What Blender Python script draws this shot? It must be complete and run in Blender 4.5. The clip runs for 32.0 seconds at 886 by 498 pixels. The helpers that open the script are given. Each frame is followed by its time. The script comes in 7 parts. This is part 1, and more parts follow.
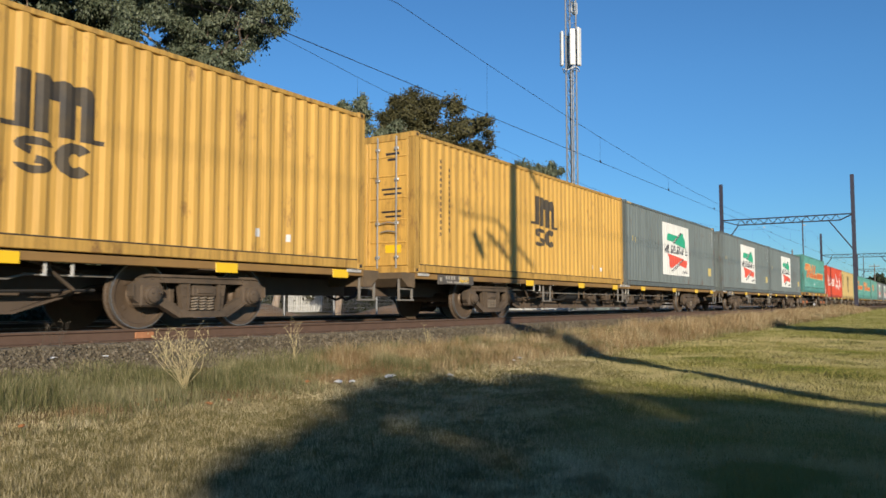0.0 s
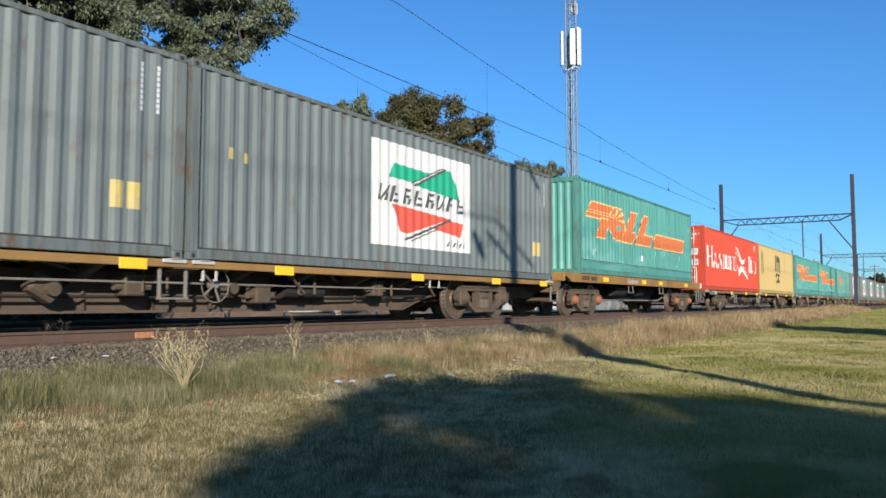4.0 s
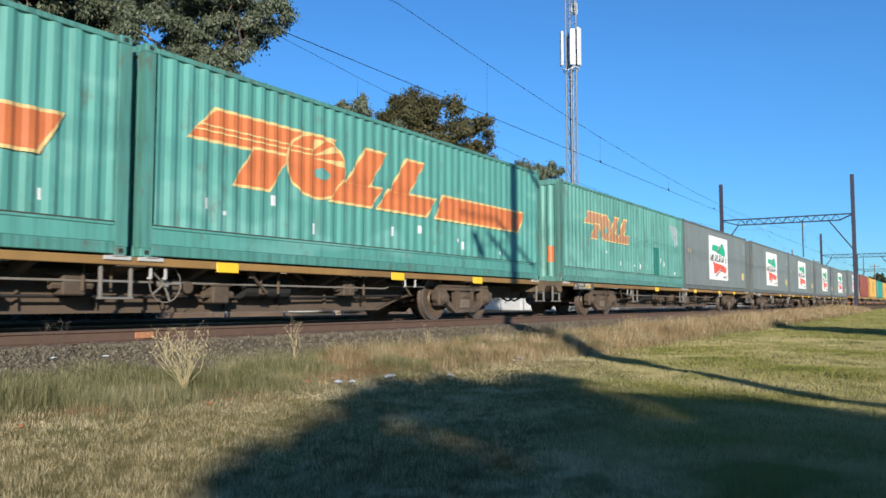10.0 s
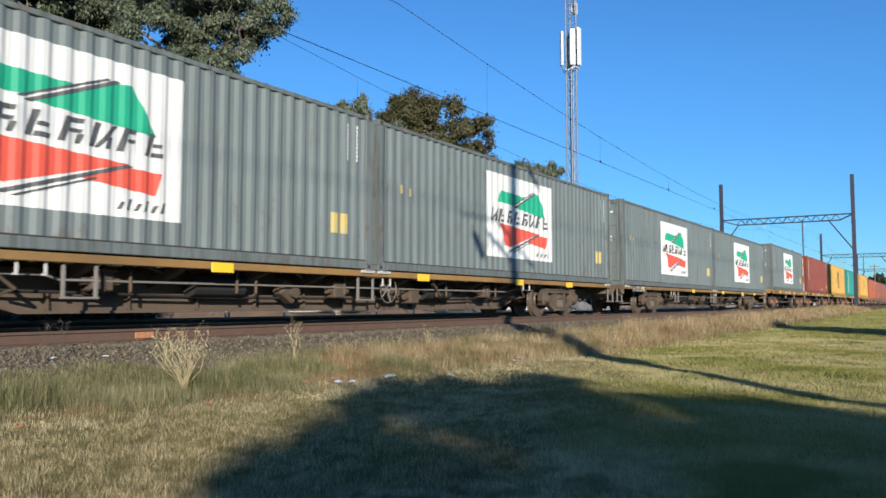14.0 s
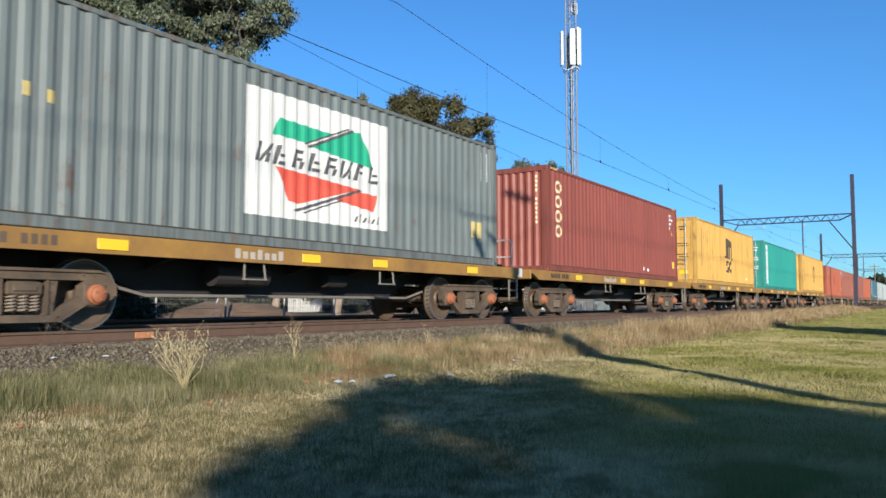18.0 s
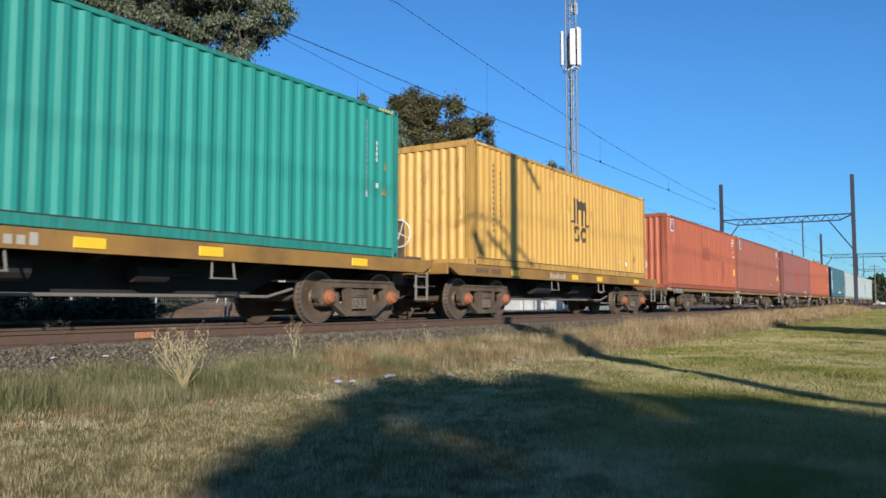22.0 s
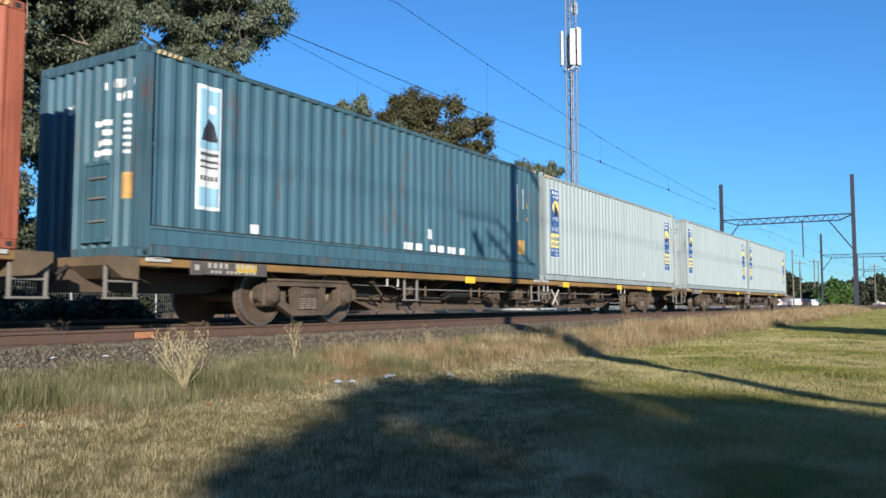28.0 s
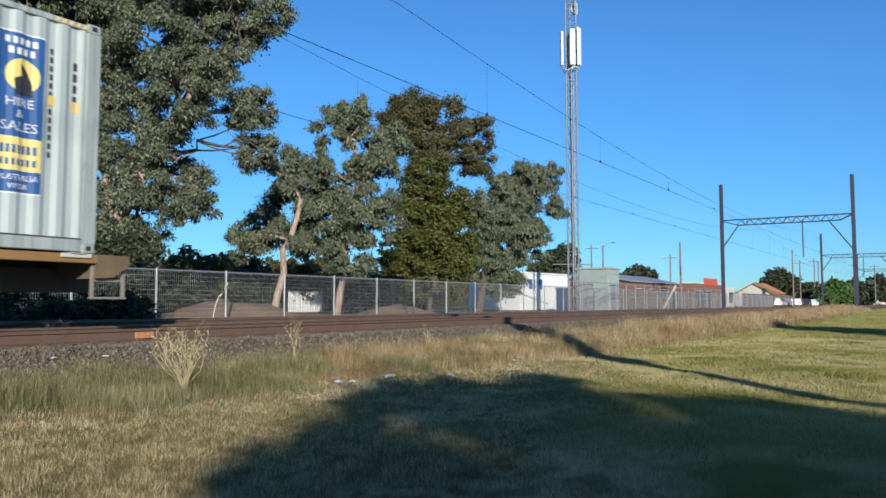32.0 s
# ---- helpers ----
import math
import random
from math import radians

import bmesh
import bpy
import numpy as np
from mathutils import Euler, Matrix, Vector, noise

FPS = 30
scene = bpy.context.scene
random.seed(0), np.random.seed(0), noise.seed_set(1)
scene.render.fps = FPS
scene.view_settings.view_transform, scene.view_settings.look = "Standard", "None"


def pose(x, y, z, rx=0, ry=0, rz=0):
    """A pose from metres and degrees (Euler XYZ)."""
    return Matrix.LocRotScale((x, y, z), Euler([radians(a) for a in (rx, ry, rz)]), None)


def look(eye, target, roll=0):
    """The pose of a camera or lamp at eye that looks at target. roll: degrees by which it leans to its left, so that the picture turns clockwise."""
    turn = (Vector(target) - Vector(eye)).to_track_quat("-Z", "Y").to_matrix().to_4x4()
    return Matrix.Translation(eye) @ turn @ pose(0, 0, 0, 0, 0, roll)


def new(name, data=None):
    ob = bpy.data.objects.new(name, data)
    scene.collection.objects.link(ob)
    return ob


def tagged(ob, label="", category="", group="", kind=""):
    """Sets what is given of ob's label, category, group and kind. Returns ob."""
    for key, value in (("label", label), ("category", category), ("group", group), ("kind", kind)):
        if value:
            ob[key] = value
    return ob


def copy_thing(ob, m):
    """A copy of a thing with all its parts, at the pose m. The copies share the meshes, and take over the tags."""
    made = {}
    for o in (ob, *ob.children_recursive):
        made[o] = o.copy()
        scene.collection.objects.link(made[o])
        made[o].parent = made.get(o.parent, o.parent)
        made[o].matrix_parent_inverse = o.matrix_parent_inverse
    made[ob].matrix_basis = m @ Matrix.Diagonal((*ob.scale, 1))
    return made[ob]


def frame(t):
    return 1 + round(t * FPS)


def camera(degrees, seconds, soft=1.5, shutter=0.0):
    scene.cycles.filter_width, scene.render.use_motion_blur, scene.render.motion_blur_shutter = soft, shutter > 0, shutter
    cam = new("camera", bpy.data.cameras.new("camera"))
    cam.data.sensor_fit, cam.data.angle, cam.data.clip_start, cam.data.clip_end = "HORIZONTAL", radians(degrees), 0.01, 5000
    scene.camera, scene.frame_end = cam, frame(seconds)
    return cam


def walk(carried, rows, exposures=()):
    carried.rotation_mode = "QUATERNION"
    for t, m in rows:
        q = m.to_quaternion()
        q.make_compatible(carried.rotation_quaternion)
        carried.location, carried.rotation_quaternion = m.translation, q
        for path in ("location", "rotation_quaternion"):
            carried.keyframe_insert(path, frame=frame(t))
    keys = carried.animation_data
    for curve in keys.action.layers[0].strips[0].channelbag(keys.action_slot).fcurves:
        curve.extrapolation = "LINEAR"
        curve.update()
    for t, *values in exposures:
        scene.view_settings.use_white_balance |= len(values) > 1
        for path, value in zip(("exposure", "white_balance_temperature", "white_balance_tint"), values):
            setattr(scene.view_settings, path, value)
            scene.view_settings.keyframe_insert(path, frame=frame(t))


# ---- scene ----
# X runs along the line (the train comes from +X), Y across it, Z up; z = 0 is the top of the rails.
EYE_Y, EYE_Z = -10.154, 0.345
cam = camera(58.99, 32.0, 1.6, 0.08)
AIM = (math.cos(radians(32.53)) * math.cos(radians(3.99)), math.sin(radians(32.53)) * math.cos(radians(3.99)), math.sin(radians(3.99)))
EYE = Vector((0.0, EYE_Y, EYE_Z))
CAM_POSE = look(EYE, EYE + Vector(AIM) * 10, 0.0)
EXPOSURES = ((0.0, -0.26, 7200, 10), (1.0, -0.26, 7100, 10), (2.2, -0.10, 6700, 10), (3.0, 0.00, 6500, 10), (6.0, -0.02, 6500, 10), (7.0, -0.12, 6500, 10), (8.0, -0.21, 6500, 10), (9.0, -0.08, 6450, 10),
             (10.0, 0.00, 6450, 10), (13.0, -0.01, 6450, 10), (17.0, 0.06, 6500, 10), (19.0, 0.08, 6500, 10), (21.0, -0.10, 6400, 10), (22.0, -0.14, 6400, 10), (23.0, -0.19, 6400, 10), (24.0, -0.04, 6500, 10),
             (25.0, 0.06, 6450, 10), (28.0, 0.06, 6400, 10), (29.5, -0.06, 6400, 10), (31.0, -0.20, 6400, 10), (32.0, -0.06, 6400, 10))
walk(cam, [(0.0, CAM_POSE), (32.0, CAM_POSE)], EXPOSURES)

# ---- light ----
SUN_AZ = (-0.727, -0.687)
SUN_EL = radians(16.5)
world = bpy.data.worlds.new("sky")
scene.world = world
world.use_nodes = True
wn = world.node_tree
sky = wn.nodes.new("ShaderNodeTexSky")
sky.sky_type = "NISHITA"
sky.sun_disc = False
sky.sun_elevation = SUN_EL
sky.sun_rotation = math.atan2(SUN_AZ[0], SUN_AZ[1]) % (2 * math.pi)
sky.altitude = 50
sky.air_density, sky.dust_density, sky.ozone_density = 1.0, 0.0, 5.0
tint = wn.nodes.new("ShaderNodeMix")
tint.data_type, tint.blend_type = "RGBA", "MULTIPLY"
tint.inputs[0].default_value = 1.0
# the clear sky deepens smoothly down to the horizon
sky_dir = wn.nodes.new("ShaderNodeTexCoord")
sky_sep = wn.nodes.new("ShaderNodeSeparateXYZ")
wn.links.new(sky_dir.outputs["Generated"], sky_sep.inputs[0])
sky_ramp = wn.nodes.new("ShaderNodeValToRGB")
sky_ramp.color_ramp.elements[0].position, sky_ramp.color_ramp.elements[0].color = 0.0, (0.48, 0.80, 1.05, 1)
sky_ramp.color_ramp.elements[1].position, sky_ramp.color_ramp.elements[1].color = 0.28, (0.59, 1.00, 1.25, 1)
wn.links.new(sky_sep.outputs[2], sky_ramp.inputs[0])
wn.links.new(sky_ramp.outputs[0], tint.inputs[7])
wn.links.new(sky.outputs[0], tint.inputs[6])
wn.links.new(tint.outputs[2], wn.nodes["Background"].inputs[0])
wn.nodes["Background"].inputs[1].default_value = 0.134
sun_data = bpy.data.lights.new("sun", "SUN")
sun_data.energy, sun_data.angle, sun_data.color = 6.2, radians(0.55), (1.0, 0.93, 0.82)
sun = new("sun", sun_data)
sun.matrix_world = look((SUN_AZ[0] * math.cos(SUN_EL) * 60, SUN_AZ[1] * math.cos(SUN_EL) * 60, math.sin(SUN_EL) * 60), (0, 0, 0))

# ---- materials ----


def material(name, rough=0.6, metal=0.0):
    m = bpy.data.materials.new(name)
    m.use_nodes = True
    nt = m.node_tree
    b = nt.nodes["Principled BSDF"]
    b.inputs["Roughness"].default_value = rough
    b.inputs["Metallic"].default_value = metal
    return m, nt, b


def noise_node(nt, scale, detail=4.0, stretch=None, rough=0.55, coord="Object", own=False):
    tc = nt.nodes.new("ShaderNodeTexCoord")
    mp = nt.nodes.new("ShaderNodeMapping")
    nt.links.new(tc.outputs[coord], mp.inputs[0])
    if stretch:
        mp.inputs["Scale"].default_value = stretch
    n = nt.nodes.new("ShaderNodeTexNoise")
    n.inputs["Scale"].default_value, n.inputs["Detail"].default_value = scale, detail
    n.inputs["Roughness"].default_value = rough
    if own:
        n.noise_dimensions = "4D"
        oi = nt.nodes.new("ShaderNodeObjectInfo")
        mu = nt.nodes.new("ShaderNodeMath")
        mu.operation = "MULTIPLY"
        mu.inputs[1].default_value = 37.0
        nt.links.new(oi.outputs["Random"], mu.inputs[0])
        nt.links.new(mu.outputs[0], n.inputs["W"])
    nt.links.new(mp.outputs[0], n.inputs["Vector"])
    return n.outputs["Fac"]


def ramp(nt, fac, stops):
    r = nt.nodes.new("ShaderNodeValToRGB")
    e = r.color_ramp.elements
    while len(e) < len(stops):
        e.new(0.5)
    for el, (pos, col) in zip(e, stops):
        el.position, el.color = pos, (*col, 1) if len(col) == 3 else col
    nt.links.new(fac, r.inputs[0])
    return r.outputs[0]


def mix(nt, fac, a, b, mode="MIX"):
    m = nt.nodes.new("ShaderNodeMix")
    m.data_type, m.blend_type = "RGBA", mode
    for sock, v in ((m.inputs[0], fac), (m.inputs[6], a), (m.inputs[7], b)):
        if isinstance(v, bpy.types.NodeSocket):
            nt.links.new(v, sock)
        else:
            sock.default_value = v if isinstance(v, (int, float)) else (*v, 1)
    return m.outputs[2]


def grey(a):
    return (a, a, a)


def bump(nt, b, fac, strength, dist):
    n = nt.nodes.new("ShaderNodeBump")
    n.inputs["Strength"].default_value, n.inputs["Distance"].default_value = strength, dist
    nt.links.new(fac, n.inputs["Height"])
    nt.links.new(n.outputs[0], b.inputs["Normal"])


def shade(c, k):
    return tuple(min(1.0, v * k) for v in c)


def plain(name, col, rough=0.6, metal=0.0, vary=0.25, scale=6.0, dirt=None, dirt_amount=0.4, bump_by=0.0):
    """A painted or raw surface with grain at two scales and optional dirt patches."""
    m, nt, b = material(name, rough, metal)
    fine = noise_node(nt, scale * 7, 5)
    big = noise_node(nt, scale, 3)
    c = mix(nt, big, shade(col, 1 - vary), shade(col, 1 + vary))
    c = mix(nt, ramp(nt, fine, [(0.35, grey(0.0)), (0.75, grey(0.5 * vary + 0.1))]), c, shade(col, 0.6))
    if dirt:
        d = noise_node(nt, scale * 0.6, 6, None, 0.65)
        c = mix(nt, ramp(nt, d, [(0.5 - 0.25 * dirt_amount, grey(0)), (0.75, grey(dirt_amount))]), c, dirt)
    nt.links.new(c, b.inputs["Base Color"])
    if bump_by:
        bump(nt, b, fine, 0.6, bump_by)
    return m


PAINTS = {}


def paint(name, col, fade=0.15, rust=0.25, grime=0.3, rough=0.5, patch=None):
    """Container paint: sun-faded in panels, vertical rain streaks, rust blooms and road grime."""
    m, nt, b = material(name, rough)
    PAINTS[name] = (col, fade, rust, grime)
    panel = noise_node(nt, 0.6, 3, (1.0, 1.0, 0.5), own=True)
    c = mix(nt, panel, shade(col, 1 - fade), tuple(min(1, v * (1 + fade) + 0.02 * fade) for v in col))
    streak = noise_node(nt, 1.6, 6, (6.0, 6.0, 0.25), 0.68, own=True)
    c = mix(nt, ramp(nt, streak, [(0.44, grey(0)), (0.64, grey(min(0.9, grime * 1.5)))]), c, shade(col, 0.42))
    fine = noise_node(nt, 14, 6, None, 0.7, own=True)
    c = mix(nt, ramp(nt, fine, [(0.62, grey(0)), (0.72, grey(grime * 0.6))]), c, tuple(v * 0.6 + 0.2 for v in col))
    if patch:
        pf = noise_node(nt, 0.9, 2, (0.6, 1, 1.2))
        c = mix(nt, ramp(nt, pf, [(0.55, grey(0)), (0.62, grey(0.55))]), c, patch)
    bloom = noise_node(nt, 2.4, 9, (1.3, 1.3, 0.6), 0.75, own=True)
    rf = ramp(nt, bloom, [(0.585 - 0.06 * rust, grey(0)), (0.69, grey(min(0.95, rust * 1.9)))])
    c = mix(nt, rf, c, (0.13, 0.055, 0.028))
    nt.links.new(c, b.inputs["Base Color"])
    rr = mix(nt, fine, grey(rough - 0.1), grey(rough + 0.2))
    nt.links.new(rr, b.inputs["Roughness"])
    bump(nt, b, noise_node(nt, 1.1, 3, (1.0, 1.0, 1.6), own=True), 0.5, 0.03)
    return m


YELLOW = paint("mustard_yellow_paint", (0.66, 0.38, 0.09), 0.12, 0.4, 0.3)
TAN = paint("pale_tan_paint", (0.56, 0.40, 0.155), 0.08, 0.12, 0.15)
GREY = paint("slate_grey_paint", (0.168, 0.196, 0.187), 0.15, 0.4, 0.3)
TEAL = paint("teal_green_paint", (0.098, 0.325, 0.27), 0.2, 0.3, 0.32, 0.5, (0.17, 0.40, 0.345))
TEAL_FADED = paint("bleached_teal_paint", (0.125, 0.335, 0.275), 0.3, 0.3, 0.5, 0.55, (0.16, 0.37, 0.31))
RED = paint("bright_red_paint", (0.63, 0.075, 0.032), 0.1, 0.1, 0.12)
MAROON = paint("maroon_red_paint", (0.27, 0.07, 0.048), 0.14, 0.28, 0.28)
JADE = paint("jade_green_paint", (0.025, 0.29, 0.235), 0.12, 0.12, 0.2)
RUSSET = paint("russet_orange_paint", (0.455, 0.122, 0.06), 0.14, 0.34, 0.32)
RUSSET_DARK = paint("dull_russet_paint", (0.335, 0.112, 0.07), 0.12, 0.22, 0.25)
BROWNRED = paint("dull_brown_red_paint", (0.29, 0.105, 0.08), 0.15, 0.2, 0.3)
BLUE = paint("weathered_blue_paint", (0.062, 0.145, 0.185), 0.2, 0.42, 0.4)
WHITE_GREY = paint("pale_grey_paint", (0.40, 0.455, 0.44), 0.08, 0.06, 0.22)
WOOD_FLOOR = plain("dark_underside", (0.05, 0.04, 0.035), 0.8)
DECK_YELLOW = plain("worn_yellow_deck_paint", (0.34, 0.19, 0.055), 0.7, 0, 0.3, 0.8, (0.13, 0.075, 0.038), 0.8)
SILL_BROWN = plain("dusty_brown_steel", (0.12, 0.084, 0.058), 0.85, 0, 0.3, 2.0, (0.06, 0.045, 0.035), 0.6)
CAST = plain("dusty_cast_steel", (0.15, 0.104, 0.067), 0.85, 0, 0.4, 4.0, (0.035, 0.028, 0.023), 0.85, 0.004)
WHEEL = plain("brown_wheel_steel", (0.15, 0.104, 0.07), 0.6, 0.3, 0.25, 4.0, (0.06, 0.045, 0.035), 0.5)
TREAD = plain("polished_wheel_tread", (0.36, 0.34, 0.32), 0.45, 0.8, 0.15, 9.0)
BLACK = plain("black_grimy_steel", (0.025, 0.023, 0.022), 0.75, 0, 0.4, 4.0)
CAP = plain("orange_axle_cap", (0.40, 0.14, 0.06), 0.6, 0, 0.3, 9.0, (0.12, 0.06, 0.04), 0.5)
REFLECT = plain("yellow_reflector", (0.92, 0.56, 0.03), 0.35, 0, 0.08, 9.0)
WHITE = plain("white_paint", (0.72, 0.72, 0.70), 0.5, 0, 0.08, 5.0, (0.35, 0.33, 0.3), 0.3)
NAVY = plain("dark_navy_paint", (0.03, 0.03, 0.035), 0.55, 0, 0.3, 5.0)
LOGO_ORANGE = plain("faded_orange_paint", (0.62, 0.17, 0.05), 0.55, 0, 0.15, 3.0, (0.4, 0.13, 0.06), 0.35)
LOGO_CREAM = plain("cream_outline_paint", (0.72, 0.50, 0.20), 0.55, 0, 0.15, 5.0)
LOGO_GREEN = plain("logo_green_paint", (0.02, 0.36, 0.20), 0.5, 0, 0.1, 3.0)
LOGO_RED = plain("logo_red_paint", (0.72, 0.10, 0.06), 0.5, 0, 0.1, 3.0)
LOGO_BLUE = plain("logo_blue_paint", (0.025, 0.095, 0.27), 0.5, 0, 0.1, 3.0)
LOGO_YELLOW = plain("logo_yellow_paint", (0.74, 0.60, 0.20), 0.5, 0, 0.1, 3.0)
LOGO_GREY = plain("logo_dark_grey_paint", (0.09, 0.09, 0.09), 0.55, 0, 0.2, 3.0)
GALV = plain("galvanised_steel", (0.42, 0.43, 0.43), 0.45, 0.6, 0.15, 8.0)
STEEL_DARK = plain("dark_painted_steel", (0.05, 0.047, 0.068), 0.55, 0.2, 0.25, 3.0)
RUST_RAIL = plain("rust_brown_rail", (0.115, 0.068, 0.046), 0.8, 0, 0.3, 5.0, (0.08, 0.04, 0.028), 0.4)
RAIL_TOP = plain("worn_rail_head", (0.40, 0.36, 0.33), 0.3, 0.9, 0.15, 6.0)

# ---- geometry helpers ----


class Geo:
    """Gathers vertices and faces of one part."""

    def __init__(self):
        self.v, self.f, self.smooth = [], [], False

    def poly(self, pts):
        n = len(self.v)
        self.v += [tuple(p) for p in pts]
        self.f.append(tuple(range(n, n + len(pts))))
        return self

    def box(self, x0, x1, y0, y1, z0, z1, b=0.0):
        """A box, its edges chamfered by b."""
        if b <= 0:
            n = len(self.v)
            self.v += [(x, y, z) for x in (x0, x1) for y in (y0, y1) for z in (z0, z1)]
            self.f += [tuple(n + i for i in q) for q in ((0, 1, 3, 2), (4, 6, 7, 5), (0, 4, 5, 1), (2, 3, 7, 6), (0, 2, 6, 4), (1, 5, 7, 3))]
            return self
        b = min(b, (x1 - x0) * 0.45, (y1 - y0) * 0.45, (z1 - z0) * 0.45)
        lo, hi = (x0, y0, z0), (x1, y1, z1)
        idx = {}
        for sx in (0, 1):
            for sy in (0, 1):
                for sz in (0, 1):
                    s = (sx, sy, sz)
                    for ax in range(3):
                        c = []
                        for k in range(3):
                            full = hi[k] if s[k] else lo[k]
                            c.append(full if k == ax else full + (-b if s[k] else b))
                        idx[s, ax] = len(self.v)
                        self.v.append(tuple(c))
        for ax in range(3):
            o = [k for k in range(3) if k != ax]
            for side in (0, 1):
                q = []
                for a, c in ((0, 0), (1, 0), (1, 1), (0, 1)):
                    s = [0, 0, 0]
                    s[ax], s[o[0]], s[o[1]] = side, a, c
                    q.append(idx[tuple(s), ax])
                self.f.append(tuple(q))
        for ax in range(3):
            o = [k for k in range(3) if k != ax]
            for a in (0, 1):
                for c in (0, 1):
                    s0, s1 = [0, 0, 0], [0, 0, 0]
                    s0[ax], s1[ax] = 0, 1
                    for s in (s0, s1):
                        s[o[0]], s[o[1]] = a, c
                    s0, s1 = tuple(s0), tuple(s1)
                    self.f.append((idx[s0, o[0]], idx[s1, o[0]], idx[s1, o[1]], idx[s0, o[1]]))
        for sx in (0, 1):
            for sy in (0, 1):
                for sz in (0, 1):
                    self.f.append(tuple(idx[(sx, sy, sz), ax] for ax in range(3)))
        return self

    def prism(self, prof, axis, a0, a1):
        """The closed outline prof, extruded along an axis from a0 to a1. prof gives the other two coordinates in x, y, z order."""
        n, k = len(self.v), len(prof)
        for a in (a0, a1):
            for p in prof:
                c = list(p)
                c.insert("xyz".index(axis), a)
                self.v.append(tuple(c))
        self.f += [tuple(range(n, n + k)), tuple(range(n + 2 * k - 1, n + k - 1, -1))]
        self.f += [(n + i, n + (i + 1) % k, n + k + (i + 1) % k, n + k + i) for i in range(k)]
        return self

    def lathe(self, prof, axis, c, seg=16):
        """Turns prof, rows of (along, radius), about an axis through c."""
        n, k = len(self.v), len(prof)
        i = "xyz".index(axis)
        u, w = [j for j in range(3) if j != i]
        for s in range(seg):
            t = 2 * math.pi * s / seg
            for al, r in prof:
                p = list(c)
                p[i] += al
                p[u] += r * math.cos(t)
                p[w] += r * math.sin(t)
                self.v.append(tuple(p))
        for s in range(seg):
            for j in range(k - 1):
                a, b = n + s * k + j, n + ((s + 1) % seg) * k + j
                self.f.append((a, b, b + 1, a + 1))
        return self

    def cyl(self, axis, c, r, a0, a1, seg=12):
        return self.lathe([(a0, 0.0005), (a0, r), (a1, r), (a1, 0.0005)], axis, c, seg)

    def tube(self, pts, r0, r1=None, seg=6):
        """A round bar along a line of points, tapering from r0 to r1."""
        r1 = r0 if r1 is None else r1
        pts = [Vector(p) for p in pts]
        n = len(self.v)
        for i, p in enumerate(pts):
            d = (pts[min(i + 1, len(pts) - 1)] - pts[max(i - 1, 0)]).normalized()
            a = d.orthogonal().normalized() if i == 0 else (a - d * a.dot(d)).normalized()
            b = d.cross(a)
            r = r0 + (r1 - r0) * i / (len(pts) - 1)
            for s in range(seg):
                t = 2 * math.pi * s / seg
                self.v.append(tuple(p + (a * math.cos(t) + b * math.sin(t)) * r))
        for i in range(len(pts) - 1):
            for s in range(seg):
                q, w = n + i * seg + s, n + i * seg + (s + 1) % seg
                self.f.append((q, w, w + seg, q + seg))
        self.f += [tuple(n + s for s in range(seg))[::-1], tuple(n + (len(pts) - 1) * seg + s for s in range(seg))]
        return self

    def mesh(self, name, mat, weld=False):
        me = bpy.data.meshes.new(name)
        me.from_pydata(self.v, [], self.f)
        bm = bmesh.new()
        bm.from_mesh(me)
        if weld:
            bmesh.ops.remove_doubles(bm, verts=bm.verts, dist=0.0006)
        bmesh.ops.recalc_face_normals(bm, faces=bm.faces)
        bm.to_mesh(me)
        bm.free()
        me.materials.append(mat)
        if self.smooth:
            me.shade_smooth()
            me.set_sharp_from_angle(angle=radians(35))
        return me


def part(name, geo, mat, parent=None, label="", at=None):
    """Links one mesh as a part of a thing or of a part."""
    me = geo.mesh(name, mat) if isinstance(geo, Geo) else geo
    ob = new(name, me)
    if parent:
        ob.parent = parent
    if at is not None:
        ob.matrix_basis = at
    return tagged(ob, label) if label else ob


def raw_mesh(name, v, f, mat, smooth=False):
    me = bpy.data.meshes.new(name)
    me.from_pydata(v, [], f)
    me.materials.append(mat)
    if smooth:
        me.shade_smooth()
    return me


# ---- ground ----


def ground_z(x, y):
    """Height of the ground sheet: lawn, verge, ballast bed, far side."""
    pts = [(-500, -0.62), (-11, -0.62), (-5.2, -0.60), (-4.3, -0.57), (-2.5, -0.40), (-1.95, -0.29), (-1.55, -0.19), (5.6, -0.19), (6.6, -0.42), (9.5, -0.35), (12.0, -0.2), (40, 0.0), (3000, 0.0)]
    z = pts[-1][1]
    for (a, za), (b, zb) in zip(pts, pts[1:]):
        if a <= y <= b:
            z = za + (zb - za) * (y - a) / (b - a)
            break
    if y < -2.3 and -30 < x < 120 and y > -40:
        k = min(1.0, (-2.3 - y) / 2.0)
        z += k * 0.05 * noise.noise(Vector((x * 0.5, y * 0.5, 3.1))) + k * 0.02 * noise.noise(Vector((x * 2.1, y * 2.1, 7.7)))
    # the lawn climbs gently to the line further on
    if y < -2.0:
        z += 0.22 * min(1.0, max(0.0, (x - 28) / 45.0))
    return z


def axis_lines(fine, rest):
    return sorted(set(round(v, 3) for v in fine + rest))


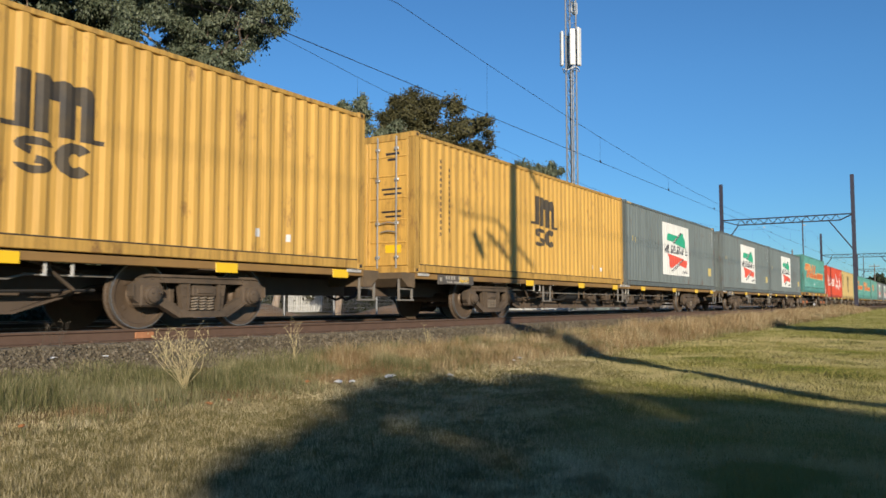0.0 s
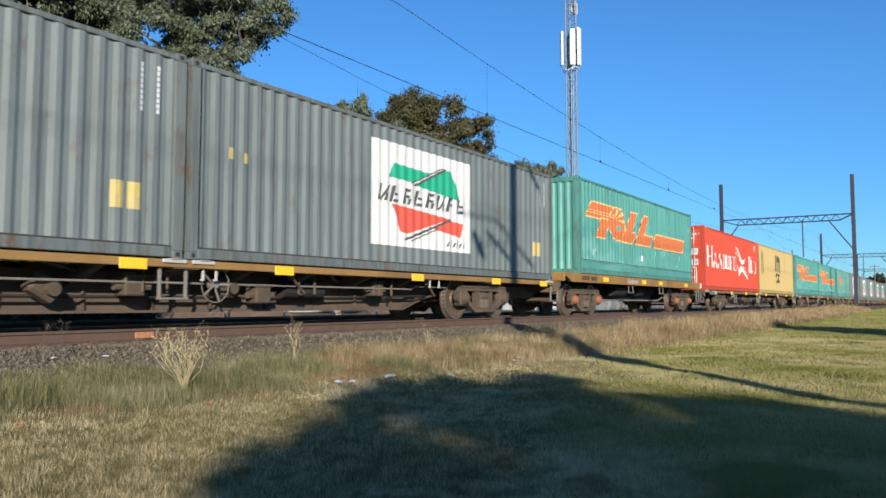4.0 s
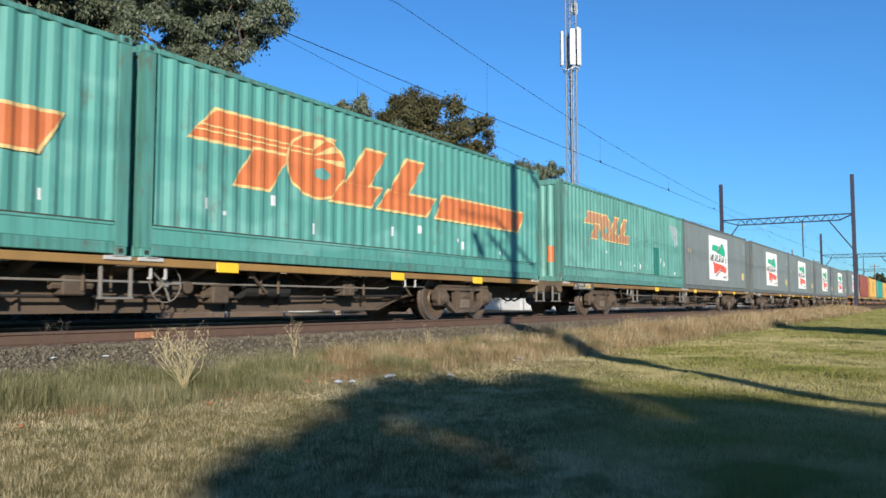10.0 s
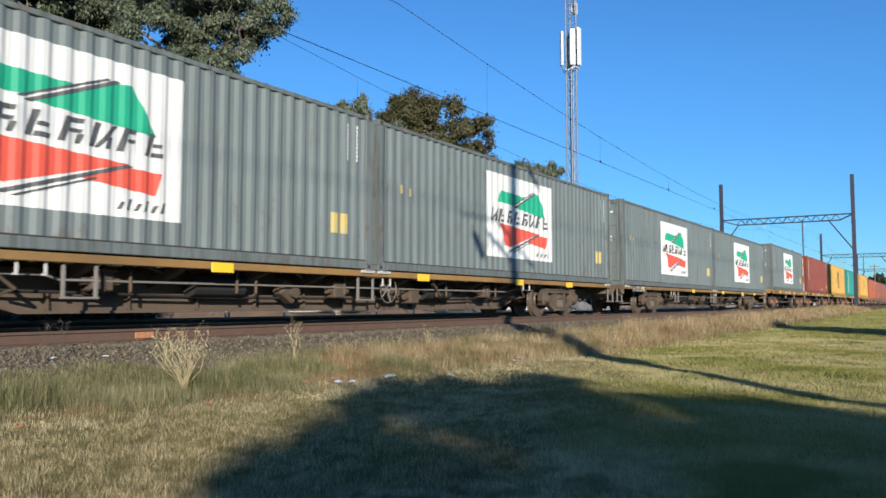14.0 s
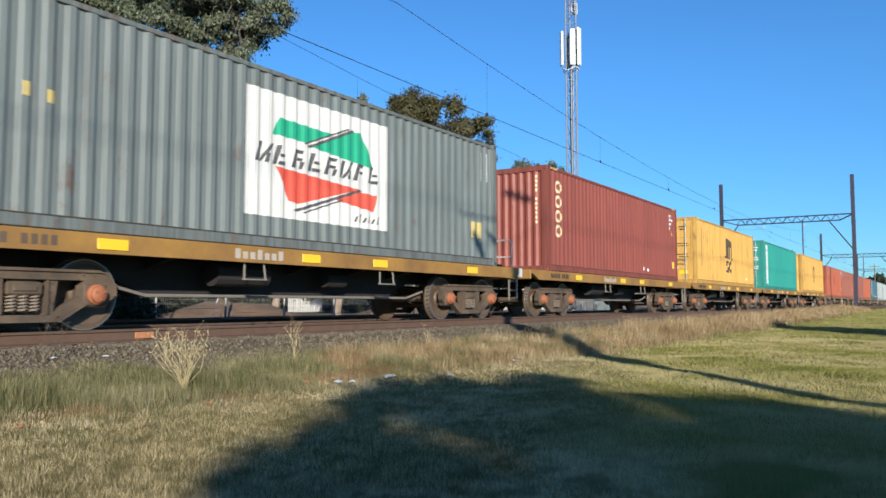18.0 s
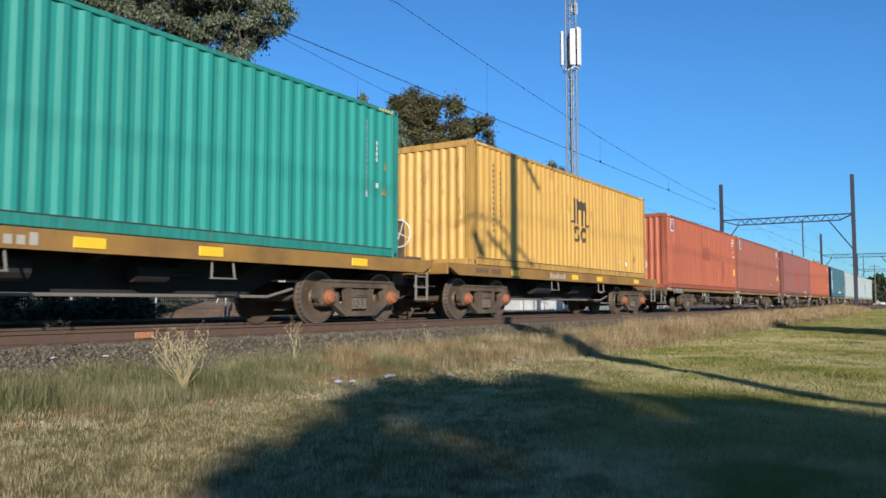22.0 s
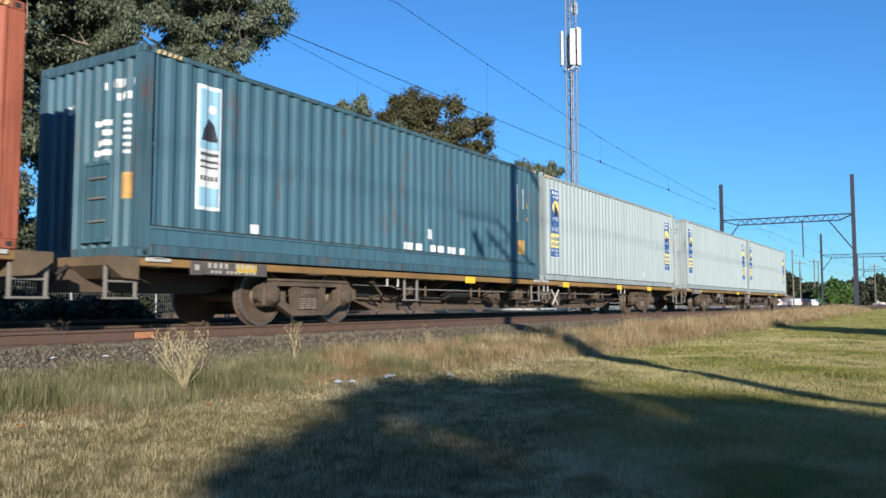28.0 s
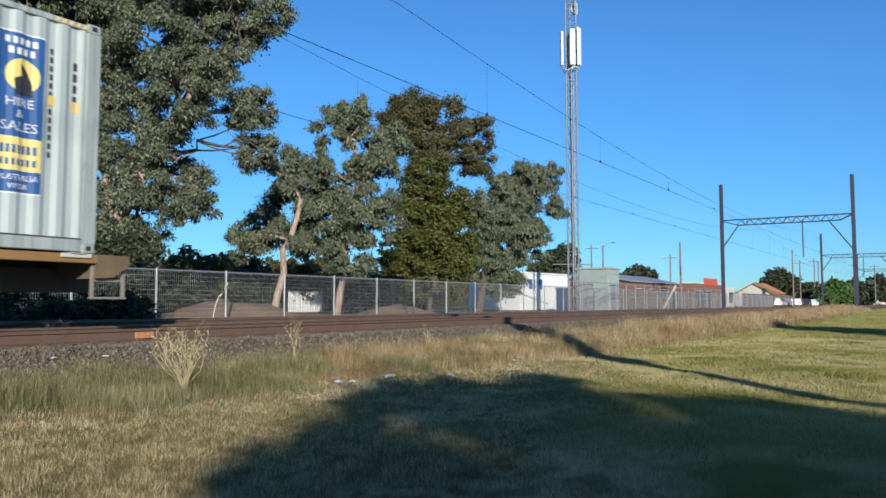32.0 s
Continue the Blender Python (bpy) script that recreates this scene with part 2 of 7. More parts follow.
def ground_material():
    m, nt, b = material("ground_soil_and_grass", 0.95)
    b.inputs["Specular IOR Level"].default_value = 0.12
    tc = nt.nodes.new("ShaderNodeTexCoord")
    sep = nt.nodes.new("ShaderNodeSeparateXYZ")
    nt.links.new(tc.outputs["Object"], sep.inputs[0])
    wob = noise_node(nt, 0.7, 5, None, 0.65)
    off = nt.nodes.new("ShaderNodeMath")
    off.operation = "MULTIPLY_ADD"
    nt.links.new(wob, off.inputs[0])
    off.inputs[1].default_value = 1.6
    nt.links.new(sep.outputs[1], off.inputs[2])
    rng = nt.nodes.new("ShaderNodeMapRange")
    rng.inputs[1].default_value, rng.inputs[2].default_value = -14.0, 26.0
    nt.links.new(off.outputs[0], rng.inputs[0])

    def pos(y):
        return (y + 0.8 + 14.0) / 40.0

    fine = noise_node(nt, 30, 8, None, 0.7)
    mid = noise_node(nt, 2.2, 6, None, 0.65)
    big = noise_node(nt, 0.28, 4)
    lawn = mix(nt, ramp(nt, mid, [(0.36, grey(0)), (0.66, grey(1))]), (0.155, 0.142, 0.035), (0.29, 0.235, 0.10))
    lawn = mix(nt, ramp(nt, big, [(0.42, grey(0)), (0.6, grey(0.8))]), lawn, (0.165, 0.158, 0.034))
    lawn = mix(nt, ramp(nt, fine, [(0.35, grey(0.6)), (0.6, grey(0))]), lawn, (0.07, 0.062, 0.014))
    verge = mix(nt, mid, (0.15, 0.125, 0.055), (0.27, 0.15, 0.07))
    verge = mix(nt, ramp(nt, fine, [(0.3, grey(0.7)), (0.6, grey(0))]), verge, (0.05, 0.05, 0.02))
    stone = mix(nt, ramp(nt, fine, [(0.3, grey(0)), (0.7, grey(1))]), (0.06, 0.05, 0.034), (0.19, 0.155, 0.105))
    dirt = mix(nt, mid, (0.17, 0.12, 0.085), (0.26, 0.2, 0.15))
    dirt = mix(nt, ramp(nt, fine, [(0.4, grey(0.5)), (0.6, grey(0))]), dirt, (0.07, 0.06, 0.035))

    def band(y0, y1):
        return ramp(nt, rng.outputs[0], [(pos(y0), grey(0)), (pos(y1), grey(1))])

    c = mix(nt, band(-5.0, -4.4), lawn, verge)
    c = mix(nt, band(-2.75, -2.25), c, stone)
    c = mix(nt, band(6.0, 7.2), c, dirt)
    c = mix(nt, band(15, 19), c, lawn)
    nt.links.new(c, b.inputs["Base Color"])
    bump(nt, b, fine, 0.35, 0.02)
    return m


GROUND = ground_material()
gx = axis_lines([v * 0.5 for v in range(-16, 120)], [-500, -250, -120, -60, -30, -15] + [60 + 4 * k for k in range(20)] + [150, 200, 300, 450, 700, 1200, 2500])
gy = axis_lines([-14 + 0.4 * k for k in range(26)] + [-4.3, -3.4, -2.9, -2.5, -2.2, -1.95, -1.75, -1.55, -1.2, 0, 3, 5.6, 6.1, 6.6, 8, 9.5, 12],
                [-500, -250, -120, -60, -30, -20, 16, 20, 25, 32, 40, 60, 100, 180, 300, 600, 1200, 2500])
gv = [(x, y, ground_z(x, y)) for x in gx for y in gy]
gf = [(i * len(gy) + j, (i + 1) * len(gy) + j, (i + 1) * len(gy) + j + 1, i * len(gy) + j + 1) for i in range(len(gx) - 1) for j in range(len(gy) - 1)]
ground = new("ground", raw_mesh("ground", gv, gf, GROUND, True))
tagged(ground, "patchy mown lawn, dry verge and ballast bed beside the railway", "ground", "", "structure")

# ---- track ----
TRACK_X0, TRACK_X1 = -430.0, 470.0
SECOND_Y = 4.45


def rail_geo():
    g, h = Geo(), Geo()
    prof = [(-0.073, -0.172), (0.073, -0.172), (0.073, -0.160), (0.012, -0.142), (0.010, -0.045), (0.035, -0.032), (0.035, -0.003), (-0.035, -0.003), (-0.035, -0.032), (-0.010, -0.045), (-0.012, -0.142), (-0.073, -0.160)]
    g.prism(prof, "x", TRACK_X0, TRACK_X1)
    h.box(TRACK_X0, TRACK_X1, -0.028, 0.028, -0.003, 0.0)
    return g.mesh("rail", RUST_RAIL), h.mesh("running_surface", RAIL_TOP)


rail_me, head_me = rail_geo()
SLEEPER = plain("weathered_sleeper", (0.14, 0.115, 0.09), 0.9, 0, 0.3, 4.0, (0.06, 0.05, 0.04), 0.5)
sleeper_me = Geo().box(-0.12, 0.12, -1.25, 1.25, -0.30, -0.165, 0.015).mesh("sleeper", SLEEPER)
clip_me = Geo().box(-0.06, 0.06, -0.10, -0.04, -0.17, -0.135, 0.01).box(-0.06, 0.06, 0.04, 0.10, -0.17, -0.135, 0.01).mesh("rail_clip", RUST_RAIL)
for ty, nm in ((0.0, "rusty standard railway track on grey ballast"), (SECOND_Y, "second rusty railway track beyond the train")):
    track = new("railway_track")
    track.location = (0, ty, 0)
    tagged(track, nm, "railway track", "railway tracks", "structure")
    for sy in (-0.755, 0.755):
        r = part("rail", rail_me, RUST_RAIL, track, "", pose(0, sy, 0))
        part("running_surface", head_me, RAIL_TOP, r, "worn shiny rail head")
    n_sl = 110 if ty == 0 else 70
    for k in range(n_sl):
        part("sleeper", sleeper_me, SLEEPER, track, "", pose(-4 + 0.68 * k, 0, 0, 0, 0, random.uniform(-1, 1)))
    rest = Geo()
    for k in range(int((-4 - TRACK_X0) / 0.68)):
        x = -4.68 - 0.68 * k
        rest.box(x - 0.12, x + 0.12, -1.25, 1.25, -0.30, -0.165)
    for k in range(int((TRACK_X1 + 4 - 0.68 * n_sl) / 0.68)):
        x = -4 + 0.68 * (n_sl + k)
        rest.box(x - 0.12, x + 0.12, -1.25, 1.25, -0.30, -0.165)
    tagged(part("sleepers", rest, SLEEPER, track), kind="stuff")
    if ty == 0:
        for k in range(70):
            part("rail_clip", clip_me, RUST_RAIL, track, "", pose(-4 + 0.68 * k, -0.755, 0))
        jp = Geo().box(6.83, 7.13, -0.80, -0.776, -0.135, -0.045, 0.008)
        part("joint_plate", jp, plain("orange_rust", (0.42, 0.18, 0.085), 0.8, 0, 0.3, 9), track, "orange rusty joint plate bolted to the rail")


def rocks(name, count, place, size, mat):
    """A litter of irregular stones in one mesh."""
    rng = np.random.default_rng(5)
    base = np.array([(1, 0, 0), (-1, 0, 0), (0, 1, 0), (0, -1, 0), (0, 0, 1), (0, 0, -1)], float)
    tri = np.array([(0, 2, 4), (2, 1, 4), (1, 3, 4), (3, 0, 4), (2, 0, 5), (1, 2, 5), (3, 1, 5), (0, 3, 5)])
    V, F = [], []
    for k in range(count):
        x, y, z = place(rng)
        s = size * rng.uniform(0.55, 1.35)
        q = base * rng.uniform(0.6, 1.25, (6, 3)) * s + rng.normal(0, 0.18, (6, 3)) * s
        a, c = rng.uniform(0, 6.28), rng.uniform(0, 6.28)
        rz = np.array([(math.cos(a), -math.sin(a), 0), (math.sin(a), math.cos(a), 0), (0, 0, 1)])
        rx = np.array([(1, 0, 0), (0, math.cos(c), -math.sin(c)), (0, math.sin(c), math.cos(c))])
        V.append(q @ rz @ rx + (x, y, z))
        F.append(tri + 6 * k)
    return raw_mesh(name, np.concatenate(V).tolist(), np.concatenate(F).tolist(), mat)


def stone_material():
    m, nt, b = material("ballast_stone", 0.9)
    b.inputs["Specular IOR Level"].default_value = 0.2
    geo = nt.nodes.new("ShaderNodeNewGeometry")
    c = ramp(nt, geo.outputs["Random Per Island"], [(0.0, (0.085, 0.072, 0.05)), (0.5, (0.14, 0.118, 0.082)), (0.9, (0.19, 0.16, 0.115)), (1.0, (0.28, 0.245, 0.19))])
    c = mix(nt, ramp(nt, noise_node(nt, 40, 5), [(0.4, grey(0.35)), (0.65, grey(0))]), c, (0.07, 0.05, 0.04))
    nt.links.new(c, b.inputs["Base Color"])
    return m


def ballast_place(rng):
    x = 1.5 + 44 * rng.random() ** 1.6
    y = rng.uniform(-2.75, -0.9) if rng.random() < 0.85 else rng.uniform(-0.6, 2.2)
    return x, y, ground_z(x, y) + 0.008


STONE = stone_material()
ballast = new("ballast", rocks("ballast", 36000, ballast_place, 0.021, STONE))
tagged(ballast, "loose grey-brown crushed stone ballast beside the rails", "ballast", "", "stuff")
# ---- the train: containers ----
EMBLEM_DARK = plain("worn_dark_emblem", (0.05, 0.042, 0.035), 0.6, 0, 0.3, 4.0, (0.16, 0.11, 0.045), 0.55)
# near-black colour for the shadow gap at the wall foot
SEAM_SHADE = plain("dark_seam_shade", (0.05, 0.04, 0.03), 0.9, 0, 0.3, 5.0)
SIGN_WHITE = paint("worn_white_panel_paint", (0.74, 0.73, 0.68), 0.06, 0.1, 0.22, 0.55)
LABEL_TAN = plain("worn_label_yellow", (0.60, 0.45, 0.13), 0.5, 0, 0.25, 9.0, (0.4, 0.36, 0.26), 0.6)
DARK_SILL = plain("grimy_ochre_headstock", (0.17, 0.115, 0.065), 0.85, 0, 0.35, 2.5, (0.03, 0.025, 0.02), 0.6)
ORANGE_FADED = plain("bleached_orange_paint", (0.48, 0.20, 0.09), 0.6, 0, 0.2, 2.0, (0.22, 0.26, 0.18), 0.6)
FAINT_MARK = plain("faint_worn_marks", (0.15, 0.095, 0.042), 0.6, 0, 0.3, 6.0)
RUSSET_DULL = paint("darker_russet_paint", (0.33, 0.085, 0.05), 0.1, 0.2, 0.25)
CREAM_MARK = plain("cream_block_paint", (0.70, 0.56, 0.34), 0.55, 0, 0.12, 4.0)
STEP_GREY = plain("dusty_pale_step", (0.20, 0.18, 0.155), 0.7, 0, 0.25, 6.0)
FLAT_YELLOW = plain("worn_golden_deck_paint", (0.40, 0.215, 0.045), 0.65, 0, 0.3, 1.6, (0.13, 0.07, 0.035), 0.85)
PANEL_BLUE = plain("dark_blue_green_paint", (0.02, 0.07, 0.11), 0.5, 0, 0.15, 4.0)
BANNER_SKY = plain("pale_sky_blue_paint", (0.26, 0.46, 0.56), 0.5, 0, 0.15, 4.0)
ORANGE_LABEL = plain("worn_orange_label", (0.58, 0.30, 0.06), 0.5, 0, 0.3, 9.0, (0.2, 0.17, 0.1), 0.7)
DULL_BARS = plain("dull_cream_bars", (0.42, 0.38, 0.32), 0.8, 0, 0.2, 6.0)
CL, CW, CH = 12.192, 2.438, 2.896
HALF = CW / 2
PITCH, DEEP = 0.2785, 0.030
X_IN, X_OUT = 0.20, CL - 0.20
SIDE_Z0, SIDE_Z1 = 0.16, CH - 0.10


def wave(length, start, pitch=PITCH, deep=DEEP):
    """The corrugated line of a wall: points (along, inwards)."""
    pts, n = [(start, 0.012)], int(round((length - 2 * start) / pitch))
    p = (length - 2 * start) / n
    for k in range(n):
        x = start + k * p
        pts += [(x + 0.13 * p, 0.012), (x + 0.37 * p, 0.012 + deep), (x + 0.63 * p, 0.012 + deep), (x + 0.87 * p, 0.012)]
    return pts + [(length - start, 0.012)]


SIDE_WAVE = wave(CL, X_IN)
END_WAVE = wave(CW, 0.16, 0.235, 0.042)


def wall_geo(line, z0, z1, to_xyz):
    g = Geo()
    for (a, ia), (b, ib) in zip(line, line[1:]):
        g.poly([to_xyz(a, ia, z0), to_xyz(b, ib, z0), to_xyz(b, ib, z1), to_xyz(a, ia, z1)])
    return g


def clip_poly(poly, a, b):
    """The piece of an outline (along, z) between two uprights."""
    for lim, sign in ((a, 1), (b, -1)):
        out = []
        for i, (x, z) in enumerate(poly):
            px, pz = poly[i - 1]
            ins, pin = sign * (x - lim) >= 0, sign * (px - lim) >= 0
            if ins != pin:
                t = (lim - px) / (x - px)
                out.append((lim, pz + t * (z - pz)))
            if ins:
                out.append((x, z))
        poly = out
        if len(poly) < 3:
            return []
    return poly


def on_side(g, poly, lift=0.004, side=-1):
    """Lays an outline on the corrugated long wall."""
    lo, hi = min(p[0] for p in poly), max(p[0] for p in poly)
    for (a, ia), (b, ib) in zip(SIDE_WAVE, SIDE_WAVE[1:]):
        if b <= lo or a >= hi:
            continue
        q = clip_poly(poly, a, b)
        if q:
            g.poly([(x, side * (HALF - (ia + (ib - ia) * (x - a) / (b - a)) + lift), z) for x, z in q])
    return g


def on_end(g, poly, lift=0.004):
    """Lays an outline (from the near corner inwards, z) on the corrugated end that faces -X."""
    lo, hi = min(p[0] for p in poly), max(p[0] for p in poly)
    for (a, ia), (b, ib) in zip(END_WAVE, END_WAVE[1:]):
        if b <= lo or a >= hi:
            continue
        q = clip_poly(poly, a, b)
        if q:
            g.poly([(ia + (ib - ia) * (x - a) / (b - a) - lift, -HALF + x, z) for x, z in q])
    return g


def rect(x0, x1, z0, z1):
    return [(x0, z0), (x1, z0), (x1, z1), (x0, z1)]


def slant(x0, x1, z0, z1, lean):
    return [(x0, z0), (x1, z0), (x1 + lean, z1), (x0 + lean, z1)]


def ring(cx, cz, rx, rz, n=14):
    return [(cx + rx * math.cos(6.2832 * k / n), cz + rz * math.sin(6.2832 * k / n)) for k in range(n)]


def side_near(a, i, z):
    return (a, -HALF + i, z)


def side_far(a, i, z):
    return (a, HALF - i, z)


def end_left(a, i, z):
    return (i, -HALF + a, z)


def end_right(a, i, z):
    return (CL - i, -HALF + a, z)


def container_meshes(mat, tall_sill):
    col, fade, rust, grime = PAINTS[mat.name]
    worn = paint(mat.name.replace("paint", "worn_paint"), shade(col, 0.82), fade + 0.1, min(0.9, rust * 1.6 + 0.25), grime + 0.2, 0.65)
    z0 = 0.40 if tall_sill else SIDE_Z0
    d = {}
    d["near"] = wall_geo(SIDE_WAVE, z0, SIDE_Z1, side_near).mesh("side_wall", mat)
    d["far"] = wall_geo(SIDE_WAVE, z0, SIDE_Z1, side_far).mesh("side_wall", mat)
    d["left"] = wall_geo(END_WAVE, 0.15, SIDE_Z1, end_left).mesh("end_wall", mat)
    d["right"] = wall_geo(END_WAVE, 0.15, SIDE_Z1, end_right).mesh("end_wall", mat)
    g = Geo()
    n = 40
    for k in range(n):
        x = 0.18 + (CL - 0.36) * k / n
        w = (CL - 0.36) / n
        zz = CH - 0.035
        for a, b, za, zb in ((0, 0.3, zz, zz), (0.3, 0.5, zz, zz + 0.022), (0.5, 0.8, zz + 0.022, zz + 0.022), (0.8, 1, zz + 0.022, zz)):
            g.poly([(x + a * w, -HALF + 0.05, za), (x + b * w, -HALF + 0.05, zb), (x + b * w, HALF - 0.05, zb), (x + a * w, HALF - 0.05, za)])
    d["roof"] = g.mesh("roof", mat)
    post = Geo().prism([(0.0, 0.0), (0.165, 0.0), (0.165, 0.018), (0.19, 0.05), (0.19, 0.07), (0.06, 0.10), (0.06, 0.16), (0.0, 0.16)], "z", 0.118, CH - 0.118)
    d["post"] = post.mesh("corner_post", worn)
    d["casting"] = Geo().box(0, 0.178, 0, 0.162, 0, 0.118, 0.012).mesh("corner_casting", worn)
    d["hole"] = Geo().box(0.055, 0.125, -0.004, 0.002, 0.03, 0.09, 0.012).mesh("casting_hole", BLACK)
    d["top_rail"] = Geo().box(0.18, CL - 0.18, 0.002, 0.062, CH - 0.105, CH - 0.03, 0.008).mesh("top_rail", worn)
    if tall_sill:
        s = Geo().box(0.18, CL - 0.18, 0.004, 0.06, 0.02, 0.17, 0.008)
        d["sill_panel"] = Geo().box(0.18, CL - 0.18, 0.014, 0.06, 0.172, 0.385, 0.006).mesh("sill_panel", mat)
        d["sill_strip"] = Geo().box(0.18, CL - 0.18, 0.002, 0.06, 0.387, 0.425, 0.006).mesh("sill_strip", mat)
    else:
        s = Geo().box(0.18, CL - 0.18, 0.002, 0.05, 0.015, 0.165, 0.01)
    d["bottom_rail"] = s.mesh("bottom_rail", worn)
    sz = 0.426 if tall_sill else 0.166
    # dark strip standing in for the shadow below the wall's lower edge
    d["seam"] = Geo().box(0.19, CL - 0.19, 0.001, 0.011, sz, sz + 0.016).mesh("seam", SEAM_SHADE)
    d["end_rail"] = Geo().box(0.002, 0.07, 0.165, CW - 0.165, 0.0, 0.15, 0.008).mesh("end_rail", worn)
    d["floor"] = Geo().box(0.08, CL - 0.08, -HALF + 0.06, HALF - 0.06, 0.06, 0.14).mesh("floor", WOOD_FLOOR)
    leaf = Geo().box(0.02, 0.05, 0, 1.04, 0.16, CH - 0.11, 0.006)
    d["batten"] = Geo().box(0.004, 0.0195, 0.065, 0.975, 0, 0.035, 0.006).mesh("batten", mat)
    d["stile"] = Geo().box(0.004, 0.0195, 0.0, 0.06, 0.16, CH - 0.11, 0.005).mesh("stile", mat)
    d["leaf"] = leaf.mesh("door_leaf", mat)
    return d


BAR = Geo().cyl("z", (-0.02, 0, 0), 0.017, 0.10, CH - 0.06, 8)
for z in (0.3, 1.0, 1.9, CH - 0.35):
    BAR.box(-0.035, 0.012, -0.05, 0.05, z, z + 0.06, 0.008)
BAR_MESH = BAR.mesh("locking_bar", GALV)
HANDLE_MESH = Geo().tube([(-0.045, 0, 0), (-0.05, 0.18, 0.03), (-0.045, 0.36, 0.0)], 0.014).mesh("bar_handle", GALV)
CONTAINER_CACHE, BAR_CACHE = {}, {}


def container(mat, label, doors=False, tall_sill=False, bar_mat=None):
    """One 40-foot high-cube container at x 0..12.19, its near side at y = -1.22."""
    key = (mat.name, tall_sill)
    if key not in CONTAINER_CACHE:
        CONTAINER_CACHE[key] = container_meshes(mat, tall_sill)
    d = CONTAINER_CACHE[key]
    c = tagged(new("shipping_container"), label, "shipping container", "containers on the train")
    part("side_wall", d["near"], mat, c)
    part("side_wall", d["far"], mat, c)
    part("roof", d["roof"], mat, c)
    part("end_wall", d["right"], mat, c)
    part("floor", d["floor"], mat, c)
    for x, sx in ((0, 1), (CL, -1)):
        for y, sy in ((-HALF, 1), (HALF, -1)):
            flip = Matrix.Translation((x, y, 0)) @ Matrix.Diagonal((sx, sy, 1, 1))
            part("corner_post", d["post"], mat, c, "", flip)
            for z in (0, CH - 0.118):
                k = part("corner_casting", d["casting"], mat, c, "", flip @ Matrix.Translation((0, 0, z)))
                part("casting_hole", d["hole"], BLACK, k)
    for sy in (1, -1):
        flip = Matrix.Translation((0, -HALF * sy, 0)) @ Matrix.Diagonal((1, sy, 1, 1))
        part("top_rail", d["top_rail"], mat, c, "", flip)
        part("seam", d["seam"], SEAM_SHADE, c, "dark strip painted as the shadow gap under the wall", flip)
        part("bottom_rail", d["bottom_rail"], mat, c, "", flip)
        if tall_sill:
            part("sill_panel", d["sill_panel"], mat, c, "", flip)
            part("sill_strip", d["sill_strip"], mat, c, "", flip)
    for z in (0.0, CH - 0.155):
        part("end_rail", d["end_rail"], mat, c, "", pose(0, -HALF, z))
        part("end_rail", d["end_rail"], mat, c, "", pose(CL, HALF, z, 0, 0, 180))
    if doors:
        bar_me, handle_me = BAR_MESH, HANDLE_MESH
        if bar_mat:
            if mat.name not in BAR_CACHE:
                BAR_CACHE[mat.name] = (BAR_MESH.copy(), HANDLE_MESH.copy())
                BAR_CACHE[mat.name][0].materials[0], BAR_CACHE[mat.name][1].materials[0] = bar_mat, bar_mat
            bar_me, handle_me = BAR_CACHE[mat.name]
        for y in (-HALF + 0.17, 0.012):
            leaf = part("door", d["leaf"], mat, c, "", pose(0, y, 0))
            for z in (0.62, 1.08, 1.54, 2.0, 2.40):
                part("batten", d["batten"], mat, leaf, "", pose(0, 0, z))
            for q in (0.0, 0.98):
                part("stile", d["stile"], mat, leaf, "", pose(0, q, 0))
            for q in (0.28, 0.76):
                part("locking_bar", bar_me, GALV, leaf, "upright door locking bar", pose(0, q, 0))
            part("bar_handle", handle_me, GALV, leaf, "", pose(0, 0.30, 1.02))
            part("bar_handle", handle_me, GALV, leaf, "", pose(0, 0.30, 0.84))
    else:
        part("end_wall", d["left"], mat, c)
    return c


def marks(c, name, mat, polys, label="", lift=0.004, side=-1, split=False):
    if split or name == "warning_label":
        for p in polys:
            part(name, on_side(Geo(), p, lift, side).mesh(name, mat, True), mat, c, label)
        return None
    g = Geo()
    for p in polys:
        on_side(g, p, lift, side)
    ob = part(name, g.mesh(name, mat, True), mat, c, label)
    return tagged(ob, kind="stuff") if len(polys) > 1 and name != "emblem" else ob


def end_marks(c, name, mat, polys, label="", lift=0.004):
    """Outlines (from the near corner inwards, z) laid one by one on the corrugated end."""
    for p in polys:
        part(name, on_end(Geo(), p, lift).mesh(name, mat, True), mat, c, label)


def door_marks(c, name, mat, polys, label="", lift=0.0):
    """Outlines (from the near corner inwards, z) laid one by one on the flat door leaves."""
    for p in polys:
        part(name, Geo().poly([(0.016 - lift, -HALF + x, z) for x, z in p]).mesh(name, mat), mat, c, label)


def end_hatch(c, mat):
    """A small framed hatch with three latches in the end wall."""
    y = -HALF
    hatch = part("hatch", Geo().box(-0.012, 0.03, y + 0.62, y + 1.24, 0.24, 1.34, 0.008), mat, c, "small framed hatch door")
    frame_geo = Geo()
    for a, b in ((0.58, 0.64), (1.22, 1.28)):
        frame_geo.box(-0.03, -0.0125, y + a, y + b, 0.22, 1.36, 0.005)
    for a, b in ((1.30, 1.36), (0.22, 0.28)):
        frame_geo.box(-0.03, -0.0125, y + 0.641, y + 1.219, a, b, 0.005)
    part("hatch_frame", frame_geo, mat, hatch)
    for z in (0.5, 0.82, 1.1):
        part("latch", Geo().box(-0.045, -0.0125, y + 0.72, y + 1.10, z, z + 0.03, 0.008), STEP_GREY, hatch)


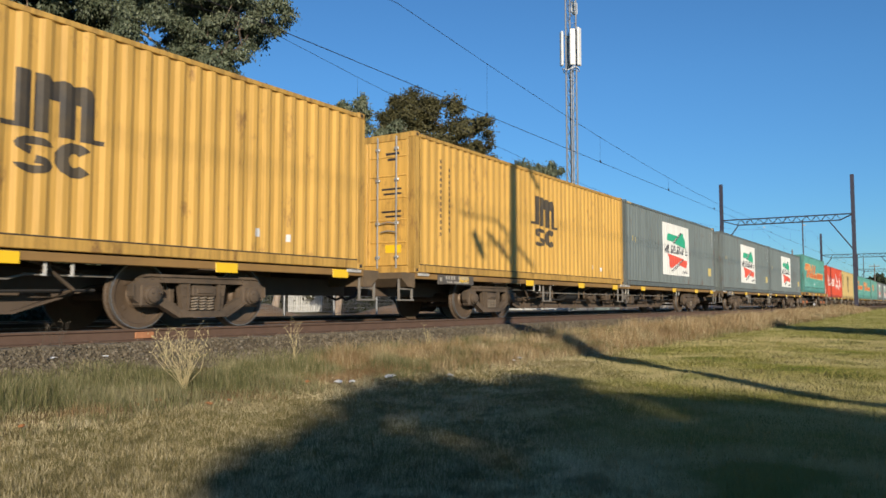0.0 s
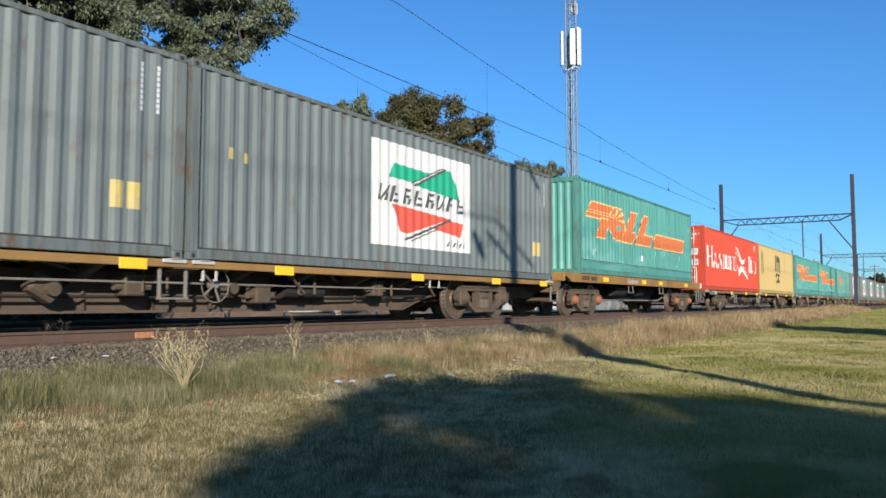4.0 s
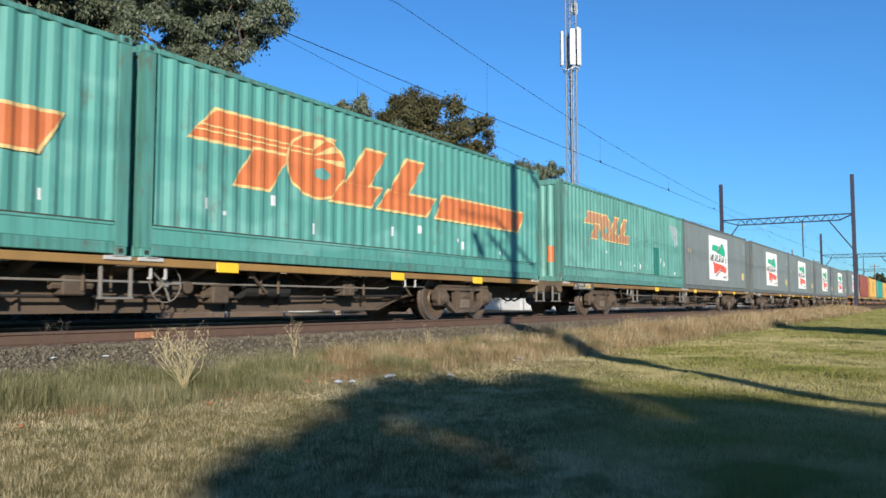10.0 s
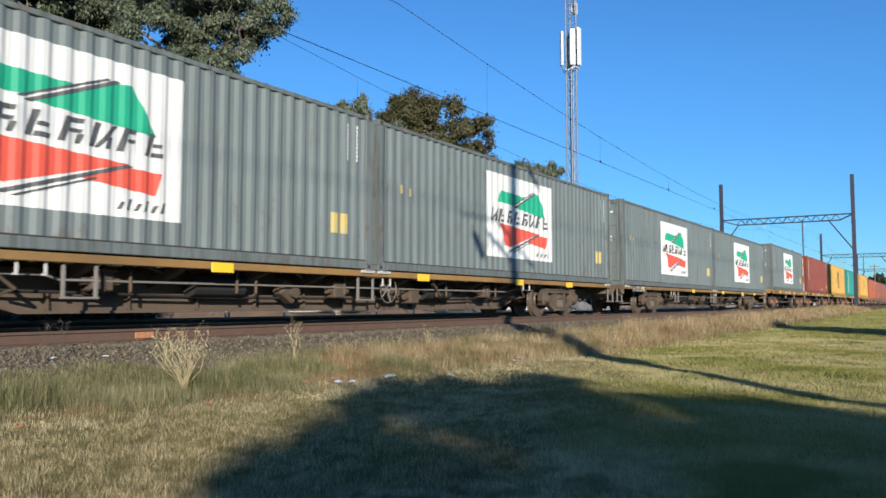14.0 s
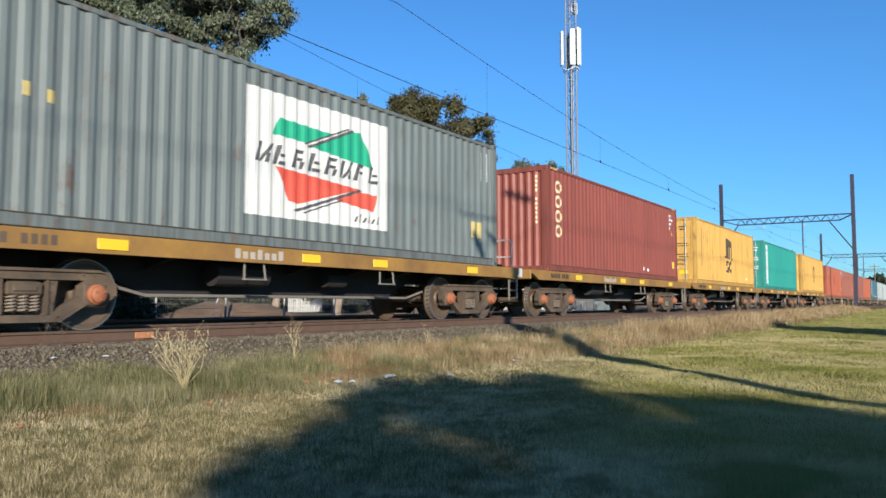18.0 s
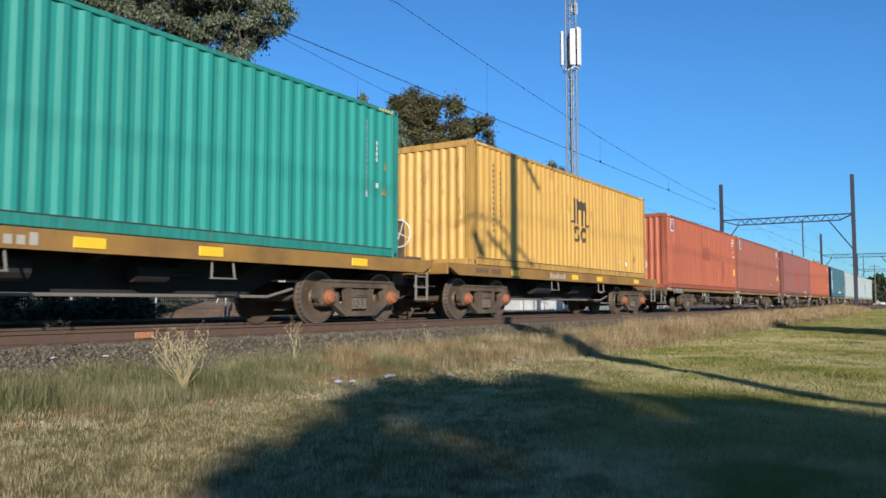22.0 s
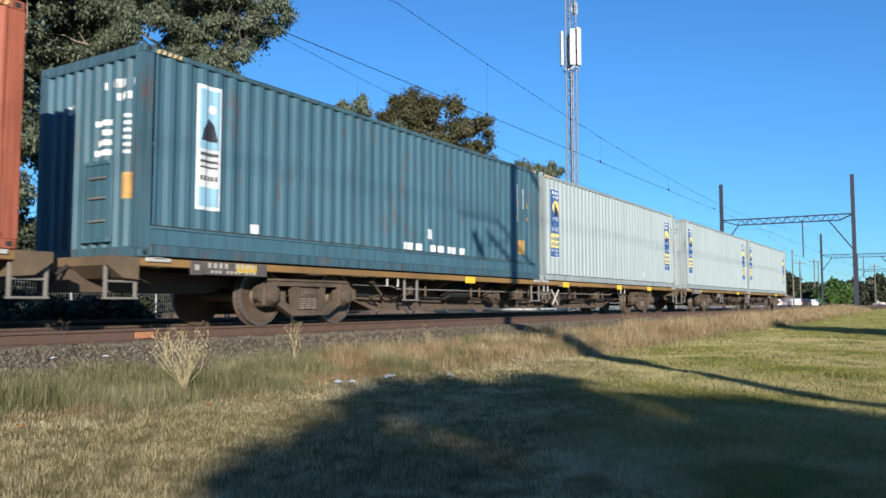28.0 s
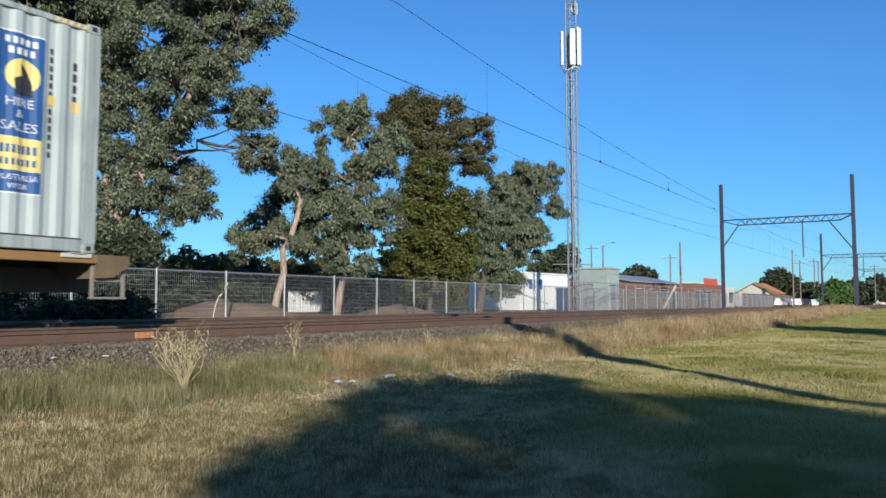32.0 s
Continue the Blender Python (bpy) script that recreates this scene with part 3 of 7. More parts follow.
def word_polys(text, x, z, height, width):
    """The letters of a word as triangles, squeezed to a width and height, centred on x."""
    cu = bpy.data.curves.new("word", "FONT")
    cu.body = text
    cu.resolution_u = 2
    ob = bpy.data.objects.new("word", cu)
    me = ob.to_mesh()
    me.calc_loop_triangles()
    co = [(v.co.x, v.co.y) for v in me.vertices]
    tris = [tuple(t.vertices) for t in me.loop_triangles]
    ob.to_mesh_clear()
    bpy.data.objects.remove(ob)
    x0, x1 = min(p[0] for p in co), max(p[0] for p in co)
    y0, y1 = min(p[1] for p in co), max(p[1] for p in co)
    co = [(x + ((px - x0) / (x1 - x0) - 0.5) * width, z + (py - y0) / (y1 - y0) * height) for px, py in co]
    out = []
    for a, b, d in tris:
        p = [co[a], co[b], co[d]]
        area = (p[1][0] - p[0][0]) * (p[2][1] - p[0][1]) - (p[2][0] - p[0][0]) * (p[1][1] - p[0][1])
        if abs(area) > 1e-7:
            out.append(p if area > 0 else p[::-1])
    return out


def hollow(x0, x1, z0, z1, t, cut=0.0):
    """A hollow block with cut corners, as eight quads."""
    def loop(i):
        k = max(0.001, cut - 0.5 * i)
        return [(x0 + i + k, z0 + i), (x1 - i - k, z0 + i), (x1 - i, z0 + i + k), (x1 - i, z1 - i - k), (x1 - i - k, z1 - i), (x0 + i + k, z1 - i), (x0 + i, z1 - i - k), (x0 + i, z0 + i + k)]
    o, n = loop(0.0), loop(t)
    return [[o[k], o[(k + 1) % 8], n[(k + 1) % 8], n[k]] for k in range(8)]


def footed(x, w, z0, z1):
    """An upright bar with a small foot and head."""
    return [rect(x, x + w, z0 + 0.041, z1 - 0.041), rect(x - 0.07, x + w + 0.07, z0, z0 + 0.04), rect(x - 0.07, x + w + 0.07, z1 - 0.04, z1)]


def code_lines(x0, z0, rows, h=0.10, gap=0.05, seed=1):
    """Short bars that stand for lines of small lettering, running along x."""
    rr, out = random.Random(seed), []
    for k, n in enumerate(rows):
        x = x0
        for _ in range(n):
            w = rr.uniform(0.05, 0.09)
            out.append(rect(x, x + w, z0 - k * (h + gap) - h, z0 - k * (h + gap)))
            x += w + 0.025
    return out


def code_column(x0, z_top, n, h=0.10, w=0.07, step=0.125):
    return [rect(x0, x0 + w, z_top - k * step - h, z_top - k * step) for k in range(n)]


def arc(cx, cz, rx, rz, thick, a0, a1, n=9):
    """A bent band as a row of short quads."""
    out = []
    for k in range(n):
        u, v = radians(a0 + (a1 - a0) * k / n), radians(a0 + (a1 - a0) * (k + 1) / n)
        out.append([(cx + rx * math.cos(u), cz + rz * math.sin(u)), (cx + rx * math.cos(v), cz + rz * math.sin(v)), (cx + (rx - thick) * math.cos(v), cz + (rz - thick) * math.sin(v)), (cx + (rx - thick) * math.cos(u), cz + (rz - thick) * math.sin(u))])
    return out


def dark_emblem(c, x, z, k, tall=1.0):
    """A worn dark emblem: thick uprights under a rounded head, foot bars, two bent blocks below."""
    k = k / 0.62

    def at(poly):
        return [(x + k * px, z + k * tall * pz) for px, pz in poly]
    up = [rect(0, 0.22, 0.0, 1.05), rect(0.27, 0.46, -0.03, 0.6), rect(0.63, 0.88, -0.06, 0.6), rect(0.95, 1.16, -0.08, 0.6)]
    up.append([(0.27, 0.6), (1.16, 0.6), (1.16, 0.80), (1.10, 0.93), (0.98, 0.98), (0.82, 0.93), (0.76, 0.98), (0.66, 1.0), (0.52, 0.94), (0.46, 1.03), (0.27, 1.04)])
    up += [rect(-0.2, -0.001, 0.0, 0.09), rect(1.161, 1.32, -0.08, 0.01)]
    low = arc(0.28, -0.285, 0.28, 0.165, 0.148, 5, 262) + arc(0.28, -0.62, 0.28, 0.17, 0.148, 82, -175) + arc(0.87, -0.45, 0.30, 0.335, 0.2, 40, 320)
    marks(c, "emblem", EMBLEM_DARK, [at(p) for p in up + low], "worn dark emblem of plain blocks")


def orange_emblem(c, x, z, k, faded=False, h=0.8):
    """Orange slanted shapes with a cream outline, and a long bar behind them."""
    big = [slant(x, x + 2.7 * k, z + 0.74 * h, z + 1.30 * h, 0.5 * k), slant(x + 0.85 * k, x + 1.6 * k, z, z + 0.735 * h, 0.42 * k),
           ring(x + 2.72 * k, z + 0.66 * h, 0.74 * k, 0.66 * h, 18), slant(x + 3.05 * k, x + 4.2 * k, z, z + 0.44 * h, 0.35 * k), slant(x + 3.5 * k, x + 4.12 * k, z + 0.445 * h, z + 1.3 * h, 0.55 * k),
           slant(x + 4.4 * k, x + 6.05 * k, z, z + 0.44 * h, 0.35 * k), slant(x + 4.8 * k, x + 5.4 * k, z + 0.445 * h, z + 1.3 * h, 0.55 * k)]
    if not faded:
        big.append(slant(x + 6.4 * k, x + 10.2 * k, z, z + 0.58 * h, 0.3 * k))

    def grow(p, e):
        cx, cz = sum(q[0] for q in p) / len(p), sum(q[1] for q in p) / len(p)
        rx, rz = max(abs(q[0] - cx) for q in p), max(abs(q[1] - cz) for q in p)
        return [(cx + (q[0] - cx) * (1 + e / rx), cz + (q[1] - cz) * (1 + e / rz)) for q in p]
    for i, p in enumerate(big):
        if i not in (4, 6):
            marks(c, "emblem_outline", LOGO_CREAM, [grow(p, 0.03 if faded else 0.045)], "cream outline", 0.003 + 0.003 * i)
        else:
            q = [(v[0] + (0.045 if v[0] > sum(w[0] for w in p) / 4 else -0.045), v[1] + (0.045 if n > 1 else 0.0)) for n, v in enumerate(p)]
            marks(c, "emblem_outline", LOGO_CREAM, [q], "cream outline", 0.003 + 0.003 * i)
        marks(c, "emblem_shape", ORANGE_FADED if faded else LOGO_ORANGE, [p], "faded orange slanted shape", 0.0045 + 0.003 * i)
    marks(c, "emblem_gap", TEAL_FADED if faded else TEAL, [ring(x + 2.85 * k, z + 0.52 * h, 0.2 * k, 0.13 * h, 10)], "", 0.014)
    if not faded:
        marks(c, "emblem_ray", LOGO_CREAM, [slant(x + 0.12 * k, x + 2.6 * k, z + 0.70, z + 0.725, 0.02), slant(x + 0.2 * k, x + 2.6 * k, z + 0.78, z + 0.805, 0.02), [(x + 2.6 * k, z + 0.66), (x + 3.46 * k, z + 0.6), (x + 3.42 * k, z + 0.72)], [(x + 2.6 * k, z + 0.7), (x + 3.3 * k, z + 0.86), (x + 3.1 * k, z + 0.94)], [(x + 2.55 * k, z + 0.74), (x + 2.9 * k, z + 1.0), (x + 2.65 * k, z + 1.0)]], "cream ray", 0.013, split=True)


def square_panel(c, x):
    """White panel with green and red wedges and a row of slanted grey bars between them."""
    def wide(p):
        return [(x + 1.41 * q, 0.50 + (z - 0.42) * 1.03) for q, z in p]
    marks(c, "sign_panel", SIGN_WHITE, [rect(x, x + 3.68, 0.50, 2.52)], "white painted square panel", 0.004)
    marks(c, "green_wedge", LOGO_GREEN, split=True, label="green wedge", lift=0.008, polys=[wide(p) for p in ([(0.42, 1.72), (0.98, 1.70), (1.46, 1.96), (0.52, 2.0)], [(1.02, 1.66), (2.30, 1.52), (2.02, 2.12), (1.86, 2.10)])])
    marks(c, "red_wedge", LOGO_RED, split=True, label="salmon red wedge", lift=0.008, polys=[wide(p) for p in ([(0.48, 1.22), (2.0, 1.10), (0.86, 0.68), (0.70, 0.70)], [(1.42, 0.86), (2.02, 1.06), (2.36, 1.04), (2.30, 0.74)])])
    bars = []
    for k in range(8):
        bx, bw = 0.14 + 0.288 * k, (0.25, 0.2, 0.2, 0.22, 0.23, 0.24, 0.2, 0.2)[k]
        bars.append(wide(slant(bx, bx + 0.06, 1.25, 1.56, 0.07)))
        if k in (0, 5):
            bars.append(wide([(bx + 0.066, 1.25), (bx + 0.11, 1.25), (bx + bw + 0.06, 1.56), (bx + bw, 1.56)]))
            bars.append(wide(slant(bx + 0.16, bx + 0.21, 1.25, 1.40, 0.034)))
        else:
            bars.append(wide(slant(bx + 0.076, bx + bw, 1.25 if k % 2 else 1.50, 1.31 if k % 2 else 1.56, 0.014)))
            bars.append(wide(slant(bx + 0.10, bx + bw * 0.95, 1.38, 1.43, 0.012)))
            if k in (2, 4):
                bars.append(wide(slant(bx + bw * 0.7, bx + bw * 0.7 + 0.05, 1.25, 1.372, 0.03)))
    bars += [wide([(0.98, 1.645), (1.06, 1.64), (1.90, 2.12), (1.84, 2.14)]), wide([(0.92, 1.68), (0.96, 1.67), (1.78, 2.12), (1.74, 2.13)]), wide([(0.74, 0.56), (0.86, 0.56), (2.06, 1.08), (1.96, 1.09)]), wide([(0.90, 0.54), (0.96, 0.54), (1.7, 0.87), (1.66, 0.88)])]
    bars += [slant(x + 2.66 + 0.13 * k, x + 2.71 + 0.13 * k, 0.60, 0.70 + 0.05 * (k % 2), 0.05) for k in range(6)]
    marks(c, "sign_lettering", LOGO_GREY, bars, "slanted dark grey bars", 0.012)
    marks(c, "serial_bars", WHITE, code_column(11.45, 2.62, 9, 0.06, 0.05, 0.075) + code_column(11.7, 2.62, 9, 0.06, 0.05, 0.075), "small white serial bars", 0.004)
    marks(c, "warning_label", LABEL_TAN, [rect(11.05, 11.25, 0.62, 0.98), rect(11.3, 11.5, 0.62, 0.98), rect(0.72, 0.83, 1.55, 1.72), rect(1.02, 1.13, 1.52, 1.68)], "small worn yellow warning label", 0.004)


# The order of the train: front edge at the start of the shot, and make.
FRONT = [-0.88, 12.95, 25.41, 39.11, 51.39, 65.47, 79.76, 92.11, 105.45, 117.85, 131.43, 143.71, 157.42, 169.79, 183.24, 195.60, 210.43, 225.51,
         240.58, 255.73, 270.83, 285.53, 297.90, 311.75, 324.13, 337.94, 350.33, 364.10, 376.42]
LOW, HIGH = 0.966, 1.227
FLATS = (5, 16, 17, 18, 19, 20)
PAIRS = [(0,), (1, 2), (3, 4), (6, 7), (8, 9), (10, 11), (12, 13), (14, 15), (21, 22), (23, 24), (25, 26), (27, 28)]
BOXES = []


def make_boxes():
    for i in range(29):
        if i in (0, 1, 18, 20):
            c = container(YELLOW, "mustard yellow ribbed shipping container with a dark emblem", doors=i in (1, 18))
            if i == 0:
                dark_emblem(c, 5.73, 1.43, 0.54, 0.76)
            elif i == 1:
                dark_emblem(c, 5.58, 1.46, 0.66, 0.68)
            elif i == 18:
                dark_emblem(c, 5.6, 1.36, 0.68, 0.85)
            else:
                dark_emblem(c, 5.8, 1.46, 0.54, 0.8)
            marks(c, "serial_bars", FAINT_MARK, code_column(0.97, 2.45, 13, 0.08, 0.05, 0.13) + code_column(1.3, 2.3, 11, 0.08, 0.05, 0.13), "columns of small faint bars", 0.004)
            marks(c, "white_label", WHITE, [rect(9.5, 9.62, 0.42, 0.55), rect(10.2, 10.28, 0.38, 0.5)], "", 0.004, split=True)
            if i in (1, 18):
                door_marks(c, "door_emblem", NAVY, [rect(1.55, 1.85, 2.35, 2.5), rect(1.55, 1.85, 2.2, 2.28)], "")
                door_marks(c, "door_lettering", NAVY, [rect(0.4, 0.75, 2.45, 2.5), rect(0.5, 0.7, 2.33, 2.38), rect(0.35, 0.85, 1.72, 1.76), rect(0.35, 0.8, 1.62, 1.66), rect(0.35, 0.85, 1.25, 1.29), rect(0.35, 0.75, 1.15, 1.19)], "")
                door_marks(c, "warning_label", REFLECT, [rect(0.35, 0.75, 0.42, 0.58)], "yellow warning label")
        elif i in (2, 3, 4, 11, 12, 13, 14, 15, 16):
            c = container(GREY, "slate grey ribbed shipping container with a white square sign panel", doors=True, bar_mat=GREY)
            square_panel(c, 4.18)
            door_marks(c, "door_lettering", WHITE, [rect(0.35, 0.6, 2.4, 2.5), rect(0.65, 0.85, 2.38, 2.48), rect(0.4, 0.9, 1.6, 1.66), rect(0.4, 0.85, 1.5, 1.56)], "small white bars")
        elif i in (5, 8, 9, 10):
            c = container(TEAL if i != 10 else TEAL_FADED, "faded teal shipping container with orange slanted emblem shapes", tall_sill=True)
            if i == 10:
                orange_emblem(c, 1.75, 1.38, 0.62, True, 0.6)
                marks(c, "patch", plain("scuffed_pale_paint", (0.35, 0.42, 0.42), 0.6, 0, 0.4, 7.0, (0.08, 0.2, 0.17), 0.7), [[(10.3, 2.5), (11.45, 2.4), (11.45, 1.7), (11.1, 1.6)]], "scuffed pale patch")
                marks(c, "green_patch", plain("repainted_teal", (0.02, 0.16, 0.12), 0.5), [rect(8.3, 9.05, 0.43, 1.45)], "darker repainted patch")
            else:
                orange_emblem(c, 0.75 if i != 5 else 0.56, 1.19, 1.0)
            rr = random.Random(i)
            marks(c, "scuffs", WHITE, [rect(x, x + rr.uniform(0.04, 0.12), z, z + rr.uniform(0.05, 0.2)) for x, z in [(rr.uniform(1, 11), rr.uniform(0.5, 1.0)) for _ in range(9)]], "pale paint scuffs")
            if i in (8, 10):
                end_marks(c, "warning_label", LOGO_ORANGE, [rect(0.25, 0.45, 0.55, 1.0)], "orange warning label")
        elif i == 6:
            c = container(RED, "bright red ribbed shipping container with a white emblem", doors=True)
            letters, x = [], 0.62
            for k, (w, h) in enumerate([(0.98, 0.98), (0.72, 0.70), (0.92, 0.70), (0.58, 0.70), (0.66, 0.70), (0.66, 0.70), (0.62, 0.70)]):
                z0, z1 = 1.06, 1.06 + h
                if k in (1, 2):
                    letters += [[(x - 0.02, z0), (x + 0.10, z0), (x + w * 0.5 + 0.02, z1), (x + w * 0.5 - 0.08, z1)], [(x + w - 0.20, z0), (x + w + 0.04, z0), (x + w * 0.5 + 0.06, z1), (x + w * 0.5 - 0.04, z1)]]
                    letters.append(rect(x + 0.22, x + w - 0.24, z0 + 0.20, z0 + 0.25) if k == 1 else rect(x - 0.08, x + 0.14, z0, z0 + 0.04))
                else:
                    letters += footed(x, 0.17, z0, z1) + footed(x + w - 0.14, 0.09, z0 + (0.0, 0.05)[k % 2], z1)
                    letters.append(rect(x + 0.245, x + w - 0.215, z0 + h * (0.47, 0.47, 0, 0.47, 0.0, 0.50, 0.02)[k] + (0.045 if k in (4, 6) else 0.0), z0 + h * (0.53, 0.53, 0, 0.54, 0.07, 0.57, 0.09)[k] + (0.045 if k in (4, 6) else 0.0)))
                x += w + 0.12
            for k, (w, h) in enumerate([(0.46, 0.92), (0.56, 0.70), (0.56, 0.70)]):
                x2 = (9.62, 10.2, 10.9)[k]
                letters += footed(x2, 0.15, 1.06, 1.06 + h) + [rect(x2 + w - 0.10, x2 + w, 1.10, 1.02 + h), rect(x2 + 0.222, x2 + w - 0.101, 1.06 + 0.06 * (k % 2), 1.13 + 0.06 * (k % 2))]
            marks(c, "white_bar", SIGN_WHITE, letters, "plain white bar with small feet", split=True)
            wing = [[(6.45, 2.32), (6.85, 2.08), (7.2, 1.78), (7.5, 1.54), (7.62, 1.76), (7.2, 2.07), (6.78, 2.27)], [(7.5, 1.54), (7.8, 1.45), (8.2, 1.46), (8.5, 1.58), (8.62, 1.80), (8.35, 1.70), (7.95, 1.67), (7.62, 1.76)],
                    [(7.0, 0.76), (7.2, 0.86), (7.45, 0.98), (7.75, 1.06), (7.65, 1.39), (7.3, 1.30), (7.08, 1.08)], [(7.75, 1.06), (8.1, 1.05), (8.6, 0.90), (9.1, 0.70), (9.42, 0.69), (9.0, 0.87), (8.5, 1.11), (8.0, 1.34), (7.65, 1.39)],
                    [(6.45, 2.28), (6.49, 2.26), (7.06, 0.82), (7.01, 0.82)], [(8.30, 1.45), (8.36, 1.46), (9.40, 0.73), (9.36, 0.72)]]
            marks(c, "white_wing", SIGN_WHITE, wing, "white sweeping wing shape", split=True)
            marks(c, "serial_bars", WHITE, code_lines(11.0, 2.62, [5, 4, 3], 0.07, 0.05), "")
            door_marks(c, "door_panel", WHITE, [rect(0.28, 0.62, 1.58, 1.86), rect(0.74, 1.06, 1.58, 1.86), rect(0.28, 0.62, 1.10, 1.38), rect(0.74, 1.06, 1.10, 1.38), rect(1.22, 1.40, 1.50, 1.58), rect(0.4, 0.55, 0.30, 0.36)], "white lettering panel")
            door_marks(c, "door_lettering", WHITE, [rect(0.16, 0.26, 2.46, 2.56)] + [rect(0.34 + 0.075 * k, 0.39 + 0.075 * k, 2.46, 2.56) for k in range(6)] + [rect(0.86 + 0.07 * k, 0.91 + 0.07 * k, 2.44, 2.54) for k in range(4)] + [rect(0.42 + 0.08 * k, 0.48 + 0.08 * k, 2.28, 2.38) for k in range(4)], "small white bar")
            door_marks(c, "panel_line", NAVY, [rect(x0, x0 + 0.2, z, z + 0.016) for x0 in (0.32, 0.78) for z in (1.80, 1.75, 1.70, 1.65, 1.32, 1.27, 1.22, 1.17)], "", 0.003)
            door_marks(c, "door_wing", WHITE, [[(1.42, 2.34), (1.62, 2.20), (1.74, 2.24), (1.56, 2.36)], [(1.62, 2.20), (1.90, 2.26), (2.05, 2.40), (1.78, 2.32)], [(1.50, 1.98), (1.60, 2.12), (1.72, 2.13), (1.62, 2.04)], [(1.72, 2.13), (1.98, 1.96), (1.80, 2.00), (1.66, 2.06)]], "small white wing shape")
        elif i == 7:
            c = container(TAN, "pale tan ribbed shipping container with a dark emblem")
            dark_emblem(c, 5.42, 1.44, 0.8, 0.76)
            marks(c, "serial_bars", NAVY, code_column(0.95, 2.5, 14, 0.08, 0.06, 0.1) + code_column(1.25, 2.4, 12, 0.08, 0.06, 0.1), "", 0.004)
        elif i == 17:
            c = container(MAROON, "maroon ribbed shipping container with white block marks")
            for z in (2.53, 2.12, 1.71, 1.3):
                marks(c, "cream_block", CREAM_MARK, hollow(0.56, 0.97, z - 0.34, z, 0.08, 0.10), "hollow cream block with cut corners")
            marks(c, "serial_bars", WHITE, code_lines(11.2, 2.6, [4, 5, 3, 2], 0.1, 0.06) + [rect(8.0, 8.2, 0.3, 0.42), rect(8.5, 8.62, 0.28, 0.38)], "")
            marks(c, "warning_label", REFLECT, [rect(11.6, 11.85, 0.5, 0.75), [(11.45, 1.8), (11.65, 1.8), (11.55, 2.0)]], "")
            end_marks(c, "serial_bar", CREAM_MARK, [rect(0.33, 0.375, 2.56 - 0.125 * k, 2.64 - 0.125 * k) for k in range(12) if k not in (4, 11)], "")
            end_marks(c, "warning_label", REFLECT, [rect(2.0, 2.2, 2.2, 2.45)], "")
        elif i == 19:
            c = container(JADE, "jade green ribbed shipping container with a white upright panel", doors=True)
            marks(c, "upright_panel", WHITE, [rect(0.76, 1.3, 0.33, 2.65)], "tall white panel")
            for k, z in enumerate((2.06, 1.84, 1.62, 1.40, 1.10, 0.88, 0.66, 0.46)):
                shape = hollow(0.89, 1.17, z - 0.16, z, 0.045, 0.05 if k % 2 else 0.02) if k in (0, 1, 3, 7) else [rect(0.89, 0.94, z - 0.16, z), rect(1.12, 1.17, z - 0.16, z if k != 4 else z - 0.06), rect(0.941, 1.119, z - 0.10, z - 0.055)]
                marks(c, "panel_block", PANEL_BLUE, shape, "dark blue-green block", 0.007)
            marks(c, "panel_emblem", PANEL_BLUE, [[(0.92, 2.30), (1.0, 2.28), (1.16, 2.52), (1.06, 2.50)], [(0.9, 2.36), (0.96, 2.44), (0.94, 2.5)]], "", 0.007)
            marks(c, "serial_bars", WHITE, code_column(11.2, 2.55, 13, 0.08, 0.05, 0.105) + code_column(11.52, 2.2, 4, 0.08, 0.05, 0.105) + [rect(11.5, 11.6, 1.3, 1.4), rect(11.18, 11.27, 1.1, 1.2)], "")
            marks(c, "warning_label", ORANGE_LABEL, [rect(11.74, 11.84, 1.66, 1.82), [(11.66, 1.18), (11.88, 1.18), (11.77, 1.4)]], "")
            door_marks(c, "door_lettering", WHITE, [rect(1.75, 2.15, 2.2, 2.5), rect(0.3, 0.75, 2.42, 2.5), rect(0.35, 0.6, 2.28, 2.34), rect(0.3, 0.85, 1.82, 1.88), rect(0.3, 0.8, 1.7, 1.76), rect(0.3, 0.85, 1.3, 1.36), rect(0.3, 0.7, 1.18, 1.24)], "")
            door_marks(c, "door_warning", LOGO_ORANGE, [[(1.55, 1.1), (1.8, 1.1), (1.68, 1.3)]], "")
        elif i in (21, 22, 24):
            c = container(RUSSET_DARK if i == 22 else RUSSET, "russet orange ribbed shipping container", doors=False)
            if i != 24:
                marks(c, "emblem_panel", LOGO_BLUE, [rect(0.74, 1.02, 2.29, 2.68)], "small blue panel")
                marks(c, "emblem_frame", WHITE, [rect(0.71, 0.739, 2.24, 2.71), rect(1.021, 1.05, 2.24, 2.71), rect(0.74, 1.02, 2.24, 2.285), rect(0.74, 1.02, 2.685, 2.71)], "")
                marks(c, "emblem_sweep", LOGO_CREAM, [[(0.77, 2.5), (0.82, 2.52), (0.92, 2.56), (1.0, 2.57), (0.96, 2.62), (0.88, 2.64), (0.81, 2.59)], [(0.76, 2.34), (0.82, 2.39), (0.90, 2.42), (0.96, 2.49), (0.87, 2.49), (0.79, 2.46), (0.78, 2.40)]], "cream sweeping shape", 0.008, split=True)
            marks(c, "serial_bars", WHITE, code_lines(11.3, 2.62, [4, 4, 3], 0.08, 0.06) + [rect(11.4, 11.55, 1.9, 2.05), rect(11.35, 11.7, 1.72, 1.76)] + [rect(9.4, 9.55, 0.5, 0.62), rect(10.6, 10.75, 0.5, 0.62), rect(11.4, 11.5, 0.4, 0.5), rect(8.4, 8.5, 0.6, 0.72)], "")
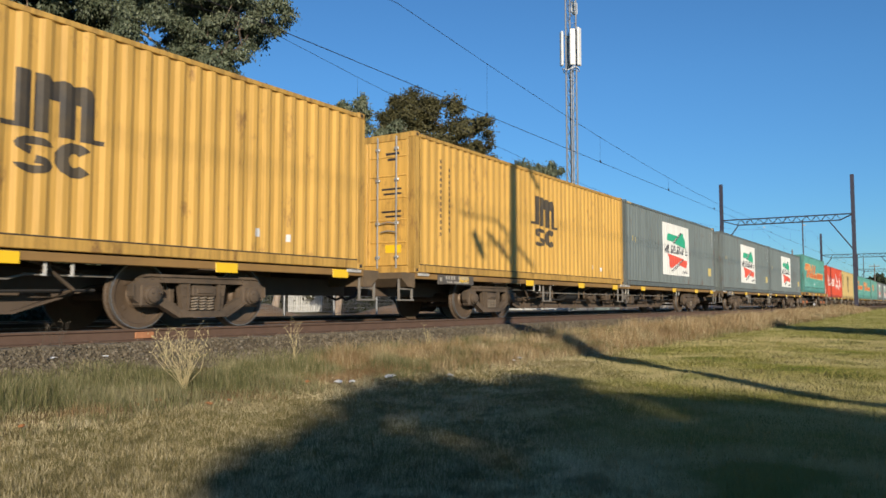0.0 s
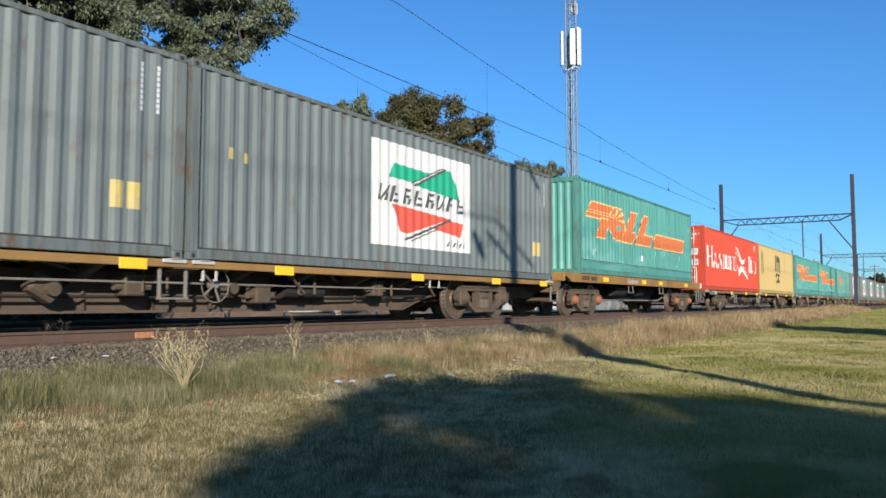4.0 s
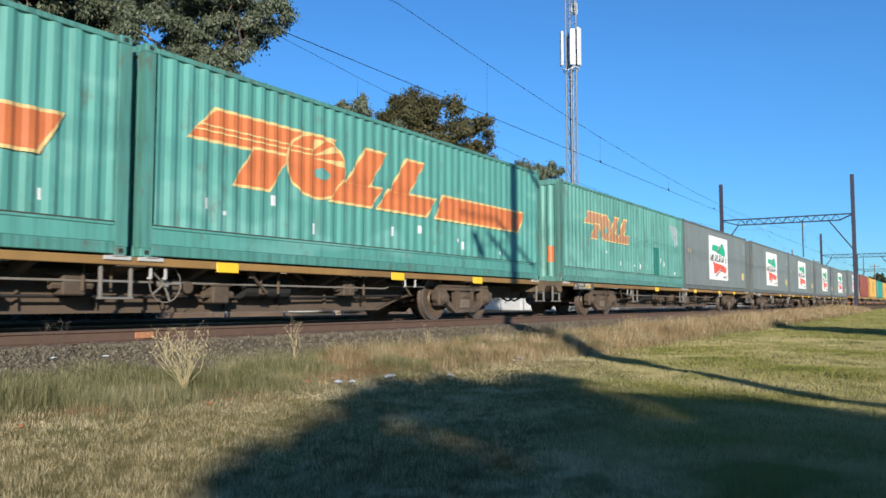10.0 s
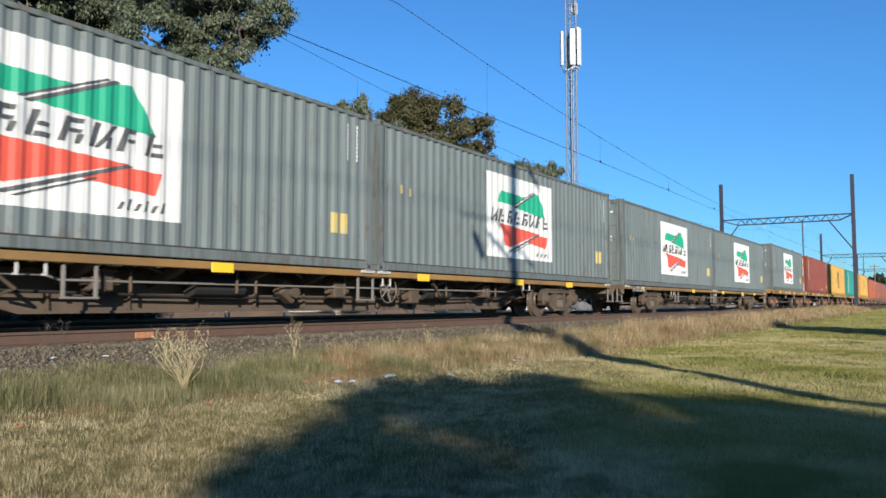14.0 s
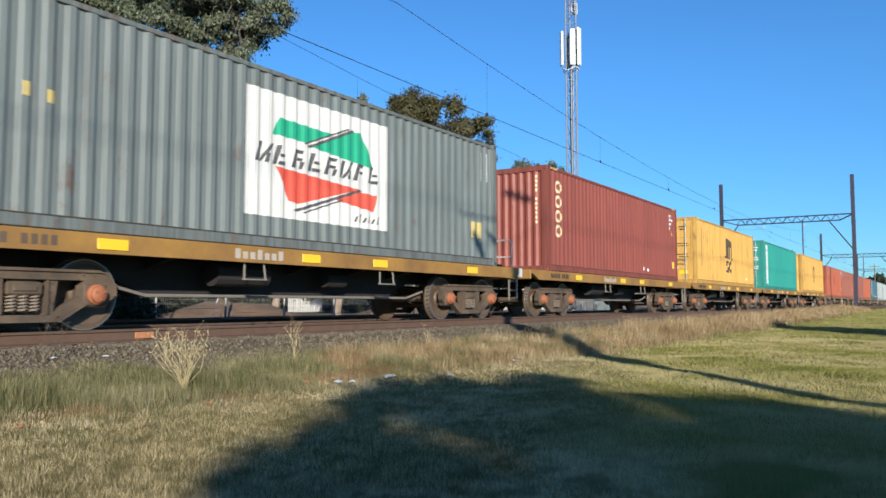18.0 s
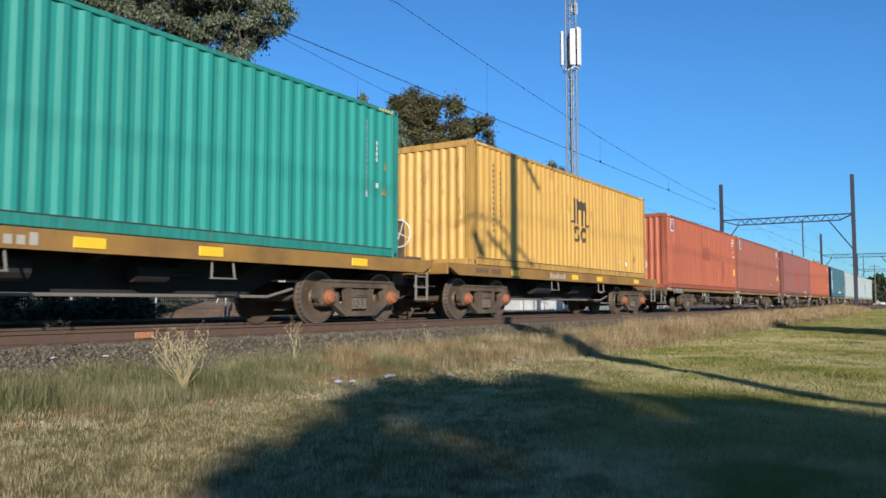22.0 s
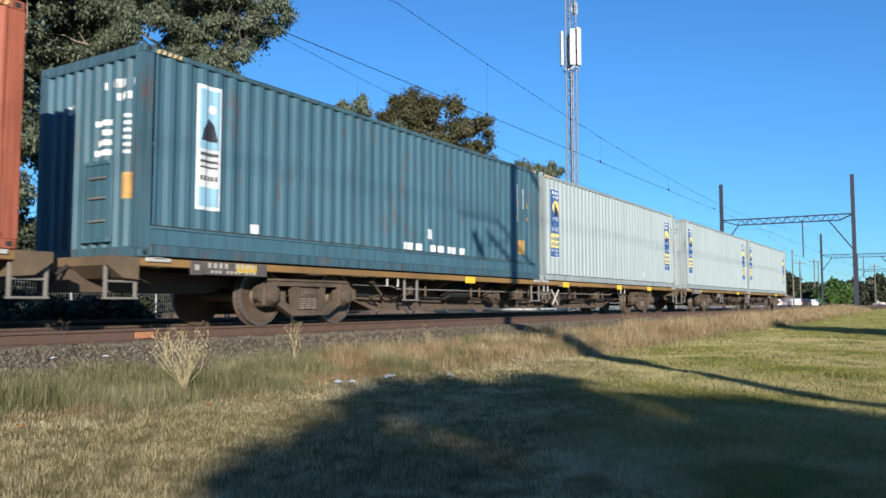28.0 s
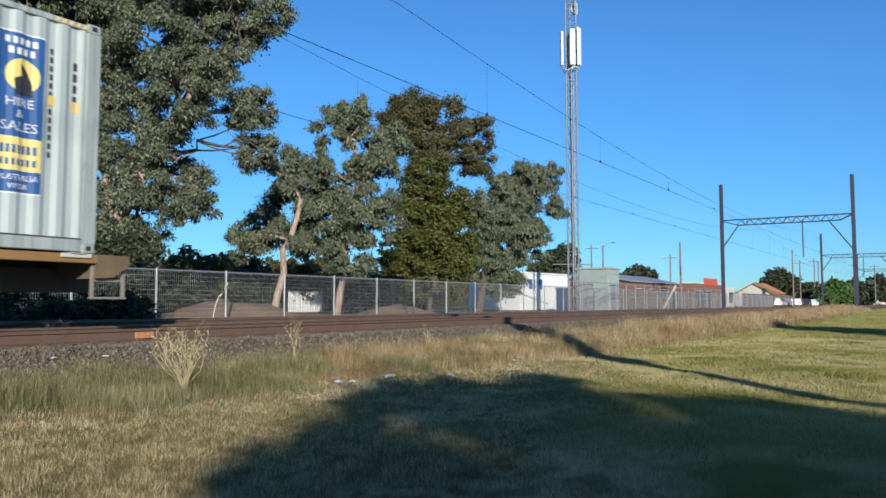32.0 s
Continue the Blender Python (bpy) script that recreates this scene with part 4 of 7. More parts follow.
            marks(c, "warning_label", REFLECT, [rect(11.55, 11.75, 0.8, 1.1)], "")
            marks(c, "faded_patch", RUSSET_DULL, [rect(5.5, 6.85, 1.33, 1.9), rect(9.1, 9.6, 0.45, 1.4)] if i == 21 else [rect(8.8, 8.9, 1.1, 1.3)], "darker faded patch")
        elif i == 23:
            c = container(BROWNRED, "dull brown-red weathered shipping container", tall_sill=False)
            marks(c, "red_patch", plain("dull_red_patch", (0.40, 0.07, 0.05), 0.6, 0, 0.25, 1.5, (0.27, 0.085, 0.06), 0.6), [[(5.0, 0.75), (5.45, 0.7), (5.6, 1.6), (5.2, 1.6)], [(6.3, 0.5), (7.1, 0.55), (7.0, 1.75), (6.5, 1.7)]], "dull red remains of lettering", split=True)
            marks(c, "serial_bars", WHITE, code_column(11.5, 2.5, 14, 0.06, 0.05, 0.09) + [rect(9.2, 9.5, 0.2, 0.3), rect(9.7, 10.0, 0.2, 0.3)], "")
            end_marks(c, "white_bar", WHITE, [rect(0.24 + 0.085 * k, 0.29 + 0.085 * k, 2.30, 2.40) for k in range(10) if k not in (4, 6)] + [rect(0.36 + 0.08 * k, 0.41 + 0.08 * k, 2.14, 2.23) for k in range(4)] + [rect(0.3, 0.44, 1.78 - 0.11 * k, 1.83 - 0.11 * k) for k in range(5)] + [rect(0.70, 0.70 + w, 1.76 - 0.14 * k, 1.84 - 0.14 * k) for k, w in enumerate((0.36, 0.2, 0.3, 0.34))], "small white bar")
            end_marks(c, "warning_label", ORANGE_LABEL, [rect(0.26, 0.50, 0.62, 0.98)], "yellow-orange stencilled label")
            end_hatch(c, BROWNRED)
        elif i == 25:
            c = container(BLUE, "weathered dark blue shipping container with a white upright banner", tall_sill=True)
            marks(c, "banner", WHITE, [rect(0.93, 1.37, 0.73, 2.56)], "tall narrow white banner")
            marks(c, "banner_field", BANNER_SKY, [rect(0.97, 1.33, 1.62, 2.50)], "pale sky-blue field", 0.007)
            marks(c, "banner_peak", NAVY, [[(1.0, 1.74), (1.3, 1.74), (1.24, 2.0), (1.14, 2.08), (1.04, 1.92)]], "dark peak shape", 0.010)
            marks(c, "banner_sun", WHITE, [ring(1.2, 2.22, 0.07, 0.07, 10)], "", 0.010)
            marks(c, "banner_lettering", LOGO_GREY, [rect(0.99, 1.31, z, z + h) for z, h in ((1.52, 0.05), (1.42, 0.04), (1.34, 0.03))] + [rect(0.99 + 0.055 * k, 1.03 + 0.055 * k, 1.16, 1.23) for k in range(6)], "", 0.008)
            marks(c, "banner_foot", BANNER_SKY, [rect(0.97, 1.33, 0.78, 1.06)], "pale blue foot of the banner", 0.007)
            marks(c, "pale_labels", WHITE, [rect(x, x + w, 0.46, 0.6) for x, w in ((6.05, 0.3), (6.5, 0.2), (7.0, 0.2), (7.3, 0.22), (7.7, 0.3), (8.2, 0.2), (2.0, 0.15))] + [rect(6.9, 7.1, 0.72, 0.92)], "", 0.004)
            marks(c, "warning_label", ORANGE_LABEL, [rect(11.02, 11.36, 0.62, 0.98), [(11.42, 1.5), (11.62, 1.5), (11.52, 1.68)], rect(11.46, 11.58, 1.82, 1.96)], "worn yellow-orange label")
            marks(c, "pale_columns", WHITE, code_column(11.0, 2.4, 11, 0.06, 0.04, 0.09) + code_column(11.3, 2.3, 6, 0.06, 0.04, 0.09), "", 0.004)
            end_marks(c, "white_bar", WHITE, [rect(0.22 + 0.085 * k, 0.27 + 0.085 * k, 2.36, 2.46) for k in range(9) if k not in (1, 6)] + [rect(0.3 + 0.08 * k, 0.35 + 0.08 * k, 2.18, 2.28) for k in range(4)] + [rect(1.55, 1.75, 2.12, 2.24), rect(0.5, 0.62, 2.36, 2.48)]
                      + [rect(0.3, 0.42, 1.92 - 0.1 * k, 1.97 - 0.1 * k) for k in range(6)] + [rect(0.72, 0.72 + w, 1.86 - 0.14 * k, 1.94 - 0.14 * k) for k, w in enumerate((0.34, 0.2, 0.3, 0.34))], "small white bar")
            end_marks(c, "warning_label", ORANGE_LABEL, [rect(0.24, 0.46, 0.80, 1.16)], "yellow-orange stencilled label")
            end_hatch(c, BLUE)
        else:
            c = container(WHITE_GREY, "pale grey ribbed shipping container with blue and yellow banners", doors=i == 27)
            for x in (0.6, 10.93):
                marks(c, "banner", LOGO_BLUE, [rect(x, x + 0.54, 0.66, 2.52)], "tall blue banner with a yellow disc and field")
                marks(c, "banner_border", WHITE, [rect(x - 0.02, x - 0.001, 0.64, 2.54), rect(x + 0.541, x + 0.56, 0.64, 2.54), rect(x, x + 0.54, 2.521, 2.54), rect(x, x + 0.54, 0.64, 0.659)], "", 0.006)
                marks(c, "yellow_disc", LOGO_YELLOW, [ring(x + 0.29, 2.03, 0.205, 0.2, 18)], "yellow disc", 0.008)
                marks(c, "yellow_field", LOGO_YELLOW, [rect(x + 0.01, x + 0.53, 0.91, 1.30)], "yellow field", 0.008)
                marks(c, "banner_lettering", WHITE, [rect(x + 0.08 + 0.08 * k, x + 0.13 + 0.08 * k, 2.39, 2.47) for k in range(5)] + [rect(x + 0.12 + 0.085 * k, x + 0.17 + 0.085 * k, 2.27, 2.35) for k in range(4)], "white bars", 0.008)
                for text, z, h, w in (("HIRE", 1.66, 0.10, 0.32), ("&", 1.53, 0.09, 0.09), ("SALES", 1.37, 0.11, 0.42), ("AUSTRALIA", 0.80, 0.065, 0.46), ("WIDE", 0.70, 0.06, 0.24)):
                    marks(c, "banner_word", WHITE, word_polys(text, x + 0.27, z, h, w), "white lettering", 0.009)
                marks(c, "banner_dark", NAVY, [[(x + 0.20, 1.80), (x + 0.42, 1.80), (x + 0.40, 1.96), (x + 0.32, 2.12), (x + 0.25, 2.16), (x + 0.27, 2.02), (x + 0.18, 1.98)]], "dark shape before the disc", 0.012)
                marks(c, "field_lettering", LOGO_BLUE, [rect(x + 0.06 + 0.062 * k, x + 0.10 + 0.062 * k, 1.11, 1.21) for k in range(7)] + [rect(x + 0.06 + 0.062 * k, x + 0.095 + 0.062 * k, 0.97, 1.05) for k in range(7)], "blue bars", 0.011)
            marks(c, "serial_bars", NAVY, code_column(11.55, 2.45, 13, 0.07, 0.04, 0.105) + code_column(11.85, 2.35, 4, 0.1, 0.05, 0.14), "", 0.004)
            marks(c, "warning_label", LABEL_TAN, [rect(11.52, 11.62, 1.75, 1.88), rect(11.82, 11.94, 1.72, 1.86)], "", 0.007)
            marks(c, "white_label", WHITE, [rect(8.3, 8.5, 0.32, 0.48)], "")
            if i == 27:
                door_marks(c, "door_lettering", NAVY, [rect(0.3, 0.8, 2.4, 2.46), rect(0.4, 0.7, 2.28, 2.33)], "")
        if i in (2, 6, 17, 19, 21, 22, 23, 24, 25, 26, 27, 28, 18, 20):
            for x0 in (0.2, CL - 0.62):
                for k in range(5):
                    g = Geo().prism([(x0 + 0.09 * k, CH - 0.095), (x0 + 0.045 + 0.09 * k, CH - 0.095), (x0 + 0.075 + 0.09 * k, CH - 0.04), (x0 + 0.03 + 0.09 * k, CH - 0.04)], "y", -HALF - 0.002, -HALF + 0.003)
                    part("hazard_stripe", g, LOGO_CREAM, c, "yellow height-warning stripe")
        BOXES.append(c)


make_boxes()

# ---- the train: wagons ----


def wheelset_mesh():
    g = Geo()
    g.smooth = True
    g.cyl("y", (0, 0, 0), 0.075, -0.70, 0.70, 10)
    for s in (-1, 1):
        prof = [(0.675, 0.07), (0.675, 0.15), (0.69, 0.17), (0.70, 0.36), (0.69, 0.39), (0.685, 0.49), (0.715, 0.492), (0.722, 0.468)]
        prof += [(0.815, 0.46), (0.815, 0.40), (0.79, 0.385), (0.755, 0.19), (0.80, 0.16), (0.80, 0.07)]
        g.lathe([(s * a, r) for a, r in prof], "y", (0, 0, 0), 32)
        g.cyl("y", (0, 0, 0), 0.075, s * 0.8, s * 0.98, 10)
        for k in range(5):
            t = 6.2832 * k / 5
            g.cyl("y", (0.28 * math.cos(t), 0, 0.28 * math.sin(t)), 0.035, s * 0.7, s * 0.785, 6)
    return g.mesh("wheelset", WHEEL)


def tread_mesh(s):
    g = Geo()
    g.smooth = True
    g.lathe([(s * 0.721, 0.4695), (s * 0.728, 0.4655), (s * 0.816, 0.4615), (s * 0.8165, 0.445)], "y", (0, 0, 0), 32)
    return g.mesh("tread", TREAD)


WHEELSET, TREADS = wheelset_mesh(), {s: tread_mesh(s) for s in (-1, 1)}


def bogie_mesh(kind):
    """Two open cast side frames (top and tension members, columns, pedestals, raised rims) and the bolster between them."""
    g = Geo()
    flat = kind == "flat"
    rise, seat = (0.0, 0.12) if flat else (-0.02, 0.15)
    for s in (-1, 1):
        y0, y1 = (0.93, 1.03) if s > 0 else (-1.03, -0.93)
        r0, r1 = (0.93, 1.062) if s > 0 else (-1.062, -0.93)
        g.prism([(-1.12, 0.62), (-1.08, 0.71 + rise), (-0.97, 0.755 + rise), (0.97, 0.755 + rise), (1.08, 0.71 + rise), (1.12, 0.62), (0.6, 0.64), (-0.6, 0.64)], "y", y0, y1)
        g.prism([(-1.06, 0.725 + rise), (-0.96, 0.77 + rise), (0.96, 0.77 + rise), (1.06, 0.725 + rise), (0.95, 0.735 + rise), (-0.95, 0.735 + rise)], "y", r0, r1)
        g.prism([(-0.66, 0.635), (0.66, 0.635), (0.66, 0.66), (-0.66, 0.66)], "y", r0, r1)
        for q in (-1, 1):
            g.prism([(q * 1.19, 0.42), (q * 1.19, 0.60), (q * 1.10, 0.66), (q * 0.80, 0.66), (q * 0.71, 0.57), (q * 0.70, 0.42), (q * 0.84, 0.34), (q * 1.06, 0.33)], "y", y0, y1)
            g.prism([(q * 1.21, 0.44), (q * 1.21, 0.60), (q * 1.185, 0.60), (q * 1.185, 0.44)], "y", r0, r1)
            g.prism([(q * 0.80, 0.36), (q * 0.74, 0.46), (q * 0.34, seat + 0.10), (q * 0.42, seat)], "y", y0, y1)
            g.prism([(q * 0.82, 0.345), (q * 0.79, 0.385), (q * 0.40, seat + 0.03), (q * 0.43, seat - 0.01)], "y", r0, r1)
            g.prism([(q * 0.42, 0.65), (q * 0.27, 0.65), (q * 0.25, seat + 0.08), (q * 0.36, seat + 0.08)], "y", y0, y1)
            g.prism([(q * 0.29, 0.63), (q * 0.265, 0.63), (q * 0.265, seat + 0.1), (q * 0.29, seat + 0.1)], "y", r0, r1)
            for bx, bz in ((0.345, 0.60), (0.345, 0.48), (0.34, 0.36), (0.90, 0.71), (0.74, 0.71)):
                g.cyl("y", (q * bx, 0, bz + rise), 0.019, y0 - 0.014, y1 + 0.014, 6)
        g.prism([(-0.43, seat), (0.43, seat), (0.40, seat + 0.09), (-0.40, seat + 0.09)], "y", r0, r1)
        g.box(-0.22, 0.22, y0 - 0.03, y1 + 0.03, 0.445, 0.60, 0.02)
        g.box(-0.15, 0.15, y0 - 0.045, y1 + 0.045, 0.485, 0.56, 0.015)
    g.box(-0.2, 0.2, -1.0, 1.0, 0.46, 0.72, 0.03)
    for q in (-1, 1):
        g.box(q * 0.40 - 0.03, q * 0.40 + 0.03, -0.9, 0.9, 0.27, 0.35, 0.01)
        g.tube([(q * 0.40, -0.78, 0.31), (q * 0.12, -0.5, 0.42), (q * 0.05, 0.0, 0.44)], 0.025, None, 5)
        for y0, y1 in ((-0.86, -0.68), (0.68, 0.86)):
            g.box(q * 0.42 - 0.05, q * 0.42 + 0.05, y0, y1, 0.28, 0.58, 0.02)
    return g.mesh("bogie", CAST)


SPRING_STEEL = plain("dusty_pale_springs", (0.22, 0.175, 0.13), 0.7, 0, 0.2, 9.0)


def spring_mesh():
    g = Geo()
    for cx in (-0.14, 0.0, 0.14):
        pts = [(cx + 0.055 * math.cos(t), 0.055 * math.sin(t), 0.245 + 0.195 * t / 31.4) for t in [31.4 * k / 40 for k in range(41)]]
        g.tube(pts, 0.014, None, 5)
    return g.mesh("spring_nest", SPRING_STEEL)


def cap_mesh():
    g = Geo()
    g.smooth = True
    g.lathe([(0.0, 0.13), (-0.05, 0.13), (-0.06, 0.11), (-0.10, 0.105), (-0.115, 0.08), (-0.13, 0.02), (-0.13, 0.001)], "y", (0, 0, 0), 14)
    for k in range(3):
        t = 6.2832 * k / 3 + 0.5
        g.cyl("y", (0.065 * math.cos(t), 0, 0.065 * math.sin(t)), 0.018, -0.135, -0.10, 6)
    return g.mesh("axle_cap", CAP)


BOGIES = {k: bogie_mesh(k) for k in ("pair", "flat")}
SPRINGS, CAPS = spring_mesh(), cap_mesh()
DULL_CAPS = CAPS.copy()
DULL_CAPS.materials[0] = CAST
ADAPTER = Geo().box(-0.17, 0.17, -0.06, 0.14, -0.16, 0.15, 0.03).mesh("axle_box", CAST)
SHOE = Geo().prism([(0.0, -0.18), (0.05, -0.17), (0.06, 0.0), (0.05, 0.17), (0.0, 0.18), (0.02, 0.0)], "y", -0.05, 0.05).mesh("brake_shoe", BLACK)
WHEELSETS = []


def bogie(parent, x, kind):
    b = part("bogie", BOGIES[kind], CAST, parent, "dusty cast steel bogie", pose(x, 0, 0))
    for ax in (-0.915, 0.915):
        w = part("wheelset", WHEELSET, WHEEL, b, "", pose(ax, 0, 0.46))
        w["half"] = 0 if ax < 0 else 1
        WHEELSETS.append((w, ax))
        for s in (-1, 1):
            part("wheel_tread", TREADS[s], TREAD, b, "polished steel tread", pose(ax, 0, 0.46))
        for s in (-1, 1):
            flip = Matrix.Translation((ax, s * 0.99, 0.46)) @ Matrix.Diagonal((1, -s, 1, 1))
            part("axle_box", ADAPTER, CAST, b, "", flip)
            part("axle_cap", CAPS if kind == "flat" else DULL_CAPS, CAST, b, "", Matrix.Translation((ax, s * 1.04, 0.46)) @ Matrix.Diagonal((1, -s, 1, 1)))
            q = 1 if ax < 0 else -1
            part("brake_shoe", SHOE, BLACK, b, "", Matrix.Translation((ax + q * 0.47, s * 0.765, 0.42)) @ Matrix.Diagonal((q, 1, 1, 1)))
    for s in (-1, 1):
        part("spring_nest", SPRINGS, SPRING_STEEL, b, "", pose(0, s * 1.0, 0))
    return b


def coupler_mesh():
    g = Geo().box(0.0, 0.55, -0.09, 0.09, 0.74, 0.92, 0.03)
    g.prism([(0.45, -0.17), (0.62, -0.19), (0.72, -0.10), (0.70, 0.02), (0.60, 0.0), (0.58, 0.14), (0.66, 0.2), (0.56, 0.24), (0.42, 0.15)], "z", 0.70, 0.98)
    return g.mesh("coupler", CAST)


COUPLER = coupler_mesh()


def hose_mesh():
    pts = [(0.15, 0.35, 0.85), (0.3, 0.33, 0.72), (0.42, 0.28, 0.5), (0.6, 0.2, 0.42), (0.72, 0.12, 0.48)]
    return Geo().tube(pts, 0.028, None, 7).mesh("brake_hose", BLACK)


HOSE = hose_mesh()
BOARD_GREY = plain("dark_grey_number_board", (0.085, 0.08, 0.075), 0.7, 0, 0.3, 4.0, (0.16, 0.11, 0.07), 0.5)
HOOK_WHITE = plain("dusty_white_bracket", (0.5, 0.48, 0.44), 0.6, 0, 0.2, 8.0)
# One twin skeletal wagon: underframe 25.5 m long; x = 0 at the front edge of its first container.
PAIR_LEN = 2 * CL + 0.18


def pair_meshes():
    d = {}
    L = PAIR_LEN
    d["sill"] = Geo().prism([(-0.45, 0.80), (-0.45, 0.50), (1.9, 0.50), (2.1, 0.60), (4.9, 0.60), (6.0, 0.25), (L - 6.0, 0.25), (L - 4.9, 0.60), (L - 2.1, 0.60), (L - 1.9, 0.50), (L + 0.45, 0.50), (L + 0.45, 0.80)], "y", -0.38, 0.38).mesh("centre_sill", SILL_BROWN)
    d["flange"] = Geo().prism([(4.85, 0.60), (6.0, 0.25), (L - 6.0, 0.25), (L - 4.85, 0.60), (L - 4.85, 0.57), (L - 6.0, 0.215), (6.0, 0.215), (4.85, 0.57)], "y", -0.47, 0.47).mesh("sill_flange", SILL_BROWN)
    d["side"] = Geo().box(-0.35, L + 0.35, -0.045, 0.045, 0.845, 0.955, 0.008).mesh("side_sill", DECK_YELLOW)
    o = Geo().prism([(-1.17, 0.93), (-1.17, 0.85), (-0.38, 0.55), (-0.38, 0.70), (-0.9, 0.93)], "x", -0.06, 0.06)
    d["arm"] = o.mesh("outrigger", SILL_BROWN)
    d["bolster"] = Geo().prism([(-1.2, 0.955), (-1.2, 0.83), (-0.5, 0.72), (0.5, 0.72), (1.2, 0.83), (1.2, 0.955)], "x", -0.22, 0.22).mesh("bolster", SILL_BROWN)
    d["head"] = Geo().prism([(0.0, 0.96), (0.0, 0.84), (0.22, 0.68), (0.46, 0.66), (0.46, 0.96)], "y", -1.22, 1.22).mesh("headstock", DARK_SILL)
    d["brace"] = Geo().tube([(0, -1.15, 0.86), (1.1, -0.42, 0.74)], 0.03, None, 5).mesh("diagonal_brace", SILL_BROWN)
    d["lock"] = Geo().box(-0.09, 0.09, -0.10, 0.06, 0.955, 0.9655, 0.003).box(-0.2, 0.2, -0.075, -0.047, 0.905, 0.958, 0.006).mesh("twistlock_pad", HOOK_WHITE)
    d["reflector"] = Geo().box(-0.21, 0.21, -0.062, -0.0455, 0.80, 0.945, 0.006).mesh("reflector", REFLECT)
    st = Geo()
    for q in (-0.22, 0.22):
        st.box(q - 0.022, q + 0.022, -0.03, 0.01, 0.42, 0.86, 0.005)
    st.box(-0.24, 0.24, -0.06, 0.04, 0.40, 0.43, 0.005).box(-0.22, 0.22, -0.02, 0.0, 0.62, 0.65, 0.004)
    d["step"] = st.mesh("step", STEP_GREY)
    d["tank"] = Geo().cyl("x", (0, 0, 0), 0.17, -0.5, 0.5, 14).mesh("air_reservoir", BLACK)
    d["valve"] = Geo().box(-0.2, 0.2, -0.12, 0.12, -0.14, 0.14, 0.04).cyl("y", (0.05, 0, 0), 0.09, -0.22, 0.2, 10).mesh("brake_valve", CAST)
    d["rod"] = Geo().tube([(5.0, -0.62, 0.52), (9.0, -0.6, 0.44), (L - 9, -0.6, 0.44), (L - 5, -0.62, 0.52)], 0.022, None, 5).mesh("brake_rod", BLACK)
    w = Geo()
    n = 18
    pts = [(0.26 * math.cos(6.2832 * k / n), -0.03, 0.26 * math.sin(6.2832 * k / n)) for k in range(n + 1)]
    w.tube(pts, 0.009, None, 5)
    for k in range(5):
        t = 6.2832 * k / 5
        w.tube([(0, 0, 0), (0.26 * math.cos(t), -0.03, 0.26 * math.sin(t))], 0.016, None, 5)
    w.cyl("y", (0, 0, 0), 0.05, -0.05, 0.12, 8)
    d["hand"] = w.mesh("brake_wheel", STEP_GREY)
    d["plate"] = Geo().box(-0.62, 0.62, -0.062, -0.0455, 0.76, 0.95, 0.004).box(-0.86, -0.64, -0.064, -0.0455, 0.75, 0.955, 0.004).mesh("number_board", BOARD_GREY)
    d["pipe"] = Geo().tube([(4.9, -0.86, 0.70), (6.1, -0.86, 0.70), (6.3, -0.86, 0.64), (L - 6.3, -0.86, 0.64), (L - 6.1, -0.86, 0.70), (L - 4.9, -0.86, 0.70)], 0.017, None, 6).mesh("air_pipe", STEP_GREY)
    k = Geo().box(-0.02, 0.02, -0.012, 0.012, 0.69, 0.85, 0.004).box(-0.05, 0.02, -0.012, 0.012, 0.675, 0.70, 0.004)
    d["hook"] = k.mesh("lashing_hook", HOOK_WHITE)
    d["gusset"] = Geo().prism([(-0.39, 0.56), (-0.39, 0.27), (-0.465, 0.25), (-0.44, 0.56)], "x", -0.012, 0.012).mesh("sill_gusset", SILL_BROWN)
    d["lever"] = Geo().tube([(0, -0.98, 0.80), (0.42, -0.9, 0.52)], 0.026, None, 6).tube([(0.42, -0.9, 0.52), (0.42, -0.6, 0.46)], 0.02, None, 5).box(-0.06, 0.06, -1.02, -0.94, 0.74, 0.86, 0.01).mesh("brake_lever", CAST)
    d["box"] = Geo().box(-0.16, 0.16, -0.13, 0.13, -0.15, 0.13, 0.02).box(-0.20, 0.20, -0.15, 0.15, 0.11, 0.14, 0.008).cyl("x", (0, -0.04, -0.02), 0.06, -0.28, 0.28, 8).mesh("control_box", CAST)
    d["hanger"] = Geo().box(-0.016, 0.016, -0.03, 0.01, 0.50, 0.86, 0.005).mesh("pipe_hanger", CAST)
    return d


PAIR = pair_meshes()
WAGONS = []


